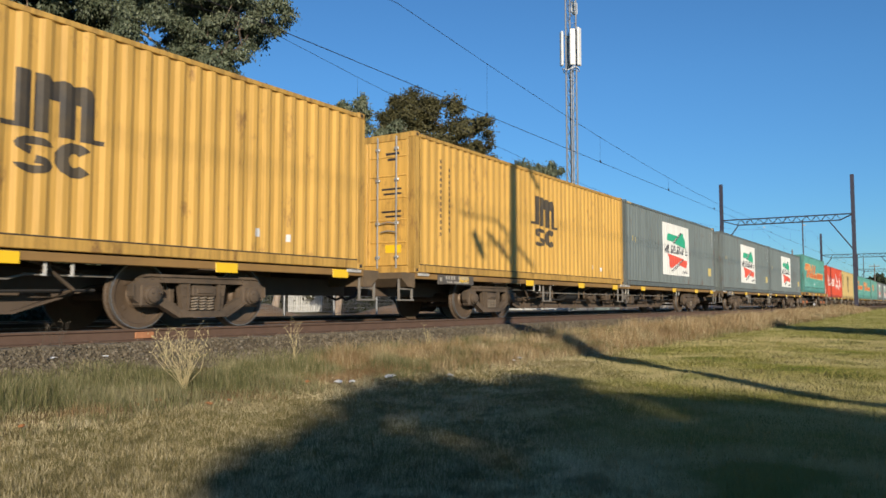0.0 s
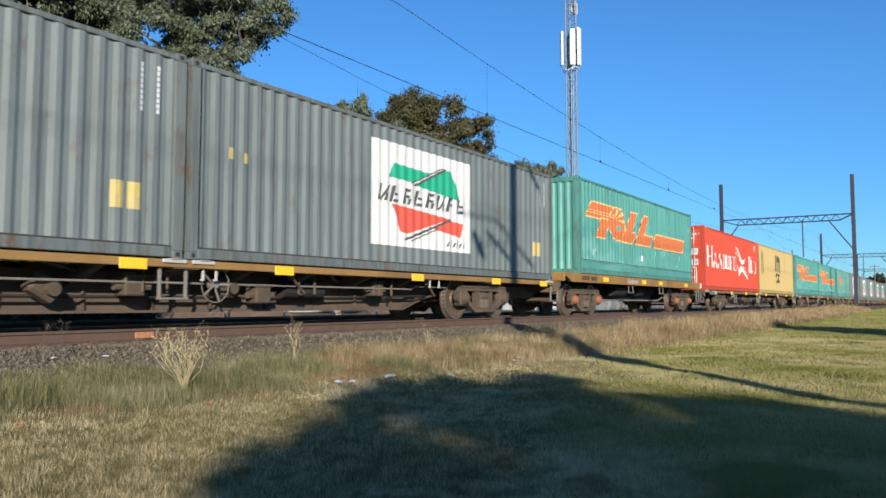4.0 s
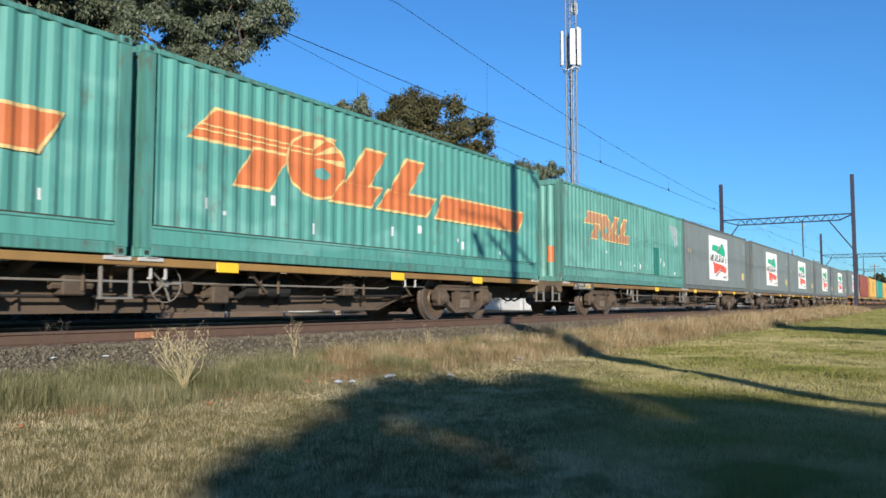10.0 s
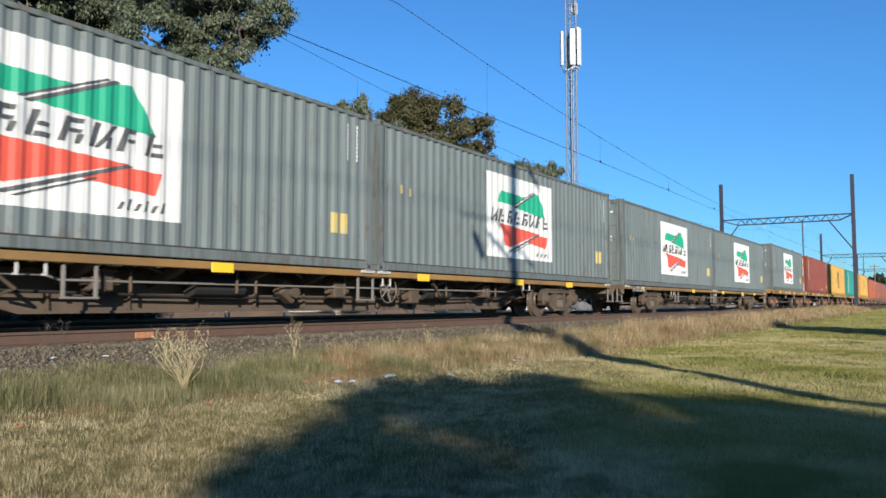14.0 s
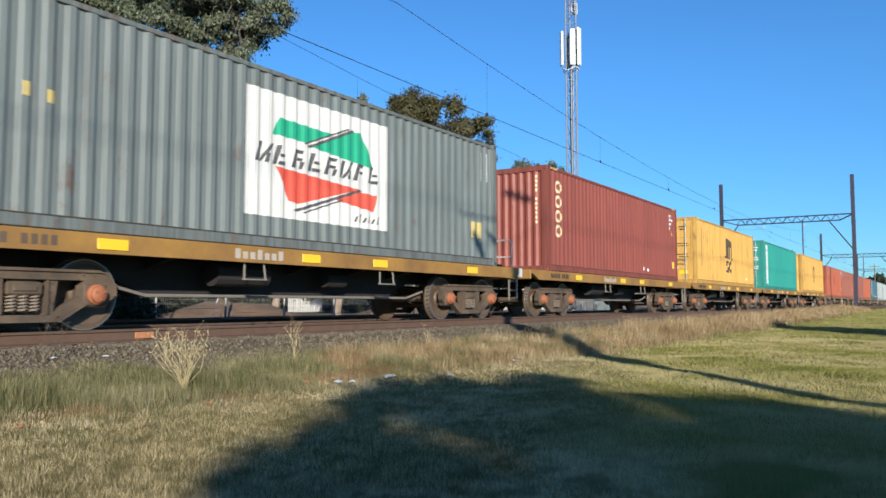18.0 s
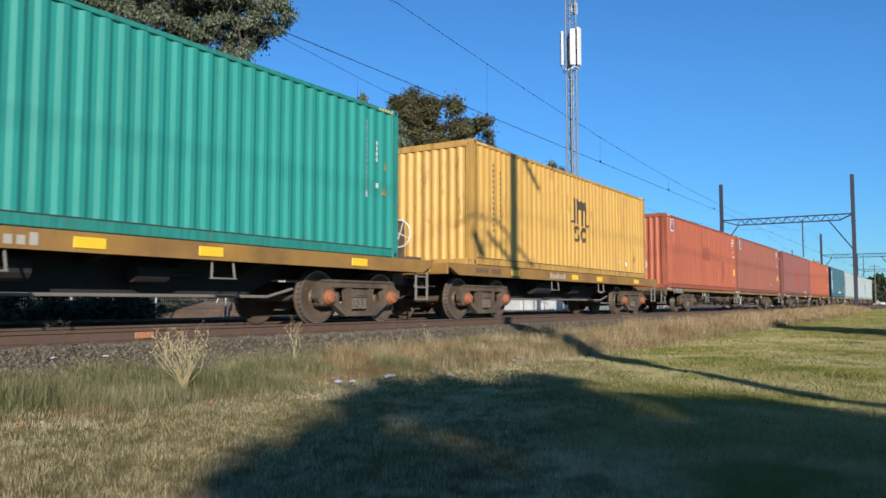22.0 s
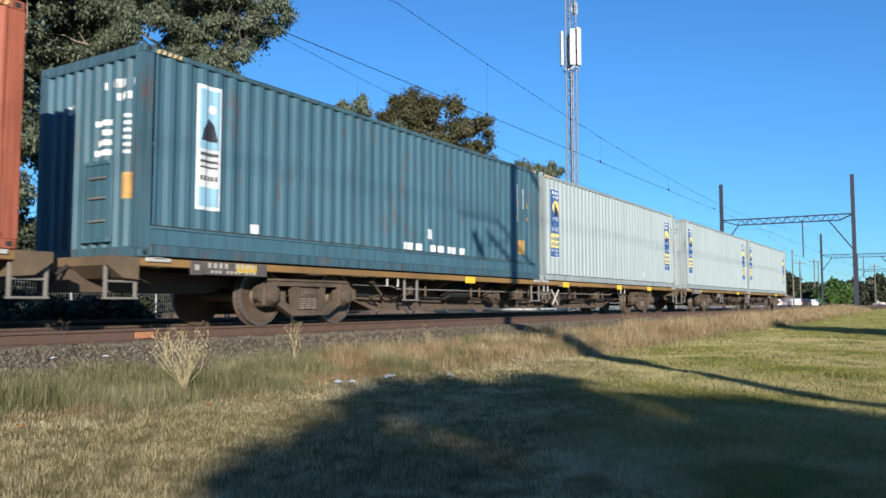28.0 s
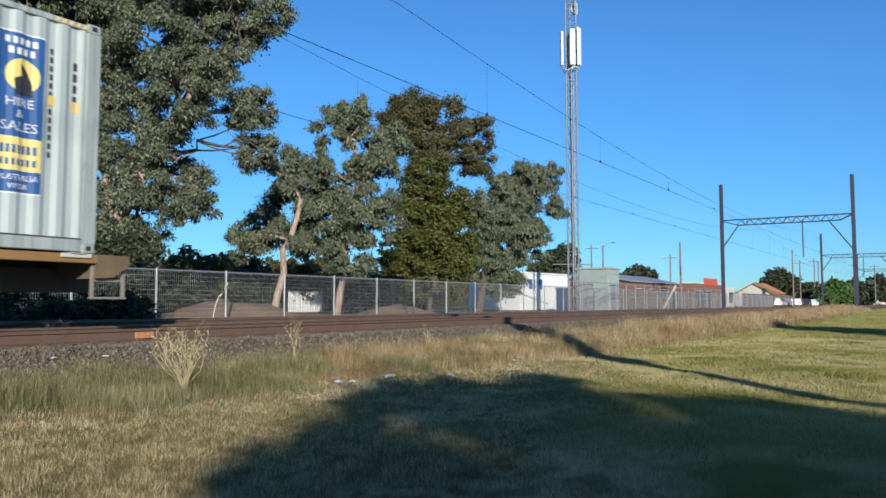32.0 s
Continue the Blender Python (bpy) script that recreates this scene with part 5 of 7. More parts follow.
def pair_wagon(label, spots=(1.9, 5.2, 8.6, 11.4, 14.2, 18.0, 21.3), cross=False):
    d, L = PAIR, PAIR_LEN
    w = tagged(new("container_wagon"), label, "freight wagon", "wagons of the train")
    part("centre_sill", d["sill"], SILL_BROWN, w, "dusty brown fish-belly centre sill")
    part("sill_flange", d["flange"], SILL_BROWN, w)
    for s in (-1, 1):
        m = Matrix.Translation((0, s * 1.17, 0)) @ Matrix.Diagonal((1, -s, 1, 1))
        side = part("side_sill", d["side"], DECK_YELLOW, w, "worn yellow-brown side sill", m)
        for x in spots:
            part("reflector", d["reflector"], REFLECT, side, "yellow reflector", pose(x, 0, 0))
        for x in (0.3, 12.05, 12.55, L - 0.3):
            part("twistlock_pad", d["lock"], HOOK_WHITE, side, "", pose(x, 0, 0))
    for x in (6.6, 8.0, 9.6, 11.0, L - 11.0, L - 9.6, L - 8.0, L - 6.6):
        part("outrigger", d["arm"], SILL_BROWN, w, "", pose(x, 0, 0))
        part("outrigger", d["arm"], SILL_BROWN, w, "", pose(x, 0, 0, 0, 0, 180))
    for x in (7.3, 10.2, L - 9.2, L - 6.2):
        part("diagonal_brace", d["brace"], SILL_BROWN, w, "", pose(x, 0, 0))
    for x in (3.52, L - 3.52, 12.28):
        part("bolster", d["bolster"], SILL_BROWN, w, "", pose(x, 0, 0))
    for x, q in ((-0.45, 1), (L + 0.45, -1)):
        m = Matrix.Translation((x, 0, 0)) @ Matrix.Diagonal((q, 1, 1, 1))
        part("headstock", d["head"], SILL_BROWN, w, "", m)
        out = Matrix.Translation((x, 0, 0)) @ Matrix.Diagonal((-q, -q, 1, 1))
        part("coupler", COUPLER, CAST, w, "rusty knuckle coupler", out @ Matrix.Translation((-0.1, 0, 0)))
        part("brake_hose", HOSE, BLACK, w, "", out @ Matrix.Translation((-0.15, 0, 0)))
        part("step", d["step"], WHITE, w, "pale steel step", pose(x + q * 0.25, -1.12, 0))
    for x in (6.4, 12.1):
        part("step", d["step"], WHITE, w, "", pose(x, -1.12, 0))
    for x, z in ((9.0, 0.62), (15.2, 0.6)):
        part("air_reservoir", d["tank"], BLACK, w, "", pose(x, -0.62, z))
    part("brake_valve", d["valve"], CAST, w, "", pose(13.4, -0.68, 0.58))
    part("brake_valve", d["valve"], CAST, w, "", pose(10.5, -0.66, 0.55, 0, 30, 0))
    part("brake_rod", d["rod"], BLACK, w)
    part("brake_wheel", d["hand"], DECK_YELLOW, w, "spoked pale hand-brake wheel", pose(12.95, -1.0, 0.62))
    if cross:
        part("brake_cross", Geo().tube([(-0.2, 0, -0.2), (0.2, 0, 0.2)], 0.022, None, 6).tube([(-0.2, 0.02, 0.2), (0.2, 0.02, -0.2)], 0.022, None, 6), HOOK_WHITE, w, "white crossed brake handle", pose(13.4, -1.12, 0.52))
    part("air_pipe", d["pipe"], STEP_GREY, w, "thin pale air pipe")
    for x in (5.6, 5.95, 12.62, 12.86, L - 6.0, L - 5.65):
        part("lashing_hook", d["hook"], HOOK_WHITE, w, "small whitish bracket", pose(x, -1.14, 0))
    for x in (6.4, 7.6, 8.8, 10.0, 11.2, L / 2, L - 11.2, L - 10.0, L - 8.8, L - 7.6, L - 6.4):
        part("sill_gusset", d["gusset"], SILL_BROWN, w, "", pose(x, 0, 0))
    for x in (5.3, L - 5.9, 14.6):
        part("brake_lever", d["lever"], CAST, w, "", pose(x, 0, 0))
    for x, z in ((6.9, 0.66), (11.7, 0.6), (14.1, 0.5), (L - 7.4, 0.64)):
        part("control_box", d["box"], CAST, w, "", pose(x, -0.74, z))
    for x in (6.9, 7.3, 9.2, 9.6, 11.8, 12.2, 14.9, 15.3, L - 7.4, L - 7.0):
        part("pipe_hanger", d["hanger"], CAST, w, "", pose(x, -0.87, 0))
    nb = part("number_board", d["plate"], BLACK, w, "", pose(1.1 + 3.0 - 2.4, -1.17, 0))
    g = Geo()
    for k in range(9):
        if k != 4:
            g.box(-0.55 + 0.105 * k, -0.49 + 0.105 * k, -0.0655, -0.0622, 0.86, 0.935)
    for k in range(12):
        if k not in (3, 8):
            g.box(-0.50 + 0.075 * k, -0.455 + 0.075 * k, -0.0655, -0.0622, 0.785, 0.825)
    g.box(-0.79, -0.71, -0.0665, -0.0642, 0.82, 0.90)
    tagged(part("number_lettering", g, DULL_BARS, nb, "small dull cream bars"), kind="stuff")
    bogie(w, 3.52, "pair")
    bogie(w, L - 3.52, "pair")
    return w


def flat_meshes():
    d = {}
    L = CL
    d["side"] = Geo().prism([(-1.1, 1.222), (-1.1, 1.12), (-0.75, 0.97), (L + 0.75, 0.97), (L + 1.1, 1.12), (L + 1.1, 1.222)], "y", -0.05, 0.05).mesh("side_sill", FLAT_YELLOW)
    d["deck"] = Geo().box(-1.08, L + 1.08, -1.2, 1.2, 1.17, 1.215, 0.006).mesh("deck", SILL_BROWN)
    d["sill"] = Geo().prism([(-1.0, 1.16), (-1.0, 0.78), (2.4, 0.78), (3.2, 0.45), (L - 3.2, 0.45), (L - 2.4, 0.78), (L + 1.0, 0.78), (L + 1.0, 1.16)], "y", -0.30, 0.30).mesh("centre_sill", BLACK)
    d["cross"] = Geo().prism([(-1.19, 1.165), (-1.19, 1.05), (-0.3, 0.85), (0.3, 0.85), (1.19, 1.05), (1.19, 1.165)], "x", -0.05, 0.05).mesh("cross_member", BLACK)
    d["head"] = Geo().box(-1.16, -1.08, -1.25, 1.25, 0.98, 1.222, 0.015).mesh("headstock", FLAT_YELLOW)
    d["reflector"] = Geo().box(-0.22, 0.22, -0.066, -0.0505, 1.02, 1.16, 0.006).mesh("reflector", REFLECT)
    st = Geo()
    for q in (-0.2, 0.2):
        st.tube([(q, 0, 0.97), (q + (0.02 if q > 0 else -0.02), -0.02, 0.72)], 0.018, None, 6)
    st.box(-0.23, 0.23, -0.06, 0.02, 0.70, 0.725, 0.006)
    d["step"] = st.mesh("step", STEP_GREY)
    ld = Geo()
    for q in (-0.2, 0.2):
        ld.box(q - 0.02, q + 0.02, -0.02, 0.02, 0.42, 1.0, 0.005)
    for z in (0.42, 0.66, 0.88):
        ld.box(-0.2, 0.2, -0.02, 0.02, z, z + 0.03, 0.004)
    d["ladder"] = ld.mesh("ladder", STEP_GREY)
    d["rail"] = Geo().tube([(0, -0.23, 1.2), (0, -0.23, 1.85), (0, -0.18, 1.92), (0, 0.18, 1.92), (0, 0.23, 1.85), (0, 0.23, 1.2)], 0.02, None, 7).tube([(0, -0.23, 1.5), (0, 0.23, 1.5)], 0.016, None, 6).mesh("handrail", WHITE)
    d["post"] = Geo().box(-0.03, 0.03, -0.08, 0.08, 1.2, 2.05, 0.01).mesh("brake_post", CAST)
    w = Geo()
    n = 20
    w.tube([(0.0, 0.28 * math.cos(6.2832 * k / n), 0.28 * math.sin(6.2832 * k / n)) for k in range(n + 1)], 0.018, None, 6)
    for k in range(4):
        t = 6.2832 * k / 4 + 0.4
        w.tube([(0.03, 0, 0), (0, 0.28 * math.cos(t), 0.28 * math.sin(t))], 0.012, None, 5)
    d["hand"] = w.mesh("brake_wheel", WHITE)
    d["tank"] = Geo().cyl("x", (0, 0, 0), 0.19, -0.55, 0.55, 14).mesh("air_reservoir", BLACK)
    d["rod"] = Geo().tube([(2.3, -0.62, 0.60), (2.9, -0.62, 0.46), (L - 2.9, -0.62, 0.46), (L - 2.3, -0.62, 0.60)], 0.026, None, 6).mesh("brake_rod", STEP_GREY)
    d["cyl"] = Geo().cyl("x", (0, 0, 0), 0.14, -0.3, 0.25, 12).cyl("x", (0, 0, 0), 0.03, 0.25, 0.8, 6).mesh("brake_cylinder", BLACK)
    g = Geo()
    for k in range(10):
        if k != 5:
            g.box(-0.6 + 0.12 * k, -0.525 + 0.12 * k, -0.0545, -0.0505, 1.035, 1.155)
    d["bars"] = g.mesh("number_lettering", BLACK)
    u = Geo()
    for k in range(7):
        u.box(-0.56 + 0.15 * k, -0.46 + 0.15 * k, -0.0545, -0.0505, 1.02, 1.13 if k % 3 else 1.17)
    d["words"] = u.mesh("side_lettering", DULL_BARS)
    d["dim_bars"] = g.mesh("number_lettering", SILL_BROWN)
    d["pedestal"] = Geo().box(-0.11, 0.11, -0.14, 0.0, 1.2155, 1.2265, 0.004).mesh("container_pedestal", BLACK)
    d["stop"] = Geo().box(-0.25, 0.25, -0.35, 0.35, 1.2155, 1.40, 0.02).mesh("end_stop", SILL_BROWN)
    return d


FLAT = flat_meshes()


def flat_wagon(label, hoop, number, wheel=False):
    d, L = FLAT, CL
    w = tagged(new("flat_wagon"), label, "freight wagon", "wagons of the train")
    part("deck", d["deck"], SILL_BROWN, w)
    part("centre_sill", d["sill"], BLACK, w)
    for s in (-1, 1):
        m = Matrix.Translation((0, s * 1.25, 0)) @ Matrix.Diagonal((1, -s, 1, 1))
        side = part("side_sill", d["side"], FLAT_YELLOW, w, "deep worn yellow side sill", m)
        for x in (1.9, 5.6, 7.5, 10.9):
            part("reflector", d["reflector"], REFLECT, side, "yellow reflector", pose(x, 0, 0))
        tagged(part("number_lettering", d["bars"] if number else d["dim_bars"], WHITE, side, "number bars", pose(0.6, 0, 0)), kind="stuff")
        tagged(part("side_lettering", d["words"], CREAM_MARK, side, "worn pale lettering bars", pose(4.5, 0, 0)), kind="stuff")
        for x in (0.09, L - 0.09):
            part("container_pedestal", d["pedestal"], BLACK, side, "", pose(x, 0.16, 0))
    for k in range(9):
        part("cross_member", d["cross"], BLACK, w, "", pose(0.2 + (L - 0.4) * k / 8, 0, 0))
    for x, q in ((0.0, 1), (L, -1)):
        m = Matrix.Translation((x, 0, 0)) @ Matrix.Diagonal((q, 1, 1, 1))
        part("headstock", d["head"], FLAT_YELLOW, w, "", m)
        out = Matrix.Translation((x - q * 1.1, 0, 0)) @ Matrix.Diagonal((-q, -q, 1, 1))
        part("coupler", COUPLER, CAST, w, "rusty knuckle coupler", out @ Matrix.Translation((-0.28, 0, 0.05)))
        part("brake_hose", HOSE, BLACK, w, "", out @ Matrix.Translation((-0.3, 0, 0.05)))
        if q < 0:
            part("ladder", d["ladder"], CAST, w, "", pose(x + 0.85, -1.2, 0))
        part("step", d["step"], WHITE, w, "pale step", pose(x + q * 4.4, -1.22, 0))
        part("end_stop", d["stop"], SILL_BROWN, w, "", pose(x - q * 0.75, 0.2, 0))
    if hoop:
        part("handrail", d["rail"], WHITE, w, "white hoop handrail", pose(L + 0.85, -0.95, 0))
        part("corner_plate", Geo().box(L + 0.98, L + 1.17, -1.306, -1.2505, 1.0, 1.225, 0.01), WHITE, w, "white painted corner plate")
    if not hoop or wheel:
        post = part("brake_post", d["post"], CAST, w, "", pose(L + 0.75, -0.75, 0))
        part("brake_wheel", d["hand"], WHITE, post, "white hand-brake wheel", pose(-0.06, 0, 1.78))
    part("air_reservoir", d["tank"], BLACK, w, "", pose(4.6, -0.65, 0.80))
    part("brake_cylinder", d["cyl"], BLACK, w, "", pose(7.0, -0.6, 0.78))
    part("brake_rod", d["rod"], STEP_GREY, w, "thin pale rod under the frame")
    bogie(w, 0.93, "flat")
    bogie(w, L - 0.93, "flat")
    return w


for pr in PAIRS:
    x0 = FRONT[pr[0]] if len(pr) == 2 else FRONT[0] - CL - 0.18
    spots = () if pr[0] == 21 else (2.2, 9.6, 20.5) if pr[0] in (23, 27) else (1.9, 8.6, 13.9, 18.2, 21.3) if pr[0] > 7 else (1.9, 5.2, 8.6, 11.4, 14.2, 18.0, 21.3, 23.9)
    WAGONS.append((pair_wagon("twin skeletal container wagon with dusty underframe", spots, pr[0] in (21, 25)), x0))
for i in FLATS:
    WAGONS.append((flat_wagon("short flat container wagon with deep yellow sides", i in (5, 16), i in (17, 18, 5), i == 5), FRONT[i]))
# ---- trees ----


def leaf_material(name, dark, mid, light):
    m, nt, b = material(name, 0.6)
    b.inputs["Specular IOR Level"].default_value = 0.3
    geo = nt.nodes.new("ShaderNodeNewGeometry")
    c = ramp(nt, geo.outputs["Random Per Island"], [(0.0, dark), (0.55, mid), (1.0, light)])
    c = mix(nt, ramp(nt, noise_node(nt, 0.9, 3), [(0.4, grey(0)), (0.65, grey(0.6))]), c, tuple(0.5 * (a + d) for a, d in zip(mid, dark)))
    nt.links.new(c, b.inputs["Base Color"])
    return m


def bark_material(name, col, col2):
    m, nt, b = material(name, 0.9)
    n = noise_node(nt, 3.0, 6, (4, 4, 0.6), 0.65)
    nt.links.new(ramp(nt, n, [(0.3, col2), (0.6, col)]), b.inputs["Base Color"])
    bump(nt, b, n, 0.6, 0.03)
    return m


GUM_LEAF = leaf_material("gum_leaves", (0.036, 0.047, 0.024), (0.09, 0.108, 0.062), (0.21, 0.228, 0.15))
PINE_LEAF = leaf_material("brown_green_needles", (0.04, 0.039, 0.016), (0.085, 0.078, 0.032), (0.14, 0.125, 0.055))
WATTLE_LEAF = leaf_material("dark_olive_leaves", (0.038, 0.045, 0.009), (0.068, 0.077, 0.016), (0.10, 0.105, 0.026))
FAR_LEAF = leaf_material("distant_dark_leaves", (0.02, 0.026, 0.014), (0.04, 0.05, 0.024), (0.07, 0.08, 0.04))
LIME_LEAF = leaf_material("fresh_green_leaves", (0.03, 0.07, 0.012), (0.06, 0.12, 0.025), (0.1, 0.18, 0.05))
GUM_BARK = bark_material("pale_gum_bark", (0.42, 0.33, 0.25), (0.17, 0.11, 0.08))
DARK_BARK = bark_material("dark_bark", (0.12, 0.09, 0.07), (0.05, 0.035, 0.028))


def crown_mesh(name, lobes, mat, seed, per_m2, leaf_len, leaf_wide, droop=0.5, clump=0.34, fill=1.0):
    """Hanging leaves gathered in clumps over the lobes of a crown (x, y, z, radius), with gaps between the clumps."""
    rng = np.random.default_rng(seed)
    V = []
    for x, y, z, r in lobes:
        rc = clump * (0.55 + 0.45 * r)
        count = max(5, int(fill * 3.1 * (r / rc) ** 2 * 0.62))
        d = rng.normal(size=(count, 3))
        d /= np.linalg.norm(d, axis=1)[:, None]
        cen = d * (r * rng.uniform(0.45, 1.02, count))[:, None] * (1.0, 1.0, 0.95) + (x, y, z)
        size = rc * rng.uniform(0.55, 1.25, count)
        n = np.maximum(8, per_m2 * size * size * 0.42).astype(int)
        c, sz, dd = np.repeat(cen, n, axis=0), np.repeat(size, n), np.repeat(d, n, axis=0)
        u = rng.normal(size=(len(c), 3))
        u /= np.linalg.norm(u, axis=1)[:, None]
        off = u * (sz * rng.random(len(c)) ** 0.5)[:, None] * (1.0, 1.0, 0.72)
        off[:, 2] -= 0.45 * droop * (off[:, 0] ** 2 + off[:, 1] ** 2) / sz
        stray = rng.random(len(c)) < 0.07
        off[stray] *= 1.7
        c = c + off
        az = rng.uniform(0, 6.2832, len(c))
        el = rng.normal(-droop, 0.5, len(c))
        a = np.stack([np.cos(az) * np.cos(el), np.sin(az) * np.cos(el), np.sin(el)], 1)
        out = u + 0.6 * dd + 0.5 * rng.normal(size=(len(c), 3))
        w = np.cross(a, out)
        w /= np.linalg.norm(w, axis=1)[:, None] + 1e-9
        s = rng.uniform(0.6, 1.35, len(c))[:, None]
        a, w = a * leaf_len * s, w * leaf_wide * s
        V.append(np.stack([c, c + a * 0.5 + w * 0.5, c + a, c + a * 0.5 - w * 0.5], 1).reshape(-1, 3))
    V = np.concatenate(V)
    me = bpy.data.meshes.new(name)
    me.from_pydata(V.tolist(), [], np.arange(len(V)).reshape(-1, 4).tolist())
    me.materials.append(mat)
    return me


def limb_line(a, b, seed, bend=0.12, n=6):
    rr = random.Random(seed)
    a, b = Vector(a), Vector(b)
    L = (b - a).length
    out = []
    for k in range(n + 1):
        t = k / n
        p = a.lerp(b, t)
        if 0 < k < n:
            p += Vector((rr.uniform(-1, 1), rr.uniform(-1, 1), rr.uniform(-0.5, 0.9))) * L * bend * (0.5 - abs(t - 0.5)) * 2
        out.append(p)
    return out


def tree(label, trunks, lobes, leaf, bark, seed, per_m2=420, leaf_len=0.2, leaf_wide=0.06, droop=0.5, clump=0.34, radius=0.24, fill=1.0, name="gum_tree"):
    """trunks: foot and fork of each stem. The limbs reach from the nearest fork into every lobe."""
    t = tagged(new(name), label, "tree", "trees along the line")
    t.location = trunks[0][0]
    o = Vector(trunks[0][0])
    g = Geo()
    g.smooth = True
    for i, (foot, fork) in enumerate(trunks):
        line = limb_line(foot, fork, seed + i, 0.06)
        g.tube([p - o for p in line], radius, radius * 0.62, 9)
        g.tube([line[0] - o - Vector((0, 0, 0.15)), line[0] - o + Vector((0, 0, 0.25))], radius * 1.35, radius * 0.98, 9)
    part("trunk", g, bark, t, "pale peeling trunk" if bark is GUM_BARK else "")
    forks = [Vector(f) for _, f in trunks]
    stems = [limb_line(f0, f1, seed + i, 0.06) for i, (f0, f1) in enumerate(trunks)]
    for j, (x, y, z, r) in enumerate(lobes):
        c = Vector((x, y, z))
        src = min((p for s in stems for p in s[3:]), key=lambda p: (p - c).length + (2.0 if p.z > c.z else 0.0))
        b = Geo()
        b.smooth = True
        line = limb_line(src, c, seed + 20 + j, 0.16)
        b.tube([p - o for p in line], radius * 0.36, 0.03, 6)
        rr = random.Random(seed * 7 + j)
        for k in range(5):
            e = c + Vector((rr.uniform(-1, 1), rr.uniform(-1, 1), rr.uniform(-0.7, 1))) * r * 0.85
            s = line[rr.choice((2, 3, 4, 5))]
            b.tube([p - o for p in limb_line(s, e, seed + 90 + 7 * j + k, 0.15, 4)], radius * 0.13, 0.012, 5)
        part("limb", b, bark if j % 5 in (0, 1, 3) else DARK_BARK, t)
    me = crown_mesh("crown", [(x - o.x, y - o.y, z - o.z, r) for x, y, z, r in lobes], leaf, seed, per_m2, leaf_len, leaf_wide, droop, clump, fill)
    part("crown", me, leaf, t, "uneven crown of hanging leaves")
    return t


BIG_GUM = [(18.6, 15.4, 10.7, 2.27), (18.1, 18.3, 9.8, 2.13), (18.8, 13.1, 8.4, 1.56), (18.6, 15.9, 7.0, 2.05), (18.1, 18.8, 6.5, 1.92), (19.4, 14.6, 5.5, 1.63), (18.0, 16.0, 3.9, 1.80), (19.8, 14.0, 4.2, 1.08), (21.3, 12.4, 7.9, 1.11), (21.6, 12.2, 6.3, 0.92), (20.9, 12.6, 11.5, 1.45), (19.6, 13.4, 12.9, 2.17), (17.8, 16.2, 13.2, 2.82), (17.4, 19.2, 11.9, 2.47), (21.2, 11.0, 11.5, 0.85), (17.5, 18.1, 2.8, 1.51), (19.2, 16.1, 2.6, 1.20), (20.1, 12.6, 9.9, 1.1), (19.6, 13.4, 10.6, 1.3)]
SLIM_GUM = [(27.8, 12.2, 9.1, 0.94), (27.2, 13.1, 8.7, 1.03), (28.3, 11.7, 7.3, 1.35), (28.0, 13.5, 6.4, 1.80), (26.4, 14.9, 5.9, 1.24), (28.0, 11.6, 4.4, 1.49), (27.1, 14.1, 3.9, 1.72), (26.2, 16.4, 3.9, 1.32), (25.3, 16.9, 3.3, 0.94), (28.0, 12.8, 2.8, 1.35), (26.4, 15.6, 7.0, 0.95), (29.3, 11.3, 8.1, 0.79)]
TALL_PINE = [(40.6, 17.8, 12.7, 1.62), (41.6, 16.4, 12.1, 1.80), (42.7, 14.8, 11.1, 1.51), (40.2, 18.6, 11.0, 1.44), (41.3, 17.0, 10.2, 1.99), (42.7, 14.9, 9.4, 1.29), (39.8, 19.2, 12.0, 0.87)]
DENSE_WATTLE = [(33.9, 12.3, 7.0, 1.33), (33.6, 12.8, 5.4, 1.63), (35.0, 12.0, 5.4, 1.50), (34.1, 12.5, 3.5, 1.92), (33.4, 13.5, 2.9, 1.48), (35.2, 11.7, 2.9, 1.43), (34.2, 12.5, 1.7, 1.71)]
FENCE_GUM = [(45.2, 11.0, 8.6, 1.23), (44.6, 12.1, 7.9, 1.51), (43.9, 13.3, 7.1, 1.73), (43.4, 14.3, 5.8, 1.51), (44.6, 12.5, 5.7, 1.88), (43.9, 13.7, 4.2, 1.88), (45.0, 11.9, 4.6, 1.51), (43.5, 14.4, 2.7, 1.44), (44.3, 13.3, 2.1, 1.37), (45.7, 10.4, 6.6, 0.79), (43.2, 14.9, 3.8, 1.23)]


def gz(x, y):
    return (x, y, ground_z(x, y))


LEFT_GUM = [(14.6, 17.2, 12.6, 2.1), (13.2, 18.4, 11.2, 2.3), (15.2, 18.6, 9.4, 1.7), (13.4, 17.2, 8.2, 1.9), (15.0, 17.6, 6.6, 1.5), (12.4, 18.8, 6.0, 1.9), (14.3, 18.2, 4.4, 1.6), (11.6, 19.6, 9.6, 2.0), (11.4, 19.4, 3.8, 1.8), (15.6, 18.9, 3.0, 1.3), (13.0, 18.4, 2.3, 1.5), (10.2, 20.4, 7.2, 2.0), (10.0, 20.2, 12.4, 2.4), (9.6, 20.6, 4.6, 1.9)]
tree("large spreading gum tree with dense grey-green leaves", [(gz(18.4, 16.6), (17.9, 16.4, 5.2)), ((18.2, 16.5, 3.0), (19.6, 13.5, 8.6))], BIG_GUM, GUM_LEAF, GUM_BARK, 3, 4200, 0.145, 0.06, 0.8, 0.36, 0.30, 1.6)
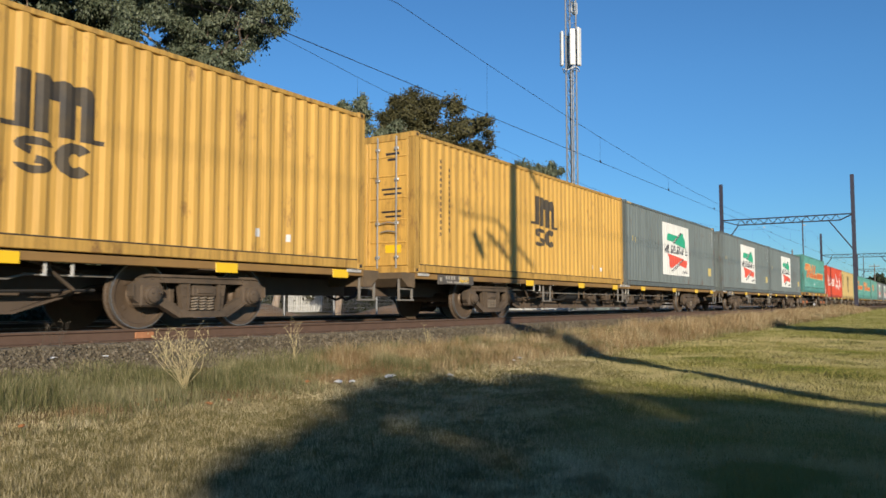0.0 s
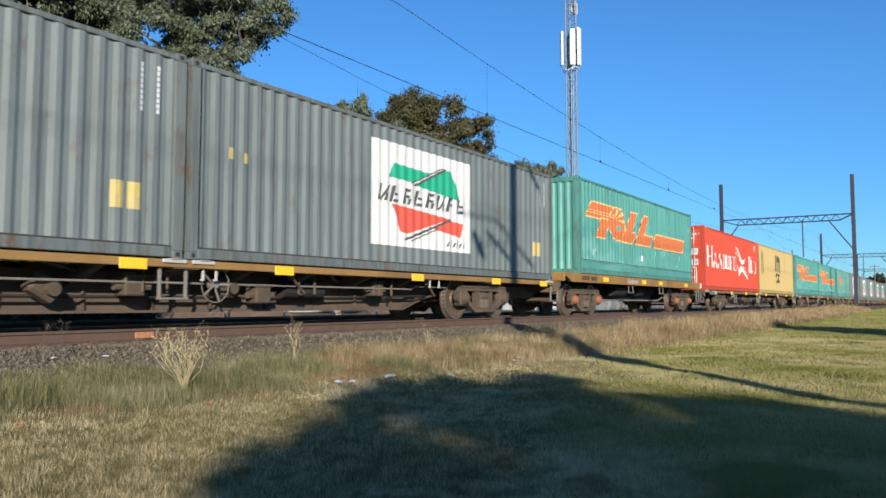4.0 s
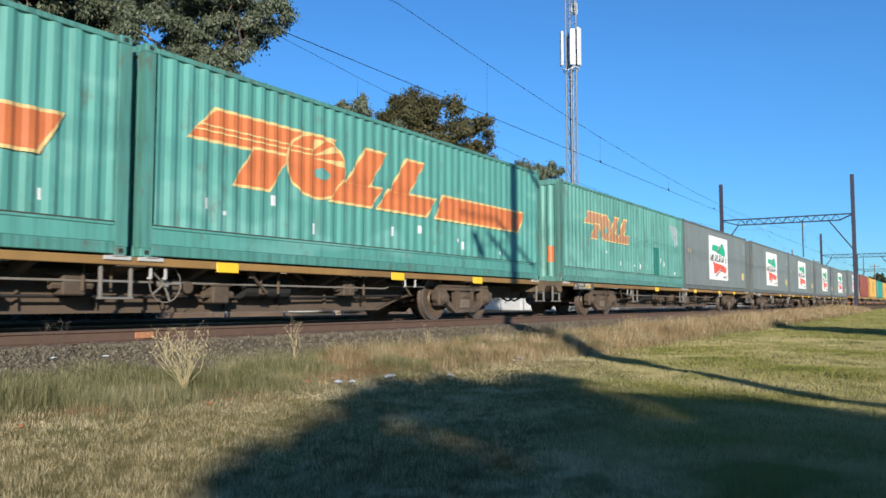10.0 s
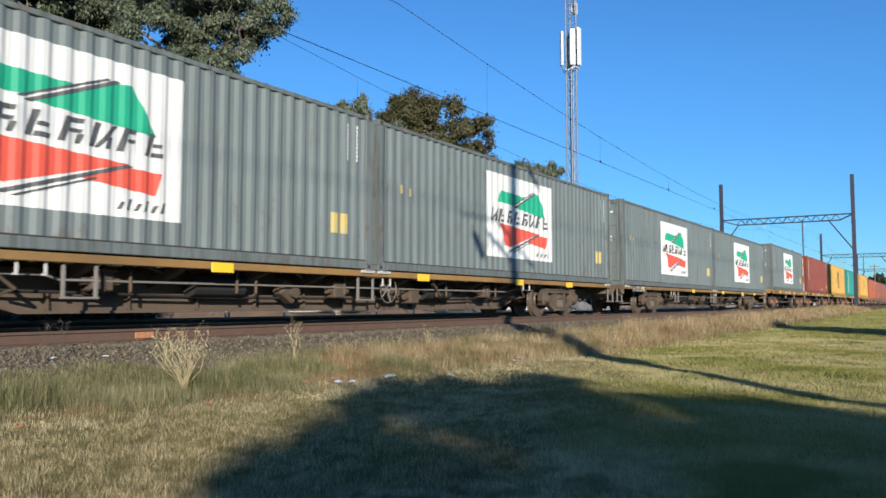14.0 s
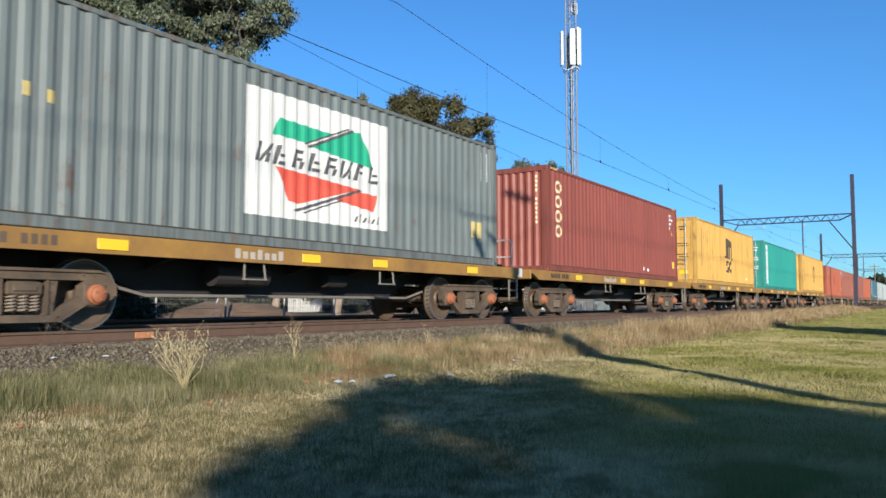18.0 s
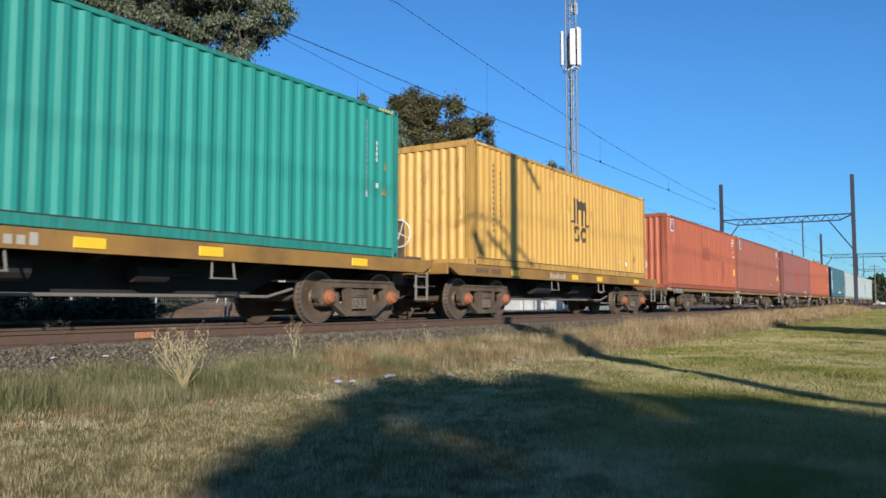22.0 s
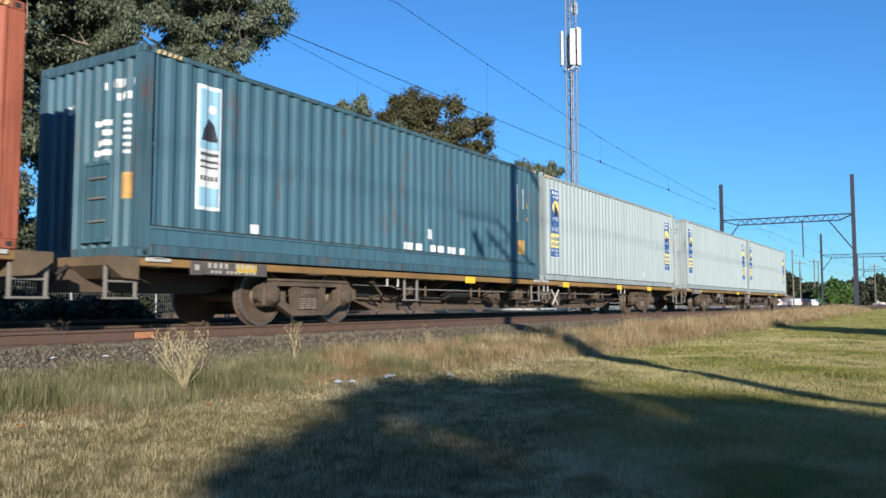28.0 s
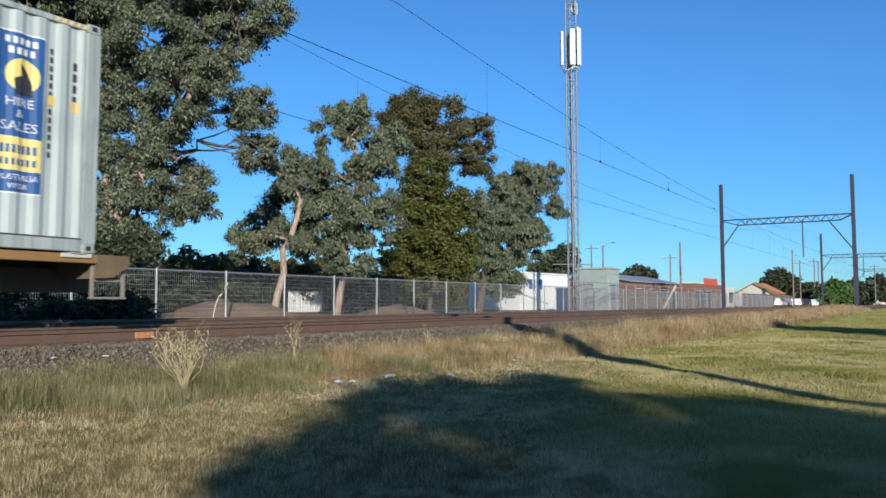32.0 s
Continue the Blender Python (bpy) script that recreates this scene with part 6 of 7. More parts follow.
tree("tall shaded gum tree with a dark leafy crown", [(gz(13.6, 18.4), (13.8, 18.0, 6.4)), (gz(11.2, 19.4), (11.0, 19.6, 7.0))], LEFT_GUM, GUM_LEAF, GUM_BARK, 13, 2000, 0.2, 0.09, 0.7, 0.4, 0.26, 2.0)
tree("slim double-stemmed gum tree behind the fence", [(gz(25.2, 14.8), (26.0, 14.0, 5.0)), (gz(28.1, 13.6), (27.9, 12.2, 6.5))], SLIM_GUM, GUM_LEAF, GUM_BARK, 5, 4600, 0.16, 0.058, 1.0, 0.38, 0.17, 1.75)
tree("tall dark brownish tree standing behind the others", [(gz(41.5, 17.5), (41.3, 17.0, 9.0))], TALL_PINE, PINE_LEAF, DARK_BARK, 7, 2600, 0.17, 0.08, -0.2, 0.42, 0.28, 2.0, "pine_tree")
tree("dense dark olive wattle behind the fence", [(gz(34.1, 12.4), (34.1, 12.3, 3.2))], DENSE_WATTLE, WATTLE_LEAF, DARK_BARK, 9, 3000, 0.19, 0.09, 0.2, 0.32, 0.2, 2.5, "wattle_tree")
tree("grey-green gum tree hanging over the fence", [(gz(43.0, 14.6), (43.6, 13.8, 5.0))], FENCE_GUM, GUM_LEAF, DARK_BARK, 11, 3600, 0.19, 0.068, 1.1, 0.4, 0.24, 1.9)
# trees on the lawn behind the eye, known by the shade that they cast
SHADE_DIR = Vector((-SUN_AZ[0], -SUN_AZ[1], 0.0))
ACROSS = Vector((0.687, -0.727, 0.0))


SLENDER = ((0.50, 0.25), (0.85, 0.85), (1.3, 1.45), (1.85, 1.85), (2.5, 2.15), (3.2, 2.3), (4.0, 2.2), (4.8, 1.8))
BLUNT = ((0.45, 0.7), (0.75, 1.5), (1.2, 2.15), (1.75, 2.4), (2.4, 2.5), (3.1, 2.5), (3.9, 2.4), (4.7, 1.9))


def shade_tree(p, q, top, wide, seed, label, form=SLENDER):
    """A tree whose shade ends at q along the sun's way, p across it."""
    far = (top + 0.6) / math.tan(SUN_EL)
    base = ACROSS * p + SHADE_DIR * (q - far)
    rr = random.Random(seed)
    lobes = []
    sc = wide / 2.5
    for drop, half in form:
        n = int(2 * half / 0.42) + 2
        for j in range(n):
            z = top - drop * sc
            if z > 1.8 and rr.random() < 0.83:
                k = (-1 + 2 * j / max(1, n - 1)) if n > 1 else 0.0
                c = base + ACROSS * (k * half * sc + rr.uniform(-0.15, 0.15)) + SHADE_DIR * rr.uniform(-0.9, 0.9)
                lobes.append((c.x, c.y, z + rr.uniform(-0.15, 0.15), 0.56 * sc * rr.uniform(0.85, 1.2)))
    tree(label, [((base.x, base.y, -0.62), (base.x, base.y, top * 0.55))], lobes, GUM_LEAF, GUM_BARK, seed, 2600, 0.22, 0.11, 0.5, 0.34, 0.25, 0.58)


shade_tree(9.82, 2.75, 8.0, 2.5, 31, "broad gum tree on the lawn", BLUNT)
shade_tree(11.45, -0.35, 7.6, 2.5, 33, "round gum tree on the lawn")
shade_tree(26.3, 21.6, 9.0, 1.8, 35, "slim gum tree further along the lawn")


def bush(label, lobes, leaf, seed, per_m2, size, name="bush", category="bush"):
    x, y, z, r = lobes[0]
    t = tagged(new(name), label, category, "distant greenery")
    t.location = gz(x, y)
    o = t.location
    g = Geo()
    for lx, ly, lz, lr in lobes:
        g.tube(limb_line((0, 0, 0), (lx - o.x, ly - o.y, lz - o.z), seed, 0.1, 4), 0.06 + 0.05 * lr, 0.03, 5)
    part("trunk", g, DARK_BARK, t)
    part("crown", crown_mesh("crown", [(lx - o.x, ly - o.y, lz - o.z, lr) for lx, ly, lz, lr in lobes], leaf, seed, per_m2 * 0.75, size * 1.15, size * 0.65, 0.2, 0.34, 1.7), leaf, t)
    return t


bush("rounded brownish shrub beyond the fence", [(31.5, 27.5, 2.2, 1.7), (30.4, 28.0, 1.4, 1.5), (33.0, 27.4, 1.5, 1.5)], PINE_LEAF, 41, 1000, 0.28)
for i, (x, y, h, r, lf) in enumerate(((9.0, 11.6, 1.2, 1.1, FAR_LEAF), (11.2, 11.8, 1.1, 1.1, FAR_LEAF), (13.3, 11.8, 1.2, 1.1, FAR_LEAF), (15.4, 12.2, 1.1, 1.0, FAR_LEAF), (18.5, 16.5, 0.8, 1.0, GUM_LEAF), (22.5, 18.5, 0.9, 1.2, FAR_LEAF), (25.5, 19.5, 0.9, 1.3, WATTLE_LEAF), (28.5, 20.0, 0.9, 1.3, FAR_LEAF), (31.5, 19.0, 1.0, 1.3, PINE_LEAF), (34.5, 18.5, 0.9, 1.3, WATTLE_LEAF), (38, 18.0, 1.0, 1.4, FAR_LEAF), (41, 18.5, 1.0, 1.3, WATTLE_LEAF), (7, 13, 1.0, 1.2, WATTLE_LEAF), (4.5, 12.5, 1.0, 1.2, FAR_LEAF))):
    bush("low dark hedge shrub behind the fence", [(x, y, h * 1.35, r * 1.2), (x + r * 0.9, y + 0.2, h, r), (x - r * 0.6, y, h * 0.8, r)], lf, 80 + i, 1700, 0.15, "hedge_shrub")
for i in range(16):
    x = 14 + 5.6 * i
    h = random.uniform(4.0, 6.5)
    bush("shaded garden tree in the far row", [(x, 42 + 0.25 * x, h * 0.6, h * 0.55), (x + 2.4, 43 + 0.25 * x, h * 0.45, h * 0.5), (x - 2.0, 42 + 0.25 * x, h * 0.35, h * 0.45)], FAR_LEAF if i % 3 else PINE_LEAF, 120 + i, 420, 0.42, "garden_tree", "tree")
for i, (x, y) in enumerate(((7.6, 8.4), (9.2, 8.7), (10.6, 8.5), (12.0, 8.8), (13.3, 8.6))):
    bush("low dark shrub before the wire fence", [(x, y, 0.18, 0.62), (x + 0.6, y + 0.1, 0.05, 0.55), (x - 0.55, y, 0.0, 0.5)], FAR_LEAF, 210 + i, 4200, 0.10, "low_shrub", "shrub")
for i in range(26):
    x = 6 + 3.4 * i + 0.06 * i * i
    y = 24 + 0.28 * x + random.uniform(-1, 1)
    h = 2.6 + 0.02 * x + random.uniform(-0.3, 0.5)
    bush("tall dense garden hedge beyond the fence", [(x, y, h * 0.62, h * 0.5), (x + 1.7, y + 0.3, h * 0.45, h * 0.48), (x - 1.6, y, h * 0.4, h * 0.45)], (FAR_LEAF, WATTLE_LEAF, PINE_LEAF)[i % 3], 160 + i, 1300, 0.24, "garden_hedge", "hedge")
MOUND_SOIL = plain("orange_brown_soil", (0.27, 0.17, 0.10), 0.95, 0, 0.25, 1.5, (0.13, 0.09, 0.05), 0.5, 0.02)


def mound(label, x, y, w, d, h, seed):
    n, m = 22, 10
    v = []
    for i in range(n + 1):
        for j in range(m + 1):
            a, b = -1 + 2 * i / n, -1 + 2 * j / m
            k = max(0.0, 1 - a * a) * max(0.0, 1 - b * b)
            z = h * k ** 0.8 * (1 + 0.45 * noise.noise(Vector((a * 3 + seed, b * 3, 0.0)))) - 0.02
            v.append((a * w / 2, b * d / 2, z))
    f = [(i * (m + 1) + j, (i + 1) * (m + 1) + j, (i + 1) * (m + 1) + j + 1, i * (m + 1) + j + 1) for i in range(n) for j in range(m)]
    ob = new("dirt_mound", raw_mesh("dirt_mound", v, f, MOUND_SOIL, True))
    ob.location = gz(x, y)
    tagged(ob, label, "mound")


mound("low mound of orange-brown soil behind the fence", 20.5, 12.3, 6.0, 3.0, 0.62, 1)
mound("low mound of orange-brown soil behind the fence", 31.5, 12.6, 5.0, 2.6, 0.45, 5)
wf = tagged(new("white_fence"), "white painted picket fence in the far garden", "fence")
wf.location = (29.5, 18.0, -0.1)
PICKET = Geo().prism([(0.0, 0.0), (0.09, 0.0), (0.09, 1.05), (0.045, 1.12), (0.0, 1.05)], "y", 0, 0.02).mesh("picket", WHITE)
for k in range(20):
    part("picket", PICKET, WHITE, wf, "", pose(0.13 * k, 0, 0))
part("rail", Geo().box(0, 2.6, 0.022, 0.06, 0.3, 0.38, 0.01), WHITE, wf)
part("rail", Geo().box(0, 2.6, 0.022, 0.06, 0.8, 0.88, 0.01), WHITE, wf)
copy_thing(wf, pose(35.5, 19.5, -0.1))
bush("dark round tree beyond the sheds", [(101, 36, 5.2, 2.6), (103.5, 35.5, 6.6, 2.4), (98.5, 36.5, 4.2, 2.2)], FAR_LEAF, 43, 500, 0.5, "far_tree", "tree")
bush("dark round tree beside the yard", [(126, 33, 3.8, 2.6), (129.5, 31.8, 3.9, 2.4), (122.5, 34, 3.2, 2.0), (127, 32.6, 5.0, 2.2)], FAR_LEAF, 45, 500, 0.5, "far_tree", "tree")
bush("dark spreading tree far along the line", [(204, 23.5, 6.0, 3.2), (208, 22, 5.4, 3.0), (200, 25, 5.0, 2.8)], FAR_LEAF, 47, 320, 0.7, "far_tree", "tree")
bush("fresh green shrub beside the far poles", [(166, 7.4, 2.6, 2.4), (170, 6.4, 2.2, 2.4), (162.5, 8.4, 2.0, 2.0)], LIME_LEAF, 49, 500, 0.5)
for i, (x, y, r, h) in enumerate([(222, 8, 4.5, 5.5), (232, 3, 5, 7), (228, 12, 4, 5), (240, -3, 5, 6), (250, 16, 5, 6), (262, 24, 5, 5), (300, 30, 7, 7), (280, 2, 6, 8)]):
    bush("dark tree of the distant belt", [(x, y, h - r * 0.5, r * 0.7), (x + r * 0.6, y - r * 0.3, h * 0.55, r * 0.6), (x - r * 0.6, y + r * 0.3, h * 0.5, r * 0.6)], FAR_LEAF, 60 + i, 220, 0.9, "far_tree", "tree")

# ---- boundary fence ----
FENCE_Y = 10.0


def fence_panel_mesh():
    g = Geo()
    for k in range(36):
        x = 0.04 + 2.71 * k / 35
        g.box(x - 0.0025, x + 0.0025, -0.0025, 0.0025, -0.02, 1.66)
    for k in range(12):
        z = 0.03 + 1.6 * k / 11
        g.box(0.03, 2.72, -0.008, -0.003, z - 0.0035, z + 0.0035)
    return g.mesh("mesh_panel", GALV)


PANEL = fence_panel_mesh()
POST = Geo().box(-0.03, 0.03, -0.03, 0.03, -0.25, 1.72, 0.008).mesh("post", GALV)
TOP_RAIL = Geo().cyl("x", (0, 0.045, 1.67), 0.02, 0.0, 2.75, 6).mesh("top_rail", GALV)
fence = tagged(new("fence"), "galvanised wire mesh fence with square steel posts", "fence")
fence.location = (0, FENCE_Y, -0.28)
for k in range(46):
    x = -6.6 + 2.75 * k
    part("post", POST, GALV, fence, "", pose(x, 0, 0))
    if k < 45:
        part("mesh_panel", PANEL, GALV, fence, "", pose(x, 0, 0))
        part("top_rail", TOP_RAIL, GALV, fence, "", pose(x, 0, 0))

ribbon = tagged(new("plastic_ribbon"), "torn white plastic ribbon caught on the wire fence", "litter")
ribbon.location = (18.0, FENCE_Y - 0.05, 0.0)
rib = Geo()
rib_line = [(-0.22, 0, 0.55), (-0.1, -0.02, 0.62), (0.0, -0.01, 0.74), (0.05, 0.0, 0.9), (0.16, -0.02, 0.98)]
for (ax, ay, az), (bx, by, bz) in zip(rib_line, rib_line[1:]):
    rib.poly([(ax, ay, az), (bx, by, bz), (bx + 0.02, by - 0.02, bz + 0.08), (ax + 0.02, ay - 0.02, az + 0.07)])
part("strip", rib, WHITE, ribbon)
part("strand", Geo().tube([(-0.2, 0, 0.58), (-0.42, -0.1, 0.30), (-0.58, -0.2, 0.0), (-0.66, -0.25, -0.3)], 0.014, 0.008, 5), WHITE, ribbon)

# ---- overhead line ----


def leg_mesh(h):
    g = Geo()
    for q in (-0.11, 0.11):
        g.box(q - 0.018, q + 0.018, -0.16, 0.16, 0, h, 0.004)
    g.box(-0.1, 0.1, -0.012, 0.012, 0, h)
    for z in (0.0, 4.0, 8.0):
        g.box(-0.14, 0.14, -0.18, 0.18, z, z + 0.25, 0.01)
    return g.mesh("portal_leg", STEEL_DARK)


def truss_mesh(y0, y1):
    g = Geo()
    L = y1 - y0
    for dx in (-0.16, 0.16):
        g.tube([(dx, y0, 0.30), (dx, y1, 0.30)], 0.045, None, 5)
        g.tube([(dx, y0, 0.24), (dx, y0 + 1.0, -0.24), (dx, y1 - 1.4, -0.24), (dx, y1, 0.24)], 0.045, None, 5)
        n = 22
        for k in range(n):
            a, b = y0 + 0.9 + (L - 2.2) * k / n, y0 + 0.9 + (L - 2.2) * (k + 1) / n
            g.tube([(dx, a, 0.3 if k % 2 else -0.24), (dx, b, -0.24 if k % 2 else 0.3)], 0.026, None, 4)
    return g.mesh("truss", STEEL_DARK)


def portal(x, y0, y1, drop):
    t = tagged(new("overhead_portal"), "dark steel lattice portal carrying the overhead wires", "overhead gantry", "overhead portals")
    t.location = (x, 0, -0.3)
    leg = leg_mesh(12.45)
    for y in (y0, y1):
        part("portal_leg", leg, STEEL_DARK, t, "", pose(0, y, 0))
        part("footing", Geo().box(-0.35, 0.35, -0.4, 0.4, -0.2, 0.14, 0.03), plain("concrete_footing", (0.22, 0.2, 0.18), 0.9), t, "", pose(0, y, 0))
    part("truss", truss_mesh(y0 + 0.1, y1 - 0.1), STEEL_DARK, t, "", pose(0, 0, 8.55))
    part("knee_brace", Geo().tube([(0, y0 + 0.1, 5.6), (0, y0 + 2.1, 8.4)], 0.06, None, 5), STEEL_DARK, t)
    part("knee_brace", Geo().tube([(0, y1 - 0.1, 6.2), (0, y1 - 1.6, 8.35)], 0.06, None, 5), STEEL_DARK, t)
    part("drop_tube", Geo().tube([(0, drop, 8.5), (0, drop, 5.0)], 0.06, None, 6), STEEL_DARK, t)
    for y in (drop + 0.35, drop + 3.9):
        part("insulator", Geo().lathe([(0, 0.02), (0, 0.07), (0.06, 0.03), (0.08, 0.07), (0.14, 0.03), (0.16, 0.07), (0.22, 0.02)], "y", (0, y - 0.6, 8.0), 8), WHITE, t)
    return t


portal(80.0, -3.5, 8.1, 0.77)
portal(146.0, -3.9, 7.0, 0.77)
portal(212.0, -3.9, 7.0, 0.77)
WIRE = plain("dark_copper_wire", (0.03, 0.028, 0.03), 0.5, 0.5, 0.1)


def sag(x, z0, z1, a, b):
    t = (x - a) / (b - a)
    return z0 + (z1 - z0) * (2 * t - 1) ** 2


def overhead(y, label, low, mid, high):
    w = tagged(new("overhead_wire"), label, "overhead wire", "overhead wires")
    for a, b in ((14.0, 80.0), (80.0, 146.0), (146.0, 212.0), (-52.0, 14.0)):
        pts = [(a + (b - a) * k / 16, y, sag(a + (b - a) * k / 16, mid, high, a, b)) for k in range(17)]
        part("carrier_wire", Geo().tube(pts, 0.007, None, 5), WIRE, w)
        part("contact_wire", Geo().tube([(a, y, low), ((a + b) / 2, y, low - 0.02), (b, y, low)], 0.009, None, 5), WIRE, w)
        for k in range(8):
            x = a + (b - a) * (k + 0.5) / 8
            part("dropper", Geo().tube([(x, y, low), (x, y, sag(x, mid, high, a, b))], 0.003, None, 4), WIRE, w)
            part("clip", Geo().box(x - 0.04, x + 0.04, y - 0.02, y + 0.02, low - 0.02, low + 0.07, 0.01), WIRE, w)
    return w


overhead(0.0, "overhead contact wire above the near track", 5.39, 5.75, 7.12)
overhead(SECOND_Y, "overhead contact wire above the second track", 5.39, 5.95, 7.5)

# ---- telephone mast and its compound ----
MAST_STEEL = plain("dull_galvanised_mast", (0.20, 0.215, 0.235), 0.55, 0.4, 0.12, 3.0)
mast = tagged(new("telephone_mast"), "tall galvanised lattice mast with white panel antennas", "mast")
mast.location = gz(51.05, 11.6)
R = 0.42
corners = [(R * math.cos(a), R * math.sin(a)) for a in (0.5, 0.5 + 2.094, 0.5 + 4.189)]
for cx, cy in corners:
    part("mast_leg", Geo().cyl("z", (cx, cy, 0), 0.065, 0, 25.0, 8), MAST_STEEL, mast)
for k in range(24):
    for i in range(3):
        (ax, ay), (bx, by) = corners[i], corners[(i + 1) % 3]
        part("brace", Geo().tube([(ax, ay, k * 1.02 + 0.1), (bx, by, k * 1.02 + 1.08)], 0.02, None, 4), MAST_STEEL, mast)
        part("rung", Geo().tube([(ax, ay, k * 1.02 + 0.1), (bx, by, k * 1.02 + 0.1)], 0.012, None, 4), MAST_STEEL, mast)
for q in (-0.16, 0.17):
    part("cable_run", Geo().cyl("z", (q, -0.08, 0), 0.045, 0.3, 18.0, 6), MAST_STEEL, mast)
part("cable_run", Geo().box(-0.09, 0.09, -0.05, 0.05, 0.3, 20.2, 0.01), STEEL_DARK, mast)
for a, rr_, z0, z1, w in ((3.75, 0.62, 17.35, 19.95, 0.40), (4.6, 0.66, 17.35, 20.1, 0.42), (5.45, 0.62, 17.5, 19.9, 0.34), (2.4, 0.7, 17.4, 19.9, 0.36), (0.6, 0.7, 17.4, 19.9, 0.36)):
    g = Geo().box(-0.09, 0.09, -w / 2, w / 2, z0, z1, 0.05)
    p = part("panel_antenna", g, WHITE, mast, "white panel antenna", Matrix.Rotation(a, 4, "Z") @ Matrix.Translation((rr_, 0, 0)))
    part("bracket", Geo().tube([(-rr_ + 0.1, 0, z0 + 0.3), (-0.1, 0, z0 + 0.3)], 0.03).tube([(-rr_ + 0.1, 0, z1 - 0.3), (-0.1, 0, z1 - 0.3)], 0.03), STEEL_DARK, p)
part("antenna_ring", Geo().tube([(0.58 * math.cos(t), 0.58 * math.sin(t), 17.15 + 0.12 * math.cos(3 * t)) for t in [6.2832 * k / 18 for k in range(19)]], 0.03), WHITE, mast)
part("top_antenna", Geo().box(0.3, 0.9, -0.2, 0.1, 21.4, 22.3, 0.05), WHITE, mast, "small white antenna")
part("cross_arm", Geo().tube([(-0.2, 0.0, 3.3), (0.9, -1.1, 3.3)], 0.04).tube([(-0.2, 0, 3.3), (-1.0, 1.1, 3.3)], 0.04), MAST_STEEL, mast)
WHITE_WALL = plain("white_rendered_wall", (0.72, 0.72, 0.70), 0.7, 0, 0.05, 2.0, (0.5, 0.5, 0.48), 0.3)
GREEN_SHED = plain("pale_green_sheet_steel", (0.30, 0.36, 0.33), 0.55, 0, 0.1, 2.0)
TIN = plain("grey_tin_roof", (0.36, 0.35, 0.34), 0.5, 0.3, 0.15, 2.0)
RED_SHEET = plain("red_painted_fascia", (0.55, 0.09, 0.06), 0.5, 0, 0.1, 2.0)
BRICK = plain("brown_brick_wall", (0.20, 0.10, 0.07), 0.9, 0, 0.25, 3.0)
TERRACOTTA = plain("orange_tile_roof", (0.48, 0.22, 0.08), 0.8, 0, 0.2, 2.0)
CREAM = plain("cream_wall", (0.6, 0.55, 0.45), 0.8, 0, 0.1, 2.0)
GLASS_DARK = plain("dark_window_glass", (0.03, 0.035, 0.04), 0.08, 0, 0.1, 2.0)
GREY_DOOR = plain("grey_door", (0.25, 0.25, 0.25), 0.5, 0, 0.1, 3.0)


def building(label, category, x, y, w, d, h, wall, roof, turn=0, pitch=0.0, windows=(), sign=None, name="building"):
    """A block with a thin-edged roof, its front towards the line."""
    b = tagged(new(name), label, category, "buildings beyond the line")
    b.matrix_basis = pose(x, y, ground_z(x, y) - 0.05, 0, 0, turn)
    part("wall", Geo().box(0, w, 0, d, 0, h, 0.02), wall, b)
    if pitch:
        part("roof", Geo().prism([(-0.3, h - 0.05), (d / 2, h + pitch), (d + 0.3, h - 0.05), (d + 0.3, h + 0.08), (d / 2, h + pitch + 0.14), (-0.3, h + 0.08)], "x", -0.3, w + 0.3), roof, b)
        part("gable", Geo().prism([(0.02, h - 0.02), (d - 0.02, h - 0.02), (d / 2, h + pitch - 0.04)], "x", 0.02, w - 0.02), wall, b)
    else:
        part("roof", Geo().box(-0.08, w + 0.08, -0.08, d + 0.08, h + 0.002, h + 0.14, 0.02), roof, b)
    for wx, wz, ww, wh in windows:
        win = part("window", Geo().box(wx, wx + ww, -0.03, 0.02, wz, wz + wh, 0.01), GLASS_DARK, b)
        part("frame", Geo().box(wx - 0.06, wx + ww + 0.06, -0.05, -0.005, wz - 0.08, wz - 0.002, 0.01).box(wx - 0.06, wx + ww + 0.06, -0.05, -0.005, wz + wh + 0.002, wz + wh + 0.06, 0.01), WHITE, win)
    if sign:
        part("sign", Geo().box(*sign[:2], -0.10, -0.06, *sign[2:4], 0.01), sign[4], b)
    return b


b = building("white rendered shed beside the mast", "shed", 54.5, 17.5, 7.5, 5.0, 2.9, WHITE_WALL, WHITE_WALL, -6, 0, (), None, "shed")
for k, w in enumerate((0.16, 0.5, 0.14, 0.5)):
    part("sign_bar", Geo().box(0.5 + 0.75 * k, 0.5 + 0.75 * k + w, -0.03, -0.004, 1.7, 2.5, 0.01), LOGO_BLUE, b, "faded blue bar on the wall")
b = building("pale green steel equipment cabin", "cabin", 56.2, 11.0, 2.0, 2.6, 3.25, GREEN_SHED, GREEN_SHED, -4, 0, (), None, "equipment_cabin")
part("door", Geo().box(0.3, 1.2, -0.04, -0.004, 0.1, 2.2, 0.015), GREY_DOOR, b)
part("vent", Geo().box(1.35, 1.85, -0.05, -0.004, 1.5, 2.1, 0.015), TIN, b)
b = building("grey electrical cabinet beside the mast", "cabinet", 53.4, 11.6, 1.3, 0.8, 2.0, GREY_DOOR, TIN, 0, 0, (), None, "cabinet")
for z in (0.3, 1.1):
    part("door", Geo().box(0.1, 1.2, -0.03, -0.004, z, z + 0.7, 0.01), TIN, b)
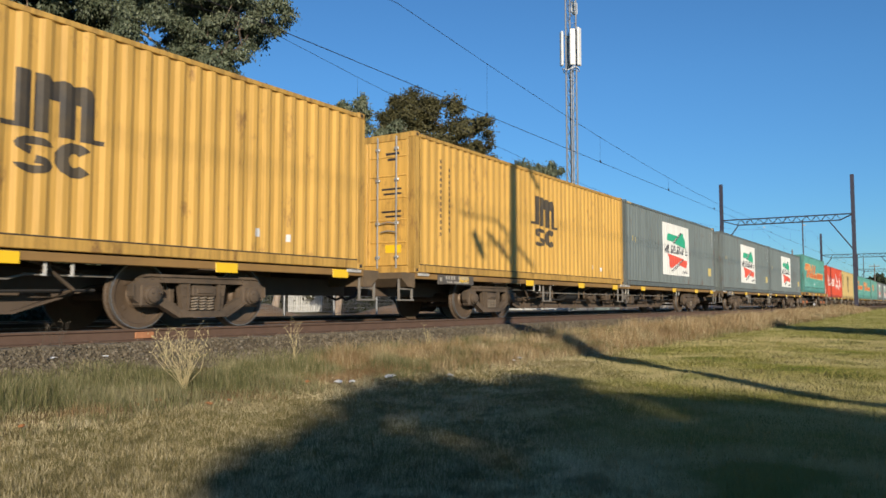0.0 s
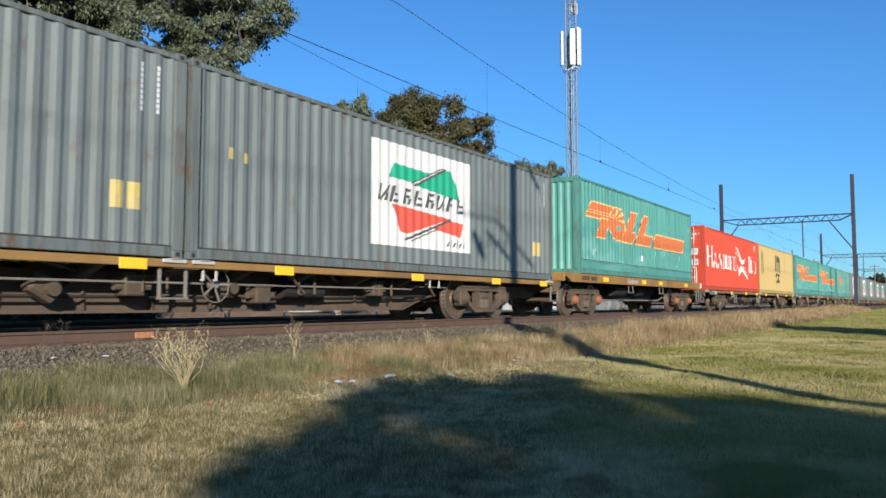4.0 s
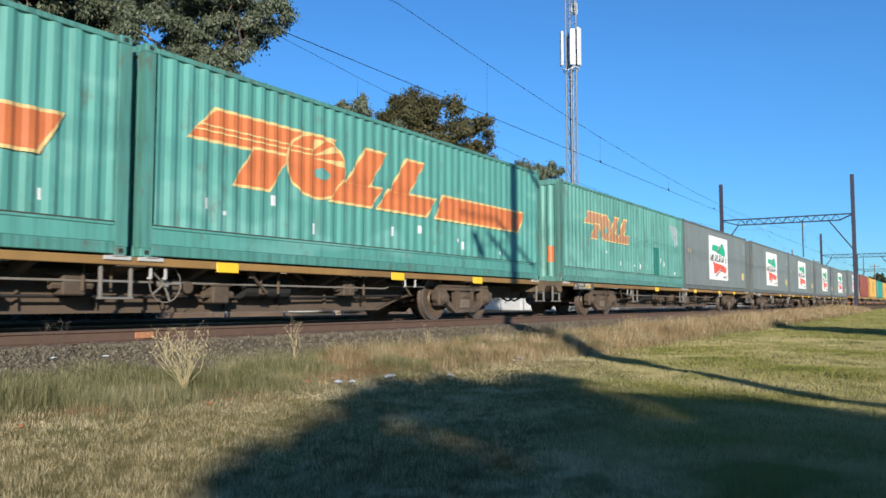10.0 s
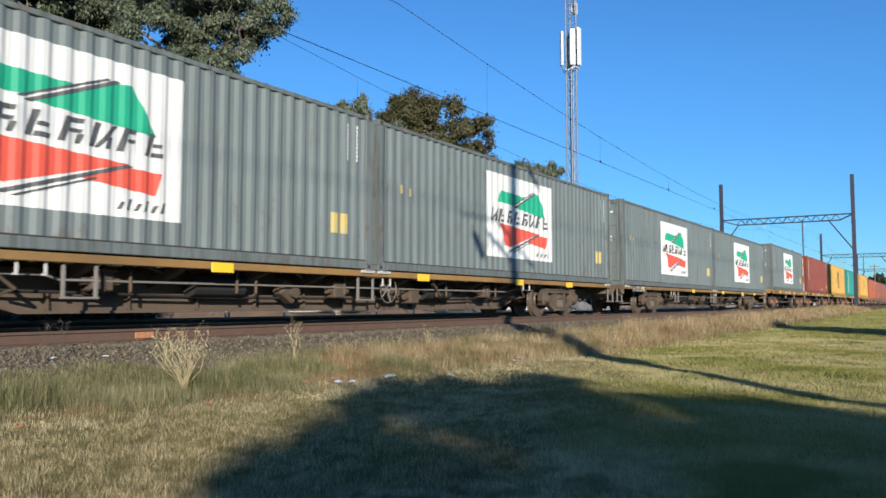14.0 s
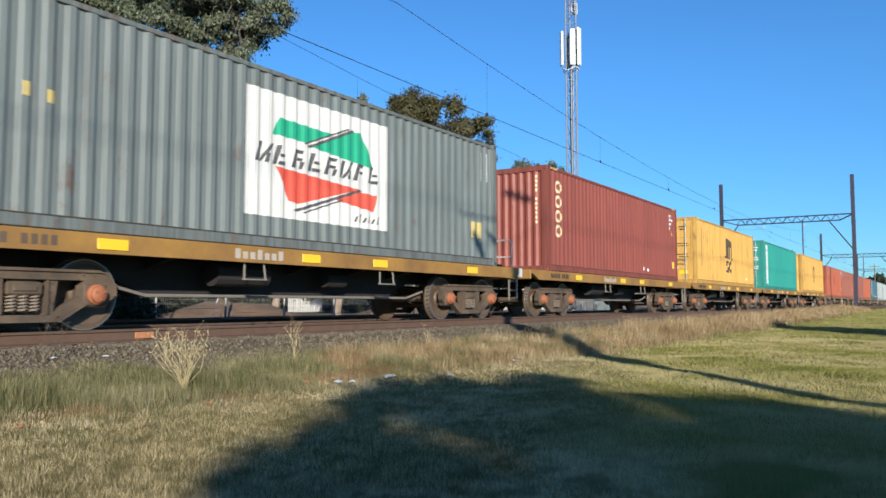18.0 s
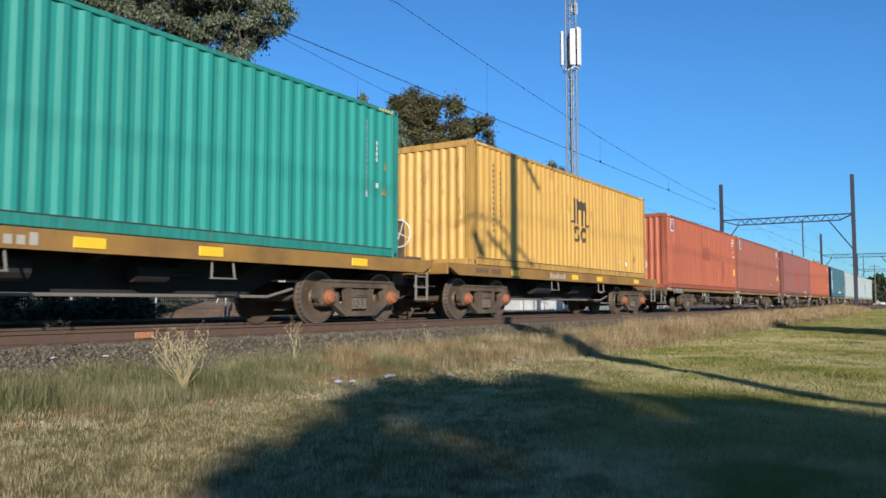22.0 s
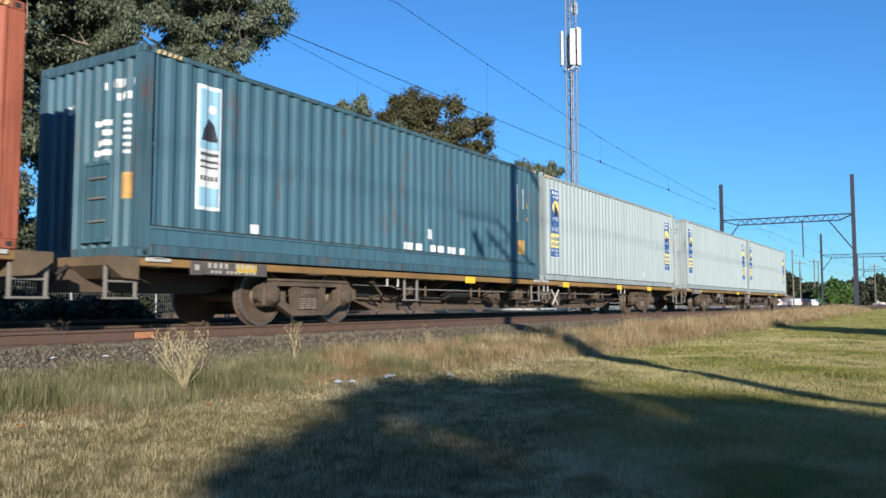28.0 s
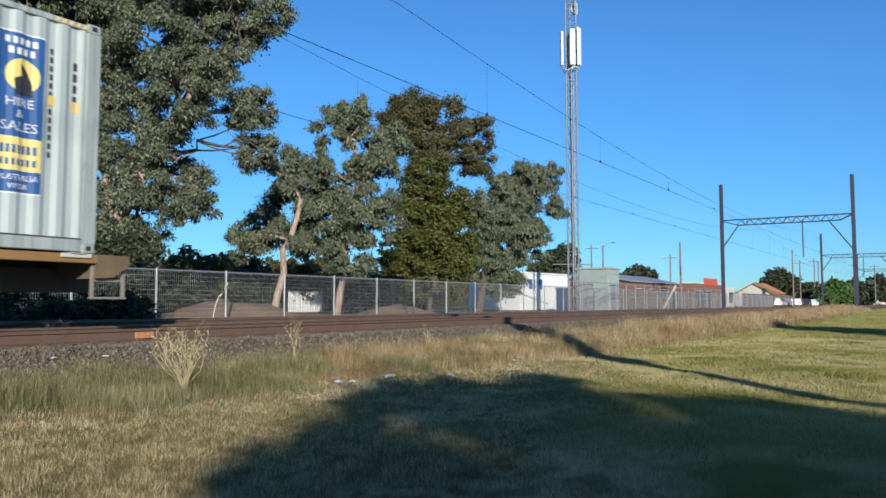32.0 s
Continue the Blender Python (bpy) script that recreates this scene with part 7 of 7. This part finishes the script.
building("low brown brick building with tin roof", "building", 84, 19, 16, 9, 3.0, BRICK, TIN, -3, 0.9, ((2, 1.0, 1.6, 1.2), (6, 1.0, 1.6, 1.2), (10, 1.0, 1.6, 1.2)))
building("shop with a red painted fascia", "shop", 116, 20.5, 14, 8, 3.5, BRICK, WHITE_WALL, -3, 0, ((1, 0.6, 3, 1.8), (5, 0.6, 3, 1.8)), (4.5, 11.5, 3.3, 4.4, RED_SHEET), "shop")
building("white flat-roofed shop by the road", "shop", 133, 19.6, 4, 8, 3.0, CREAM, WHITE_WALL, -3, 0, ((1, 0.6, 2.4, 1.8),), None, "shop")
building("cream house with an orange tile roof", "house", 158, 17.0, 7, 7, 2.4, CREAM, TERRACOTTA, -8, 2.0, ((1.2, 0.8, 1.4, 1.1), (4.4, 0.8, 1.4, 1.1)), None, "house")
building("house with a brown tile roof behind the trees", "house", 26.5, 39.5, 9, 8, 2.3, BRICK, plain("brown_tile_roof", (0.22, 0.16, 0.12), 0.85, 0, 0.2, 2.0), 0, 2.2, ((2, 0.9, 1.6, 1.2), (5.5, 0.9, 1.8, 1.2)), None, "house")

# timber paling fence along the yards
PALE = plain("weathered_paling", (0.15, 0.11, 0.085), 0.9, 0, 0.25, 3.0, (0.12, 0.1, 0.09), 0.4)
pal = tagged(new("paling_fence"), "weathered grey timber paling fence", "fence")
pal.location = (66, 15.2, -0.2)
PALING = Geo().box(0.01, 0.27, -0.012, 0.012, 0, 1.85, 0.006).mesh("paling", PALE)
for k in range(150):
    part("paling", PALING, PALE, pal, "", pose(0.3 * k, 0, random.uniform(-0.02, 0.04), 0, random.uniform(-0.5, 0.5), 0))
part("rail", Geo().box(0, 45, 0.02, 0.07, 0.4, 0.5, 0.01), PALE, pal)
part("rail", Geo().box(0, 45, 0.02, 0.07, 1.3, 1.4, 0.01), PALE, pal)
pal2 = copy_thing(pal, pose(112, 13.0, -0.1))
near_rail = tagged(new("tube_fence"), "low galvanised tube fence in front of the yard", "fence")
near_rail.location = (48, 10.6, -0.25)
TP = Geo().cyl("z", (0, 0, 0), 0.03, 0, 2.1, 7).mesh("post", GALV)
for k in range(26):
    part("post", TP, GALV, near_rail, "", pose(2.2 * k, 0, 0))
part("rail", Geo().cyl("x", (0, 0, 2.08), 0.025, 0, 55, 7), GALV, near_rail)
part("rail", Geo().cyl("x", (0, 0, 1.1), 0.02, 0, 55, 7), GALV, near_rail)
prop = tagged(new("leaning_board"), "pale timber board leaning against the fence", "board")
prop.matrix_basis = pose(67.5, 10.35, -0.2, 0, 62, 0)
part("board", Geo().box(-0.12, 0.12, -0.03, 0.03, 0, 4.6, 0.01), CREAM, prop)

# ---- poles and lamps along the line ----
POLE_WOOD = bark_material("grey_pole_timber", (0.22, 0.19, 0.16), (0.11, 0.09, 0.075))


def pole(label, x, y, h, r, arm=0.0, lamp=0.0):
    p = tagged(new("utility_pole"), label, "pole", "poles along the line")
    p.location = gz(x, y)
    part("pole_shaft", Geo().lathe([(-0.2, r), (h * 0.5, r * 0.88), (h, r * 0.72), (h, 0.001)], "z", (0, 0, 0), 10), POLE_WOOD, p)
    if arm:
        part("cross_arm", Geo().box(-0.06, 0.06, -arm, arm, h - 0.6, h - 0.48, 0.01), POLE_WOOD, p)
        for q in (-0.9, -0.45, 0.45, 0.9):
            part("insulator", Geo().cyl("z", (0, q * arm, h - 0.48), 0.05, 0, 0.16, 6), WHITE, p)
    if lamp:
        part("lamp_arm", Geo().tube([(0, 0, h - 0.3), (0, -lamp * 0.6, h + 0.25), (0, -lamp, h + 0.3)], 0.035), GALV, p)
        part("lamp_head", Geo().box(-0.12, 0.12, -lamp - 0.55, -lamp + 0.05, h + 0.24, h + 0.38, 0.04), GALV, p)
    return p


for x, y, h, a, l in ((90.5, 15.2, 7.6, 0.0, 0.0), (141, 10.8, 9.6, 0, 0), (164.5, 10.5, 9.2, 1.0, 0), (176, 11.2, 9.2, 0, 0), (153, 11.4, 8.4, 1.0, 0), (120, 25, 8, 1.1, 0), (108, 33, 9, 1.1, 0), (97, 27, 8, 0, 1.2), (190, 2, 9, 1.0, 0), (205, -1, 9, 1, 0), (182, -2.5, 8, 0, 1.2), (60, 21.5, 7.5, 0, 0.0)):
    pole("grey pole beside the railway", x, y, h, 0.13, a, l)

# the near power pole, whose shade falls over the verge and the train
PX, PY, SHIFT = 17.3 - 0.727 * 18, -1.22 - 0.687 * 18, 18 * math.tan(SUN_EL)
near_pole = pole("tall timber power pole on the lawn", PX, PY, 11.0, 0.17, 0.0)
pb = near_pole.location.z
# out-of-view sleeve, added only to thicken the pole's shadow on the verge
part("cable_guard", Geo().cyl("z", (0, 0, 0), 0.33, 3.3, 5.6, 12), GALV, near_pole, "unseen wide sleeve added to broaden the pole's shadow")
for nm, (ax, az), (bx, bz), r in (("stay_bar", (16.45, 2.33), (18.4, 1.3), 0.05), ("brace", (15.95, 2.02), (17.25, 1.36), 0.06), ("fitting", (15.35, 1.95), (15.75, 1.45), 0.10), ("arm", (14.7, 2.36), (16.5, 2.34), 0.03), ("top_brace", (17.9, 4.05), (18.75, 3.4), 0.07), ("link", (15.5, 1.7), (17.3, 1.9), 0.02)):
    part(nm, Geo().tube([(ax - 17.3, 0, az + SHIFT - pb), (bx - 17.3, 0, bz + SHIFT - pb)], r), STEEL_DARK, near_pole)

# cables strung along the line from the pole; their soft shade runs along the train
for dy, dz, r in ((0.16, 7.72, 0.008), (-0.16, 8.02, 0.010)):
    part("cable", Geo().tube([(-80.0, dy, dz + 0.9 - pb), (-40.0, dy, dz - 0.1 - pb), (0.0, dy, dz - pb), (45.0, dy, dz - 0.1 - pb), (95.0, dy, dz + 0.9 - pb)], r, None, 6), WIRE, near_pole, "black insulated cable")
    part("cable_clamp", Geo().box(-0.05, 0.05, min(0.0, dy), max(0.0, dy), dz - 0.06 - pb, dz + 0.06 - pb, 0.01), STEEL_DARK, near_pole)

# ---- parked cars ----


def car(label, x, y, turn, paint_mat):
    c = tagged(new("car"), label, "car", "cars parked by the line")
    c.matrix_basis = pose(x, y, ground_z(x, y) + 0.02, 0, 0, turn)
    body = [(-2.15, 0.3), (-2.2, 0.62), (-2.05, 0.86), (-1.2, 0.94), (-0.55, 1.40), (0.95, 1.44), (1.65, 0.98), (2.15, 0.9), (2.2, 0.55), (2.15, 0.3)]
    part("body", Geo().prism(body, "y", -0.86, 0.86), paint_mat, c)
    part("window", Geo().prism([(-1.05, 0.97), (-0.5, 1.34), (0.9, 1.38), (1.4, 1.0)], "y", -0.868, 0.868), GLASS_DARK, c)
    for sx in (-1.35, 1.35):
        for sy in (-0.8, 0.8):
            w = part("wheel", Geo().cyl("y", (sx, sy, 0.31), 0.31, -0.1, 0.1, 14), BLACK, c)
            part("rim", Geo().cyl("y", (sx, sy * 1.13, 0.31), 0.19, -0.02, 0.02, 10), GALV, w)
    for sx, m in ((-2.19, LOGO_RED), (2.19, WHITE)):
        for sy in (-0.62, 0.62):
            part("headlight" if sx > 0 else "tail_light", Geo().box(sx - 0.03, sx + 0.03, sy - 0.16, sy + 0.16, 0.62, 0.76, 0.01), m, c)
    return c


CAR_WHITE = plain("white_car_paint", (0.75, 0.75, 0.75), 0.2, 0, 0.03, 1.0)
CAR_DARK = plain("dark_car_paint", (0.04, 0.045, 0.05), 0.2, 0, 0.05, 1.0)
CAR_SILVER = plain("silver_car_paint", (0.45, 0.46, 0.47), 0.25, 0.5, 0.03, 1.0)
for i, (x, y, a, m, nm) in enumerate(((138, 13.4, 20, CAR_WHITE, "white"), (144, 12.6, 15, CAR_SILVER, "silver"), (150, 11.9, 12, CAR_WHITE, "white"), (156, 11.0, 10, CAR_DARK, "dark"), (228, 4.6, 70, CAR_WHITE, "white"), (231, 7.5, 75, CAR_SILVER, "silver"), (226, 9.5, 60, CAR_WHITE, "white"), (161, 10.4, 8, CAR_WHITE, "white"))):
    car(nm + " parked car beside the line", x, y, a, m)

# ---- grass, weeds and litter ----


def blade_material(name, stops, green=None):
    m, nt, b = material(name, 0.8)
    b.inputs["Specular IOR Level"].default_value = 0.12
    geo = nt.nodes.new("ShaderNodeNewGeometry")
    c = ramp(nt, geo.outputs["Random Per Island"], stops)
    big = noise_node(nt, 0.45, 4)
    c = mix(nt, ramp(nt, big, [(0.42, grey(0)), (0.62, grey(0.45))]), c, stops[0][1])
    c = mix(nt, ramp(nt, noise_node(nt, 0.8, 5), [(0.5, grey(0)), (0.64, grey(0.45))]), c, stops[-1][1])
    # tufts a hand across, some thin and dark, some bleached
    c = mix(nt, ramp(nt, noise_node(nt, 5.5, 4, None, 0.6), [(0.38, grey(0.75)), (0.52, grey(0))]), c, shade(stops[0][1], 0.9))
    if green:
        # the turf turns from bleached to green across the lawn
        tc = nt.nodes.new("ShaderNodeTexCoord")
        dot = nt.nodes.new("ShaderNodeVectorMath")
        dot.operation = "DOT_PRODUCT"
        dot.inputs[1].default_value = (0.35, -1.0, 0.0)
        nt.links.new(tc.outputs["Object"], dot.inputs[0])
        wob = nt.nodes.new("ShaderNodeMath")
        wob.operation = "MULTIPLY_ADD"
        wob.inputs[1].default_value = 4.0
        nt.links.new(noise_node(nt, 0.6, 5, None, 0.6), wob.inputs[0])
        nt.links.new(dot.outputs["Value"], wob.inputs[2])
        rng = nt.nodes.new("ShaderNodeMapRange")
        rng.inputs[1].default_value, rng.inputs[2].default_value = 11.0, 12.5
        nt.links.new(wob.outputs[0], rng.inputs[0])
        gc = ramp(nt, geo.outputs["Random Per Island"], green)
        gc = mix(nt, ramp(nt, noise_node(nt, 0.5, 5, (1.0, 0.6, 1.0), 0.6), [(0.40, grey(0)), (0.58, grey(0.85))]), gc, (0.43, 0.365, 0.185))
        gc = mix(nt, ramp(nt, noise_node(nt, 0.9, 4, None, 0.6), [(0.55, grey(0)), (0.66, grey(0.6))]), gc, (0.09, 0.125, 0.015))
        c = mix(nt, rng.outputs[0], c, gc)
    nt.links.new(c, b.inputs["Base Color"])
    return m


def blades(name, count, place, mat, seed, lo, hi, width, lean, spread=400.0):
    """Single tapered blades; place gives x, y and a height factor."""
    rng = np.random.default_rng(seed)
    x, y, hf = place(rng, count)
    z = np.array([ground_z(a, b) for a, b in zip(x, y)]) - 0.01
    h = rng.uniform(lo, hi, len(x)) * hf
    az = rng.uniform(0, 6.2832, len(x))
    ln = np.abs(rng.normal(0, lean, len(x))) * h
    tx, ty = np.cos(az) * ln, np.sin(az) * ln
    wa = rng.uniform(0, 6.2832, len(x))
    w = width * rng.uniform(0.6, 1.4, len(x)) * np.maximum(1.0, np.hypot(x, y - EYE_Y) / spread)
    wx, wy = np.cos(wa) * w * 0.5, np.sin(wa) * w * 0.5
    a = np.stack([x - wx, y - wy, z], 1)
    b = np.stack([x + wx, y + wy, z], 1)
    d = np.stack([x + tx, y + ty, z + h * (1 - 0.25 * lean)], 1)
    V = np.stack([a, b, d], 1).reshape(-1, 3)
    me = bpy.data.meshes.new(name)
    me.from_pydata(V.tolist(), [], np.arange(len(V)).reshape(-1, 3).tolist())
    me.materials.append(mat)
    return new(name, me)


def lawn_place(rng, n):
    r = 3.6 + 30 * rng.random(n * 2) ** 1.7
    a = np.radians(rng.uniform(-1, 68, n * 2))
    x, y = r * np.cos(a), -10.154 + r * np.sin(a)
    k = (y < -4.0 + 0.5 * np.sin(x * 0.9) + rng.normal(0, 0.25, n * 2))
    x, y = x[k][:n], y[k][:n]
    return x, y, np.ones(len(x))


def verge_place(rng, n):
    x = 0.5 + 60 * rng.random(n * 2) ** 1.5
    y = rng.normal(-3.3, 0.65, n * 2)
    cl = np.array([noise.noise(Vector((a * 1.1, b * 1.3, 0.0))) for a, b in zip(x, y)])
    k = (y > -4.9) & (y < -2.0) & (cl > -0.25 + 0.35 * (rng.random(n * 2) - 0.5))
    x, y, cl = x[k][:n], y[k][:n], cl[k][:n]
    return x, y, (0.5 + 1.0 * np.clip(cl + 0.2, 0, 0.8) + 0.35 * np.clip((x - 12) / 20, 0, 1)) * np.clip(0.45 + (-2.1 - y) * 0.7, 0.4, 1)


def dry_place(rng, n):
    x = 4 + 75 * rng.random(n * 2) ** 1.5
    y = rng.normal(-3.6, 0.5, n * 2)
    cl = np.array([noise.noise(Vector((a * 0.8 + 40, b * 1.1, 5.0))) for a, b in zip(x, y)])
    k = (y > -4.8) & (y < -2.4) & (cl + 1.8 * np.clip((x - 9.5) / 9, -1.5, 0.22) > 0.0)
    x, y, cl = x[k][:n], y[k][:n], cl[k][:n]
    tuft = np.array([noise.noise(Vector((a * 2.2, b * 2.6, 9.0))) for a, b in zip(x, y)])
    return x, y, (0.6 + 0.9 * np.clip(cl, 0, 0.6) + 0.5 * np.clip((x - 12) / 15, 0, 1)) * (0.6 + 1.1 * np.clip(tuft + 0.3, 0, 0.9))


LAWN_BLADE = blade_material("mown_grass_blades", [(0.0, (0.10, 0.086, 0.036)), (0.4, (0.26, 0.212, 0.098)), (0.75, (0.48, 0.395, 0.22)), (1.0, (0.80, 0.68, 0.45))], [(0.0, (0.075, 0.095, 0.014)), (0.5, (0.18, 0.182, 0.042)), (0.85, (0.32, 0.275, 0.09)), (1.0, (0.48, 0.40, 0.18))])
VERGE_BLADE = blade_material("verge_grass_blades", [(0.0, (0.08, 0.09, 0.034)), (0.5, (0.155, 0.15, 0.068)), (0.8, (0.26, 0.22, 0.11)), (1.0, (0.44, 0.38, 0.23))])
DRY_BLADE = blade_material("dry_grass_blades", [(0.0, (0.19, 0.115, 0.055)), (0.5, (0.35, 0.25, 0.125)), (1.0, (0.62, 0.51, 0.32))])
tagged(blades("lawn_grass", 560000, lawn_place, LAWN_BLADE, 1, 0.02, 0.065, 0.0046, 0.5, 7.0), "short patchy mown grass, green and straw-coloured", "grass", "", "stuff")


def far_lawn_place(rng, n):
    r = 24 + 110 * rng.random(n * 2) ** 1.6
    a = np.radians(rng.uniform(0, 14, n * 2))
    x, y = r * np.cos(a), -10.154 + r * np.sin(a)
    k = y < -4.0 + 0.4 * np.sin(x * 0.5)
    return x[k][:n], y[k][:n], 1.0 + x[k][:n] / 60


FAR_BLADE = blade_material("far_lawn_blades", [(0.0, (0.14, 0.155, 0.035)), (0.5, (0.25, 0.24, 0.075)), (0.85, (0.38, 0.32, 0.13)), (1.0, (0.52, 0.44, 0.23))])
tagged(blades("far_lawn_grass", 90000, far_lawn_place, FAR_BLADE, 6, 0.03, 0.06, 0.028, 0.6), "mown yellow-green grass further along the line", "grass", "", "stuff")
tagged(blades("verge_grass", 220000, verge_place, VERGE_BLADE, 2, 0.05, 0.28, 0.0052, 0.4, 14.0), "rough green grass along the ballast", "grass", "", "stuff")
tagged(blades("dry_grass", 190000, dry_place, DRY_BLADE, 3, 0.08, 0.38, 0.0062, 0.36, 14.0), "dry straw-coloured grass on the verge", "grass", "", "stuff")


def russet_place(rng, n):
    x = 0.8 + 55 * rng.random(n * 2) ** 1.3
    y = rng.normal(-4.2, 0.24, n * 2) + 0.12 * np.sin(x * 1.7)
    cl = np.array([noise.noise(Vector((a * 0.9 + 11, b * 1.4, 2.0))) for a, b in zip(x, y)])
    k = cl > -0.1 + 0.3 * np.clip((11 - x) / 5, 0, 1)
    return x[k][:n], y[k][:n], 0.7 + np.clip(cl[k][:n], 0, 0.6) + 0.8 * np.clip((x[k][:n] - 9) / 10, 0, 1)


RUSSET_BLADE = blade_material("withered_russet_blades", [(0.0, (0.14, 0.08, 0.04)), (0.5, (0.25, 0.155, 0.08)), (1.0, (0.40, 0.28, 0.15))])
tagged(blades("withered_grass", 40000, russet_place, RUSSET_BLADE, 4, 0.04, 0.16, 0.0045, 0.5, 14.0), "withered russet-brown grass along the lawn's edge", "grass", "", "stuff")
STALK_DARK = plain("dark_seed_stalk", (0.09, 0.07, 0.05), 0.9, 0, 0.2, 9.0)
STALK = plain("dry_stalk", (0.50, 0.41, 0.22), 0.85, 0, 0.2, 9.0)


def weed(x, y, h, n, spread, seed, label):
    mat, fat = (STALK_DARK, 0.6) if "dark" in label else (STALK, 0.45)
    w = tagged(new("dry_weed"), label, "weed", "dry weeds")
    w.location = gz(x, y)
    rr = random.Random(seed)
    for k in range(n):
        a = rr.uniform(0, 6.28)
        s = spread * rr.uniform(0.3, 1.0)
        top = Vector((math.cos(a) * s, math.sin(a) * s, h * rr.uniform(0.6, 1.0)))
        line = limb_line((rr.uniform(-0.03, 0.03), rr.uniform(-0.03, 0.03), 0), top, seed + k, 0.12, 4)
        g = Geo().tube(line, 0.006 * fat, 0.003 * fat, 4)
        for j in range(3):
            p = line[rr.choice((2, 3, 4))]
            g.tube([p, p + Vector((rr.uniform(-0.09, 0.09), rr.uniform(-0.09, 0.09), rr.uniform(0.02, 0.12)))], 0.004 * fat, 0.002 * fat, 4)
        for j in range(2):
            e = top + Vector((rr.uniform(-0.04, 0.04), rr.uniform(-0.04, 0.04), rr.uniform(-0.02, 0.03)))
            g.box(e.x - 0.005, e.x + 0.005, e.y - 0.005, e.y + 0.005, e.z - 0.007, e.z + 0.008, 0.003)
        part("stalk", g, mat, w)
    return w


WEED_SPOTS = ((5.3, -3.7), (7.8, -2.84), (4.87, -2.0), (5.02, -2.0), (11.2, -2.7))
WEEDS = (("bushy clump of dry bleached weed stalks", 0.60, 38, 0.38), ("thin dry branching weed", 0.55, 7, 0.14), ("thin dark seed-head weed", 0.48, 3, 0.06), ("thin dark seed-head weed", 0.45, 3, 0.06), ("thin dry branching weed", 0.40, 5, 0.12))
for i, ((label, h, n, spread), (x, y)) in enumerate(zip(WEEDS, WEED_SPOTS)):
    weed(x, y, h, n, spread, 3 + 2 * i, label)
PAPER = plain("crumpled_white_litter", (0.75, 0.74, 0.72), 0.7, 0, 0.08, 9.0)
LEAF_LITTER = plain("fallen_orange_leaf", (0.42, 0.17, 0.06), 0.8, 0, 0.3, 9.0)


def scrap(x, y, s, mat, seed, label, name, cat):
    rr = random.Random(seed)
    g = Geo()
    n = 9
    rim = [(s * rr.uniform(0.6, 1.1) * math.cos(6.2832 * k / n), s * rr.uniform(0.35, 0.7) * math.sin(6.2832 * k / n), s * rr.uniform(0.0, 0.35)) for k in range(n)]
    top = (0, 0, s * 0.45)
    low = (0, 0, 0.0)
    for k in range(n):
        g.poly([rim[k], rim[(k + 1) % n], top])
        g.poly([rim[(k + 1) % n], rim[k], low])
    ob = part(name, g, mat, None, "", Matrix.Translation(Vector(gz(x, y)) + Vector((0, 0, 0.02))) @ Matrix.Rotation(rr.uniform(0, 6.28), 4, "Z"))
    tagged(ob, label, cat)


for i, (x, y, s) in enumerate(((6.87, -4.38, 0.09), (7.02, -4.45, 0.06), (7.7, -4.46, 0.09), (7.85, -4.4, 0.07), (8.9, -3.3, 0.06), (12.0, -3.7, 0.07), (11.3, -4.4, 0.07), (8.5, -3.7, 0.05), (10.9, -4.5, 0.06), (8.4, -4.9, 0.06), (5.0, -1.9, 0.05), (5.6, -1.95, 0.05))):
    scrap(x, y, s, PAPER, i, "crumpled white paper litter on the grass", "paper_litter", "litter")
for i, (x, y, s) in enumerate(((4.77, -4.66, 0.09), (5.09, -4.57, 0.06), (4.64, -4.15, 0.10), (4.4, -4.2, 0.08), (6.59, -4.16, 0.10), (8.89, -4.1, 0.08), (3.2, -4.5, 0.08))):
    scrap(x, y, s * 0.6, LEAF_LITTER, 50 + i, "curled orange-brown fallen leaf", "fallen_leaf", "leaf")
# ---- the run: how far the train has come, second by second ----
GONE = [0.0, 11.11, 22.12, 33.09, 44.05, 55.05, 66.12, 77.26, 88.5, 99.84, 111.28, 122.83, 134.47, 146.22, 158.05, 169.98, 181.98, 194.07,
        206.23, 218.46, 230.76, 243.12, 255.55, 268.04, 280.6, 293.22, 305.89, 318.62, 331.4, 344.22, 357.05, 369.89, 382.71]


def gone(t):
    k = min(31, int(t))
    f = t - k
    a, b = GONE[max(0, k - 1)] if k else -GONE[1], GONE[min(32, k + 2)]
    p, q = GONE[k], GONE[k + 1]
    m0, m1 = (q - a) / 2, (b - p) / 2 if k < 31 else q - p
    return (2 * f ** 3 - 3 * f ** 2 + 1) * p + (f ** 3 - 2 * f ** 2 + f) * m0 + (3 * f ** 2 - 2 * f ** 3) * q + (f ** 3 - f ** 2) * m1


def motions():
    for i, c in enumerate(BOXES):
        z = HIGH if i in FLATS else LOW
        walk(c, [(t, pose(FRONT[i] - GONE[t], 0, z)) for t in range(33)])
    for w, x0 in WAGONS:
        walk(w, [(t, pose(x0 - GONE[t], 0, 0)) for t in range(33)])
    turned = {}
    steps = [k / FPS for k in range(32 * FPS + 1)]
    for w, ax in WHEELSETS:
        if ax not in turned:
            walk(w, [(t, pose(ax, 0, 0.46) @ Matrix.Rotation(-gone(t) / 0.46, 4, "Y")) for t in steps])
            turned[ax] = w.animation_data
        else:
            w.rotation_mode = "QUATERNION"
            w.animation_data_create().action = turned[ax].action
            w.animation_data.action_slot = turned[ax].action_slot


motions()
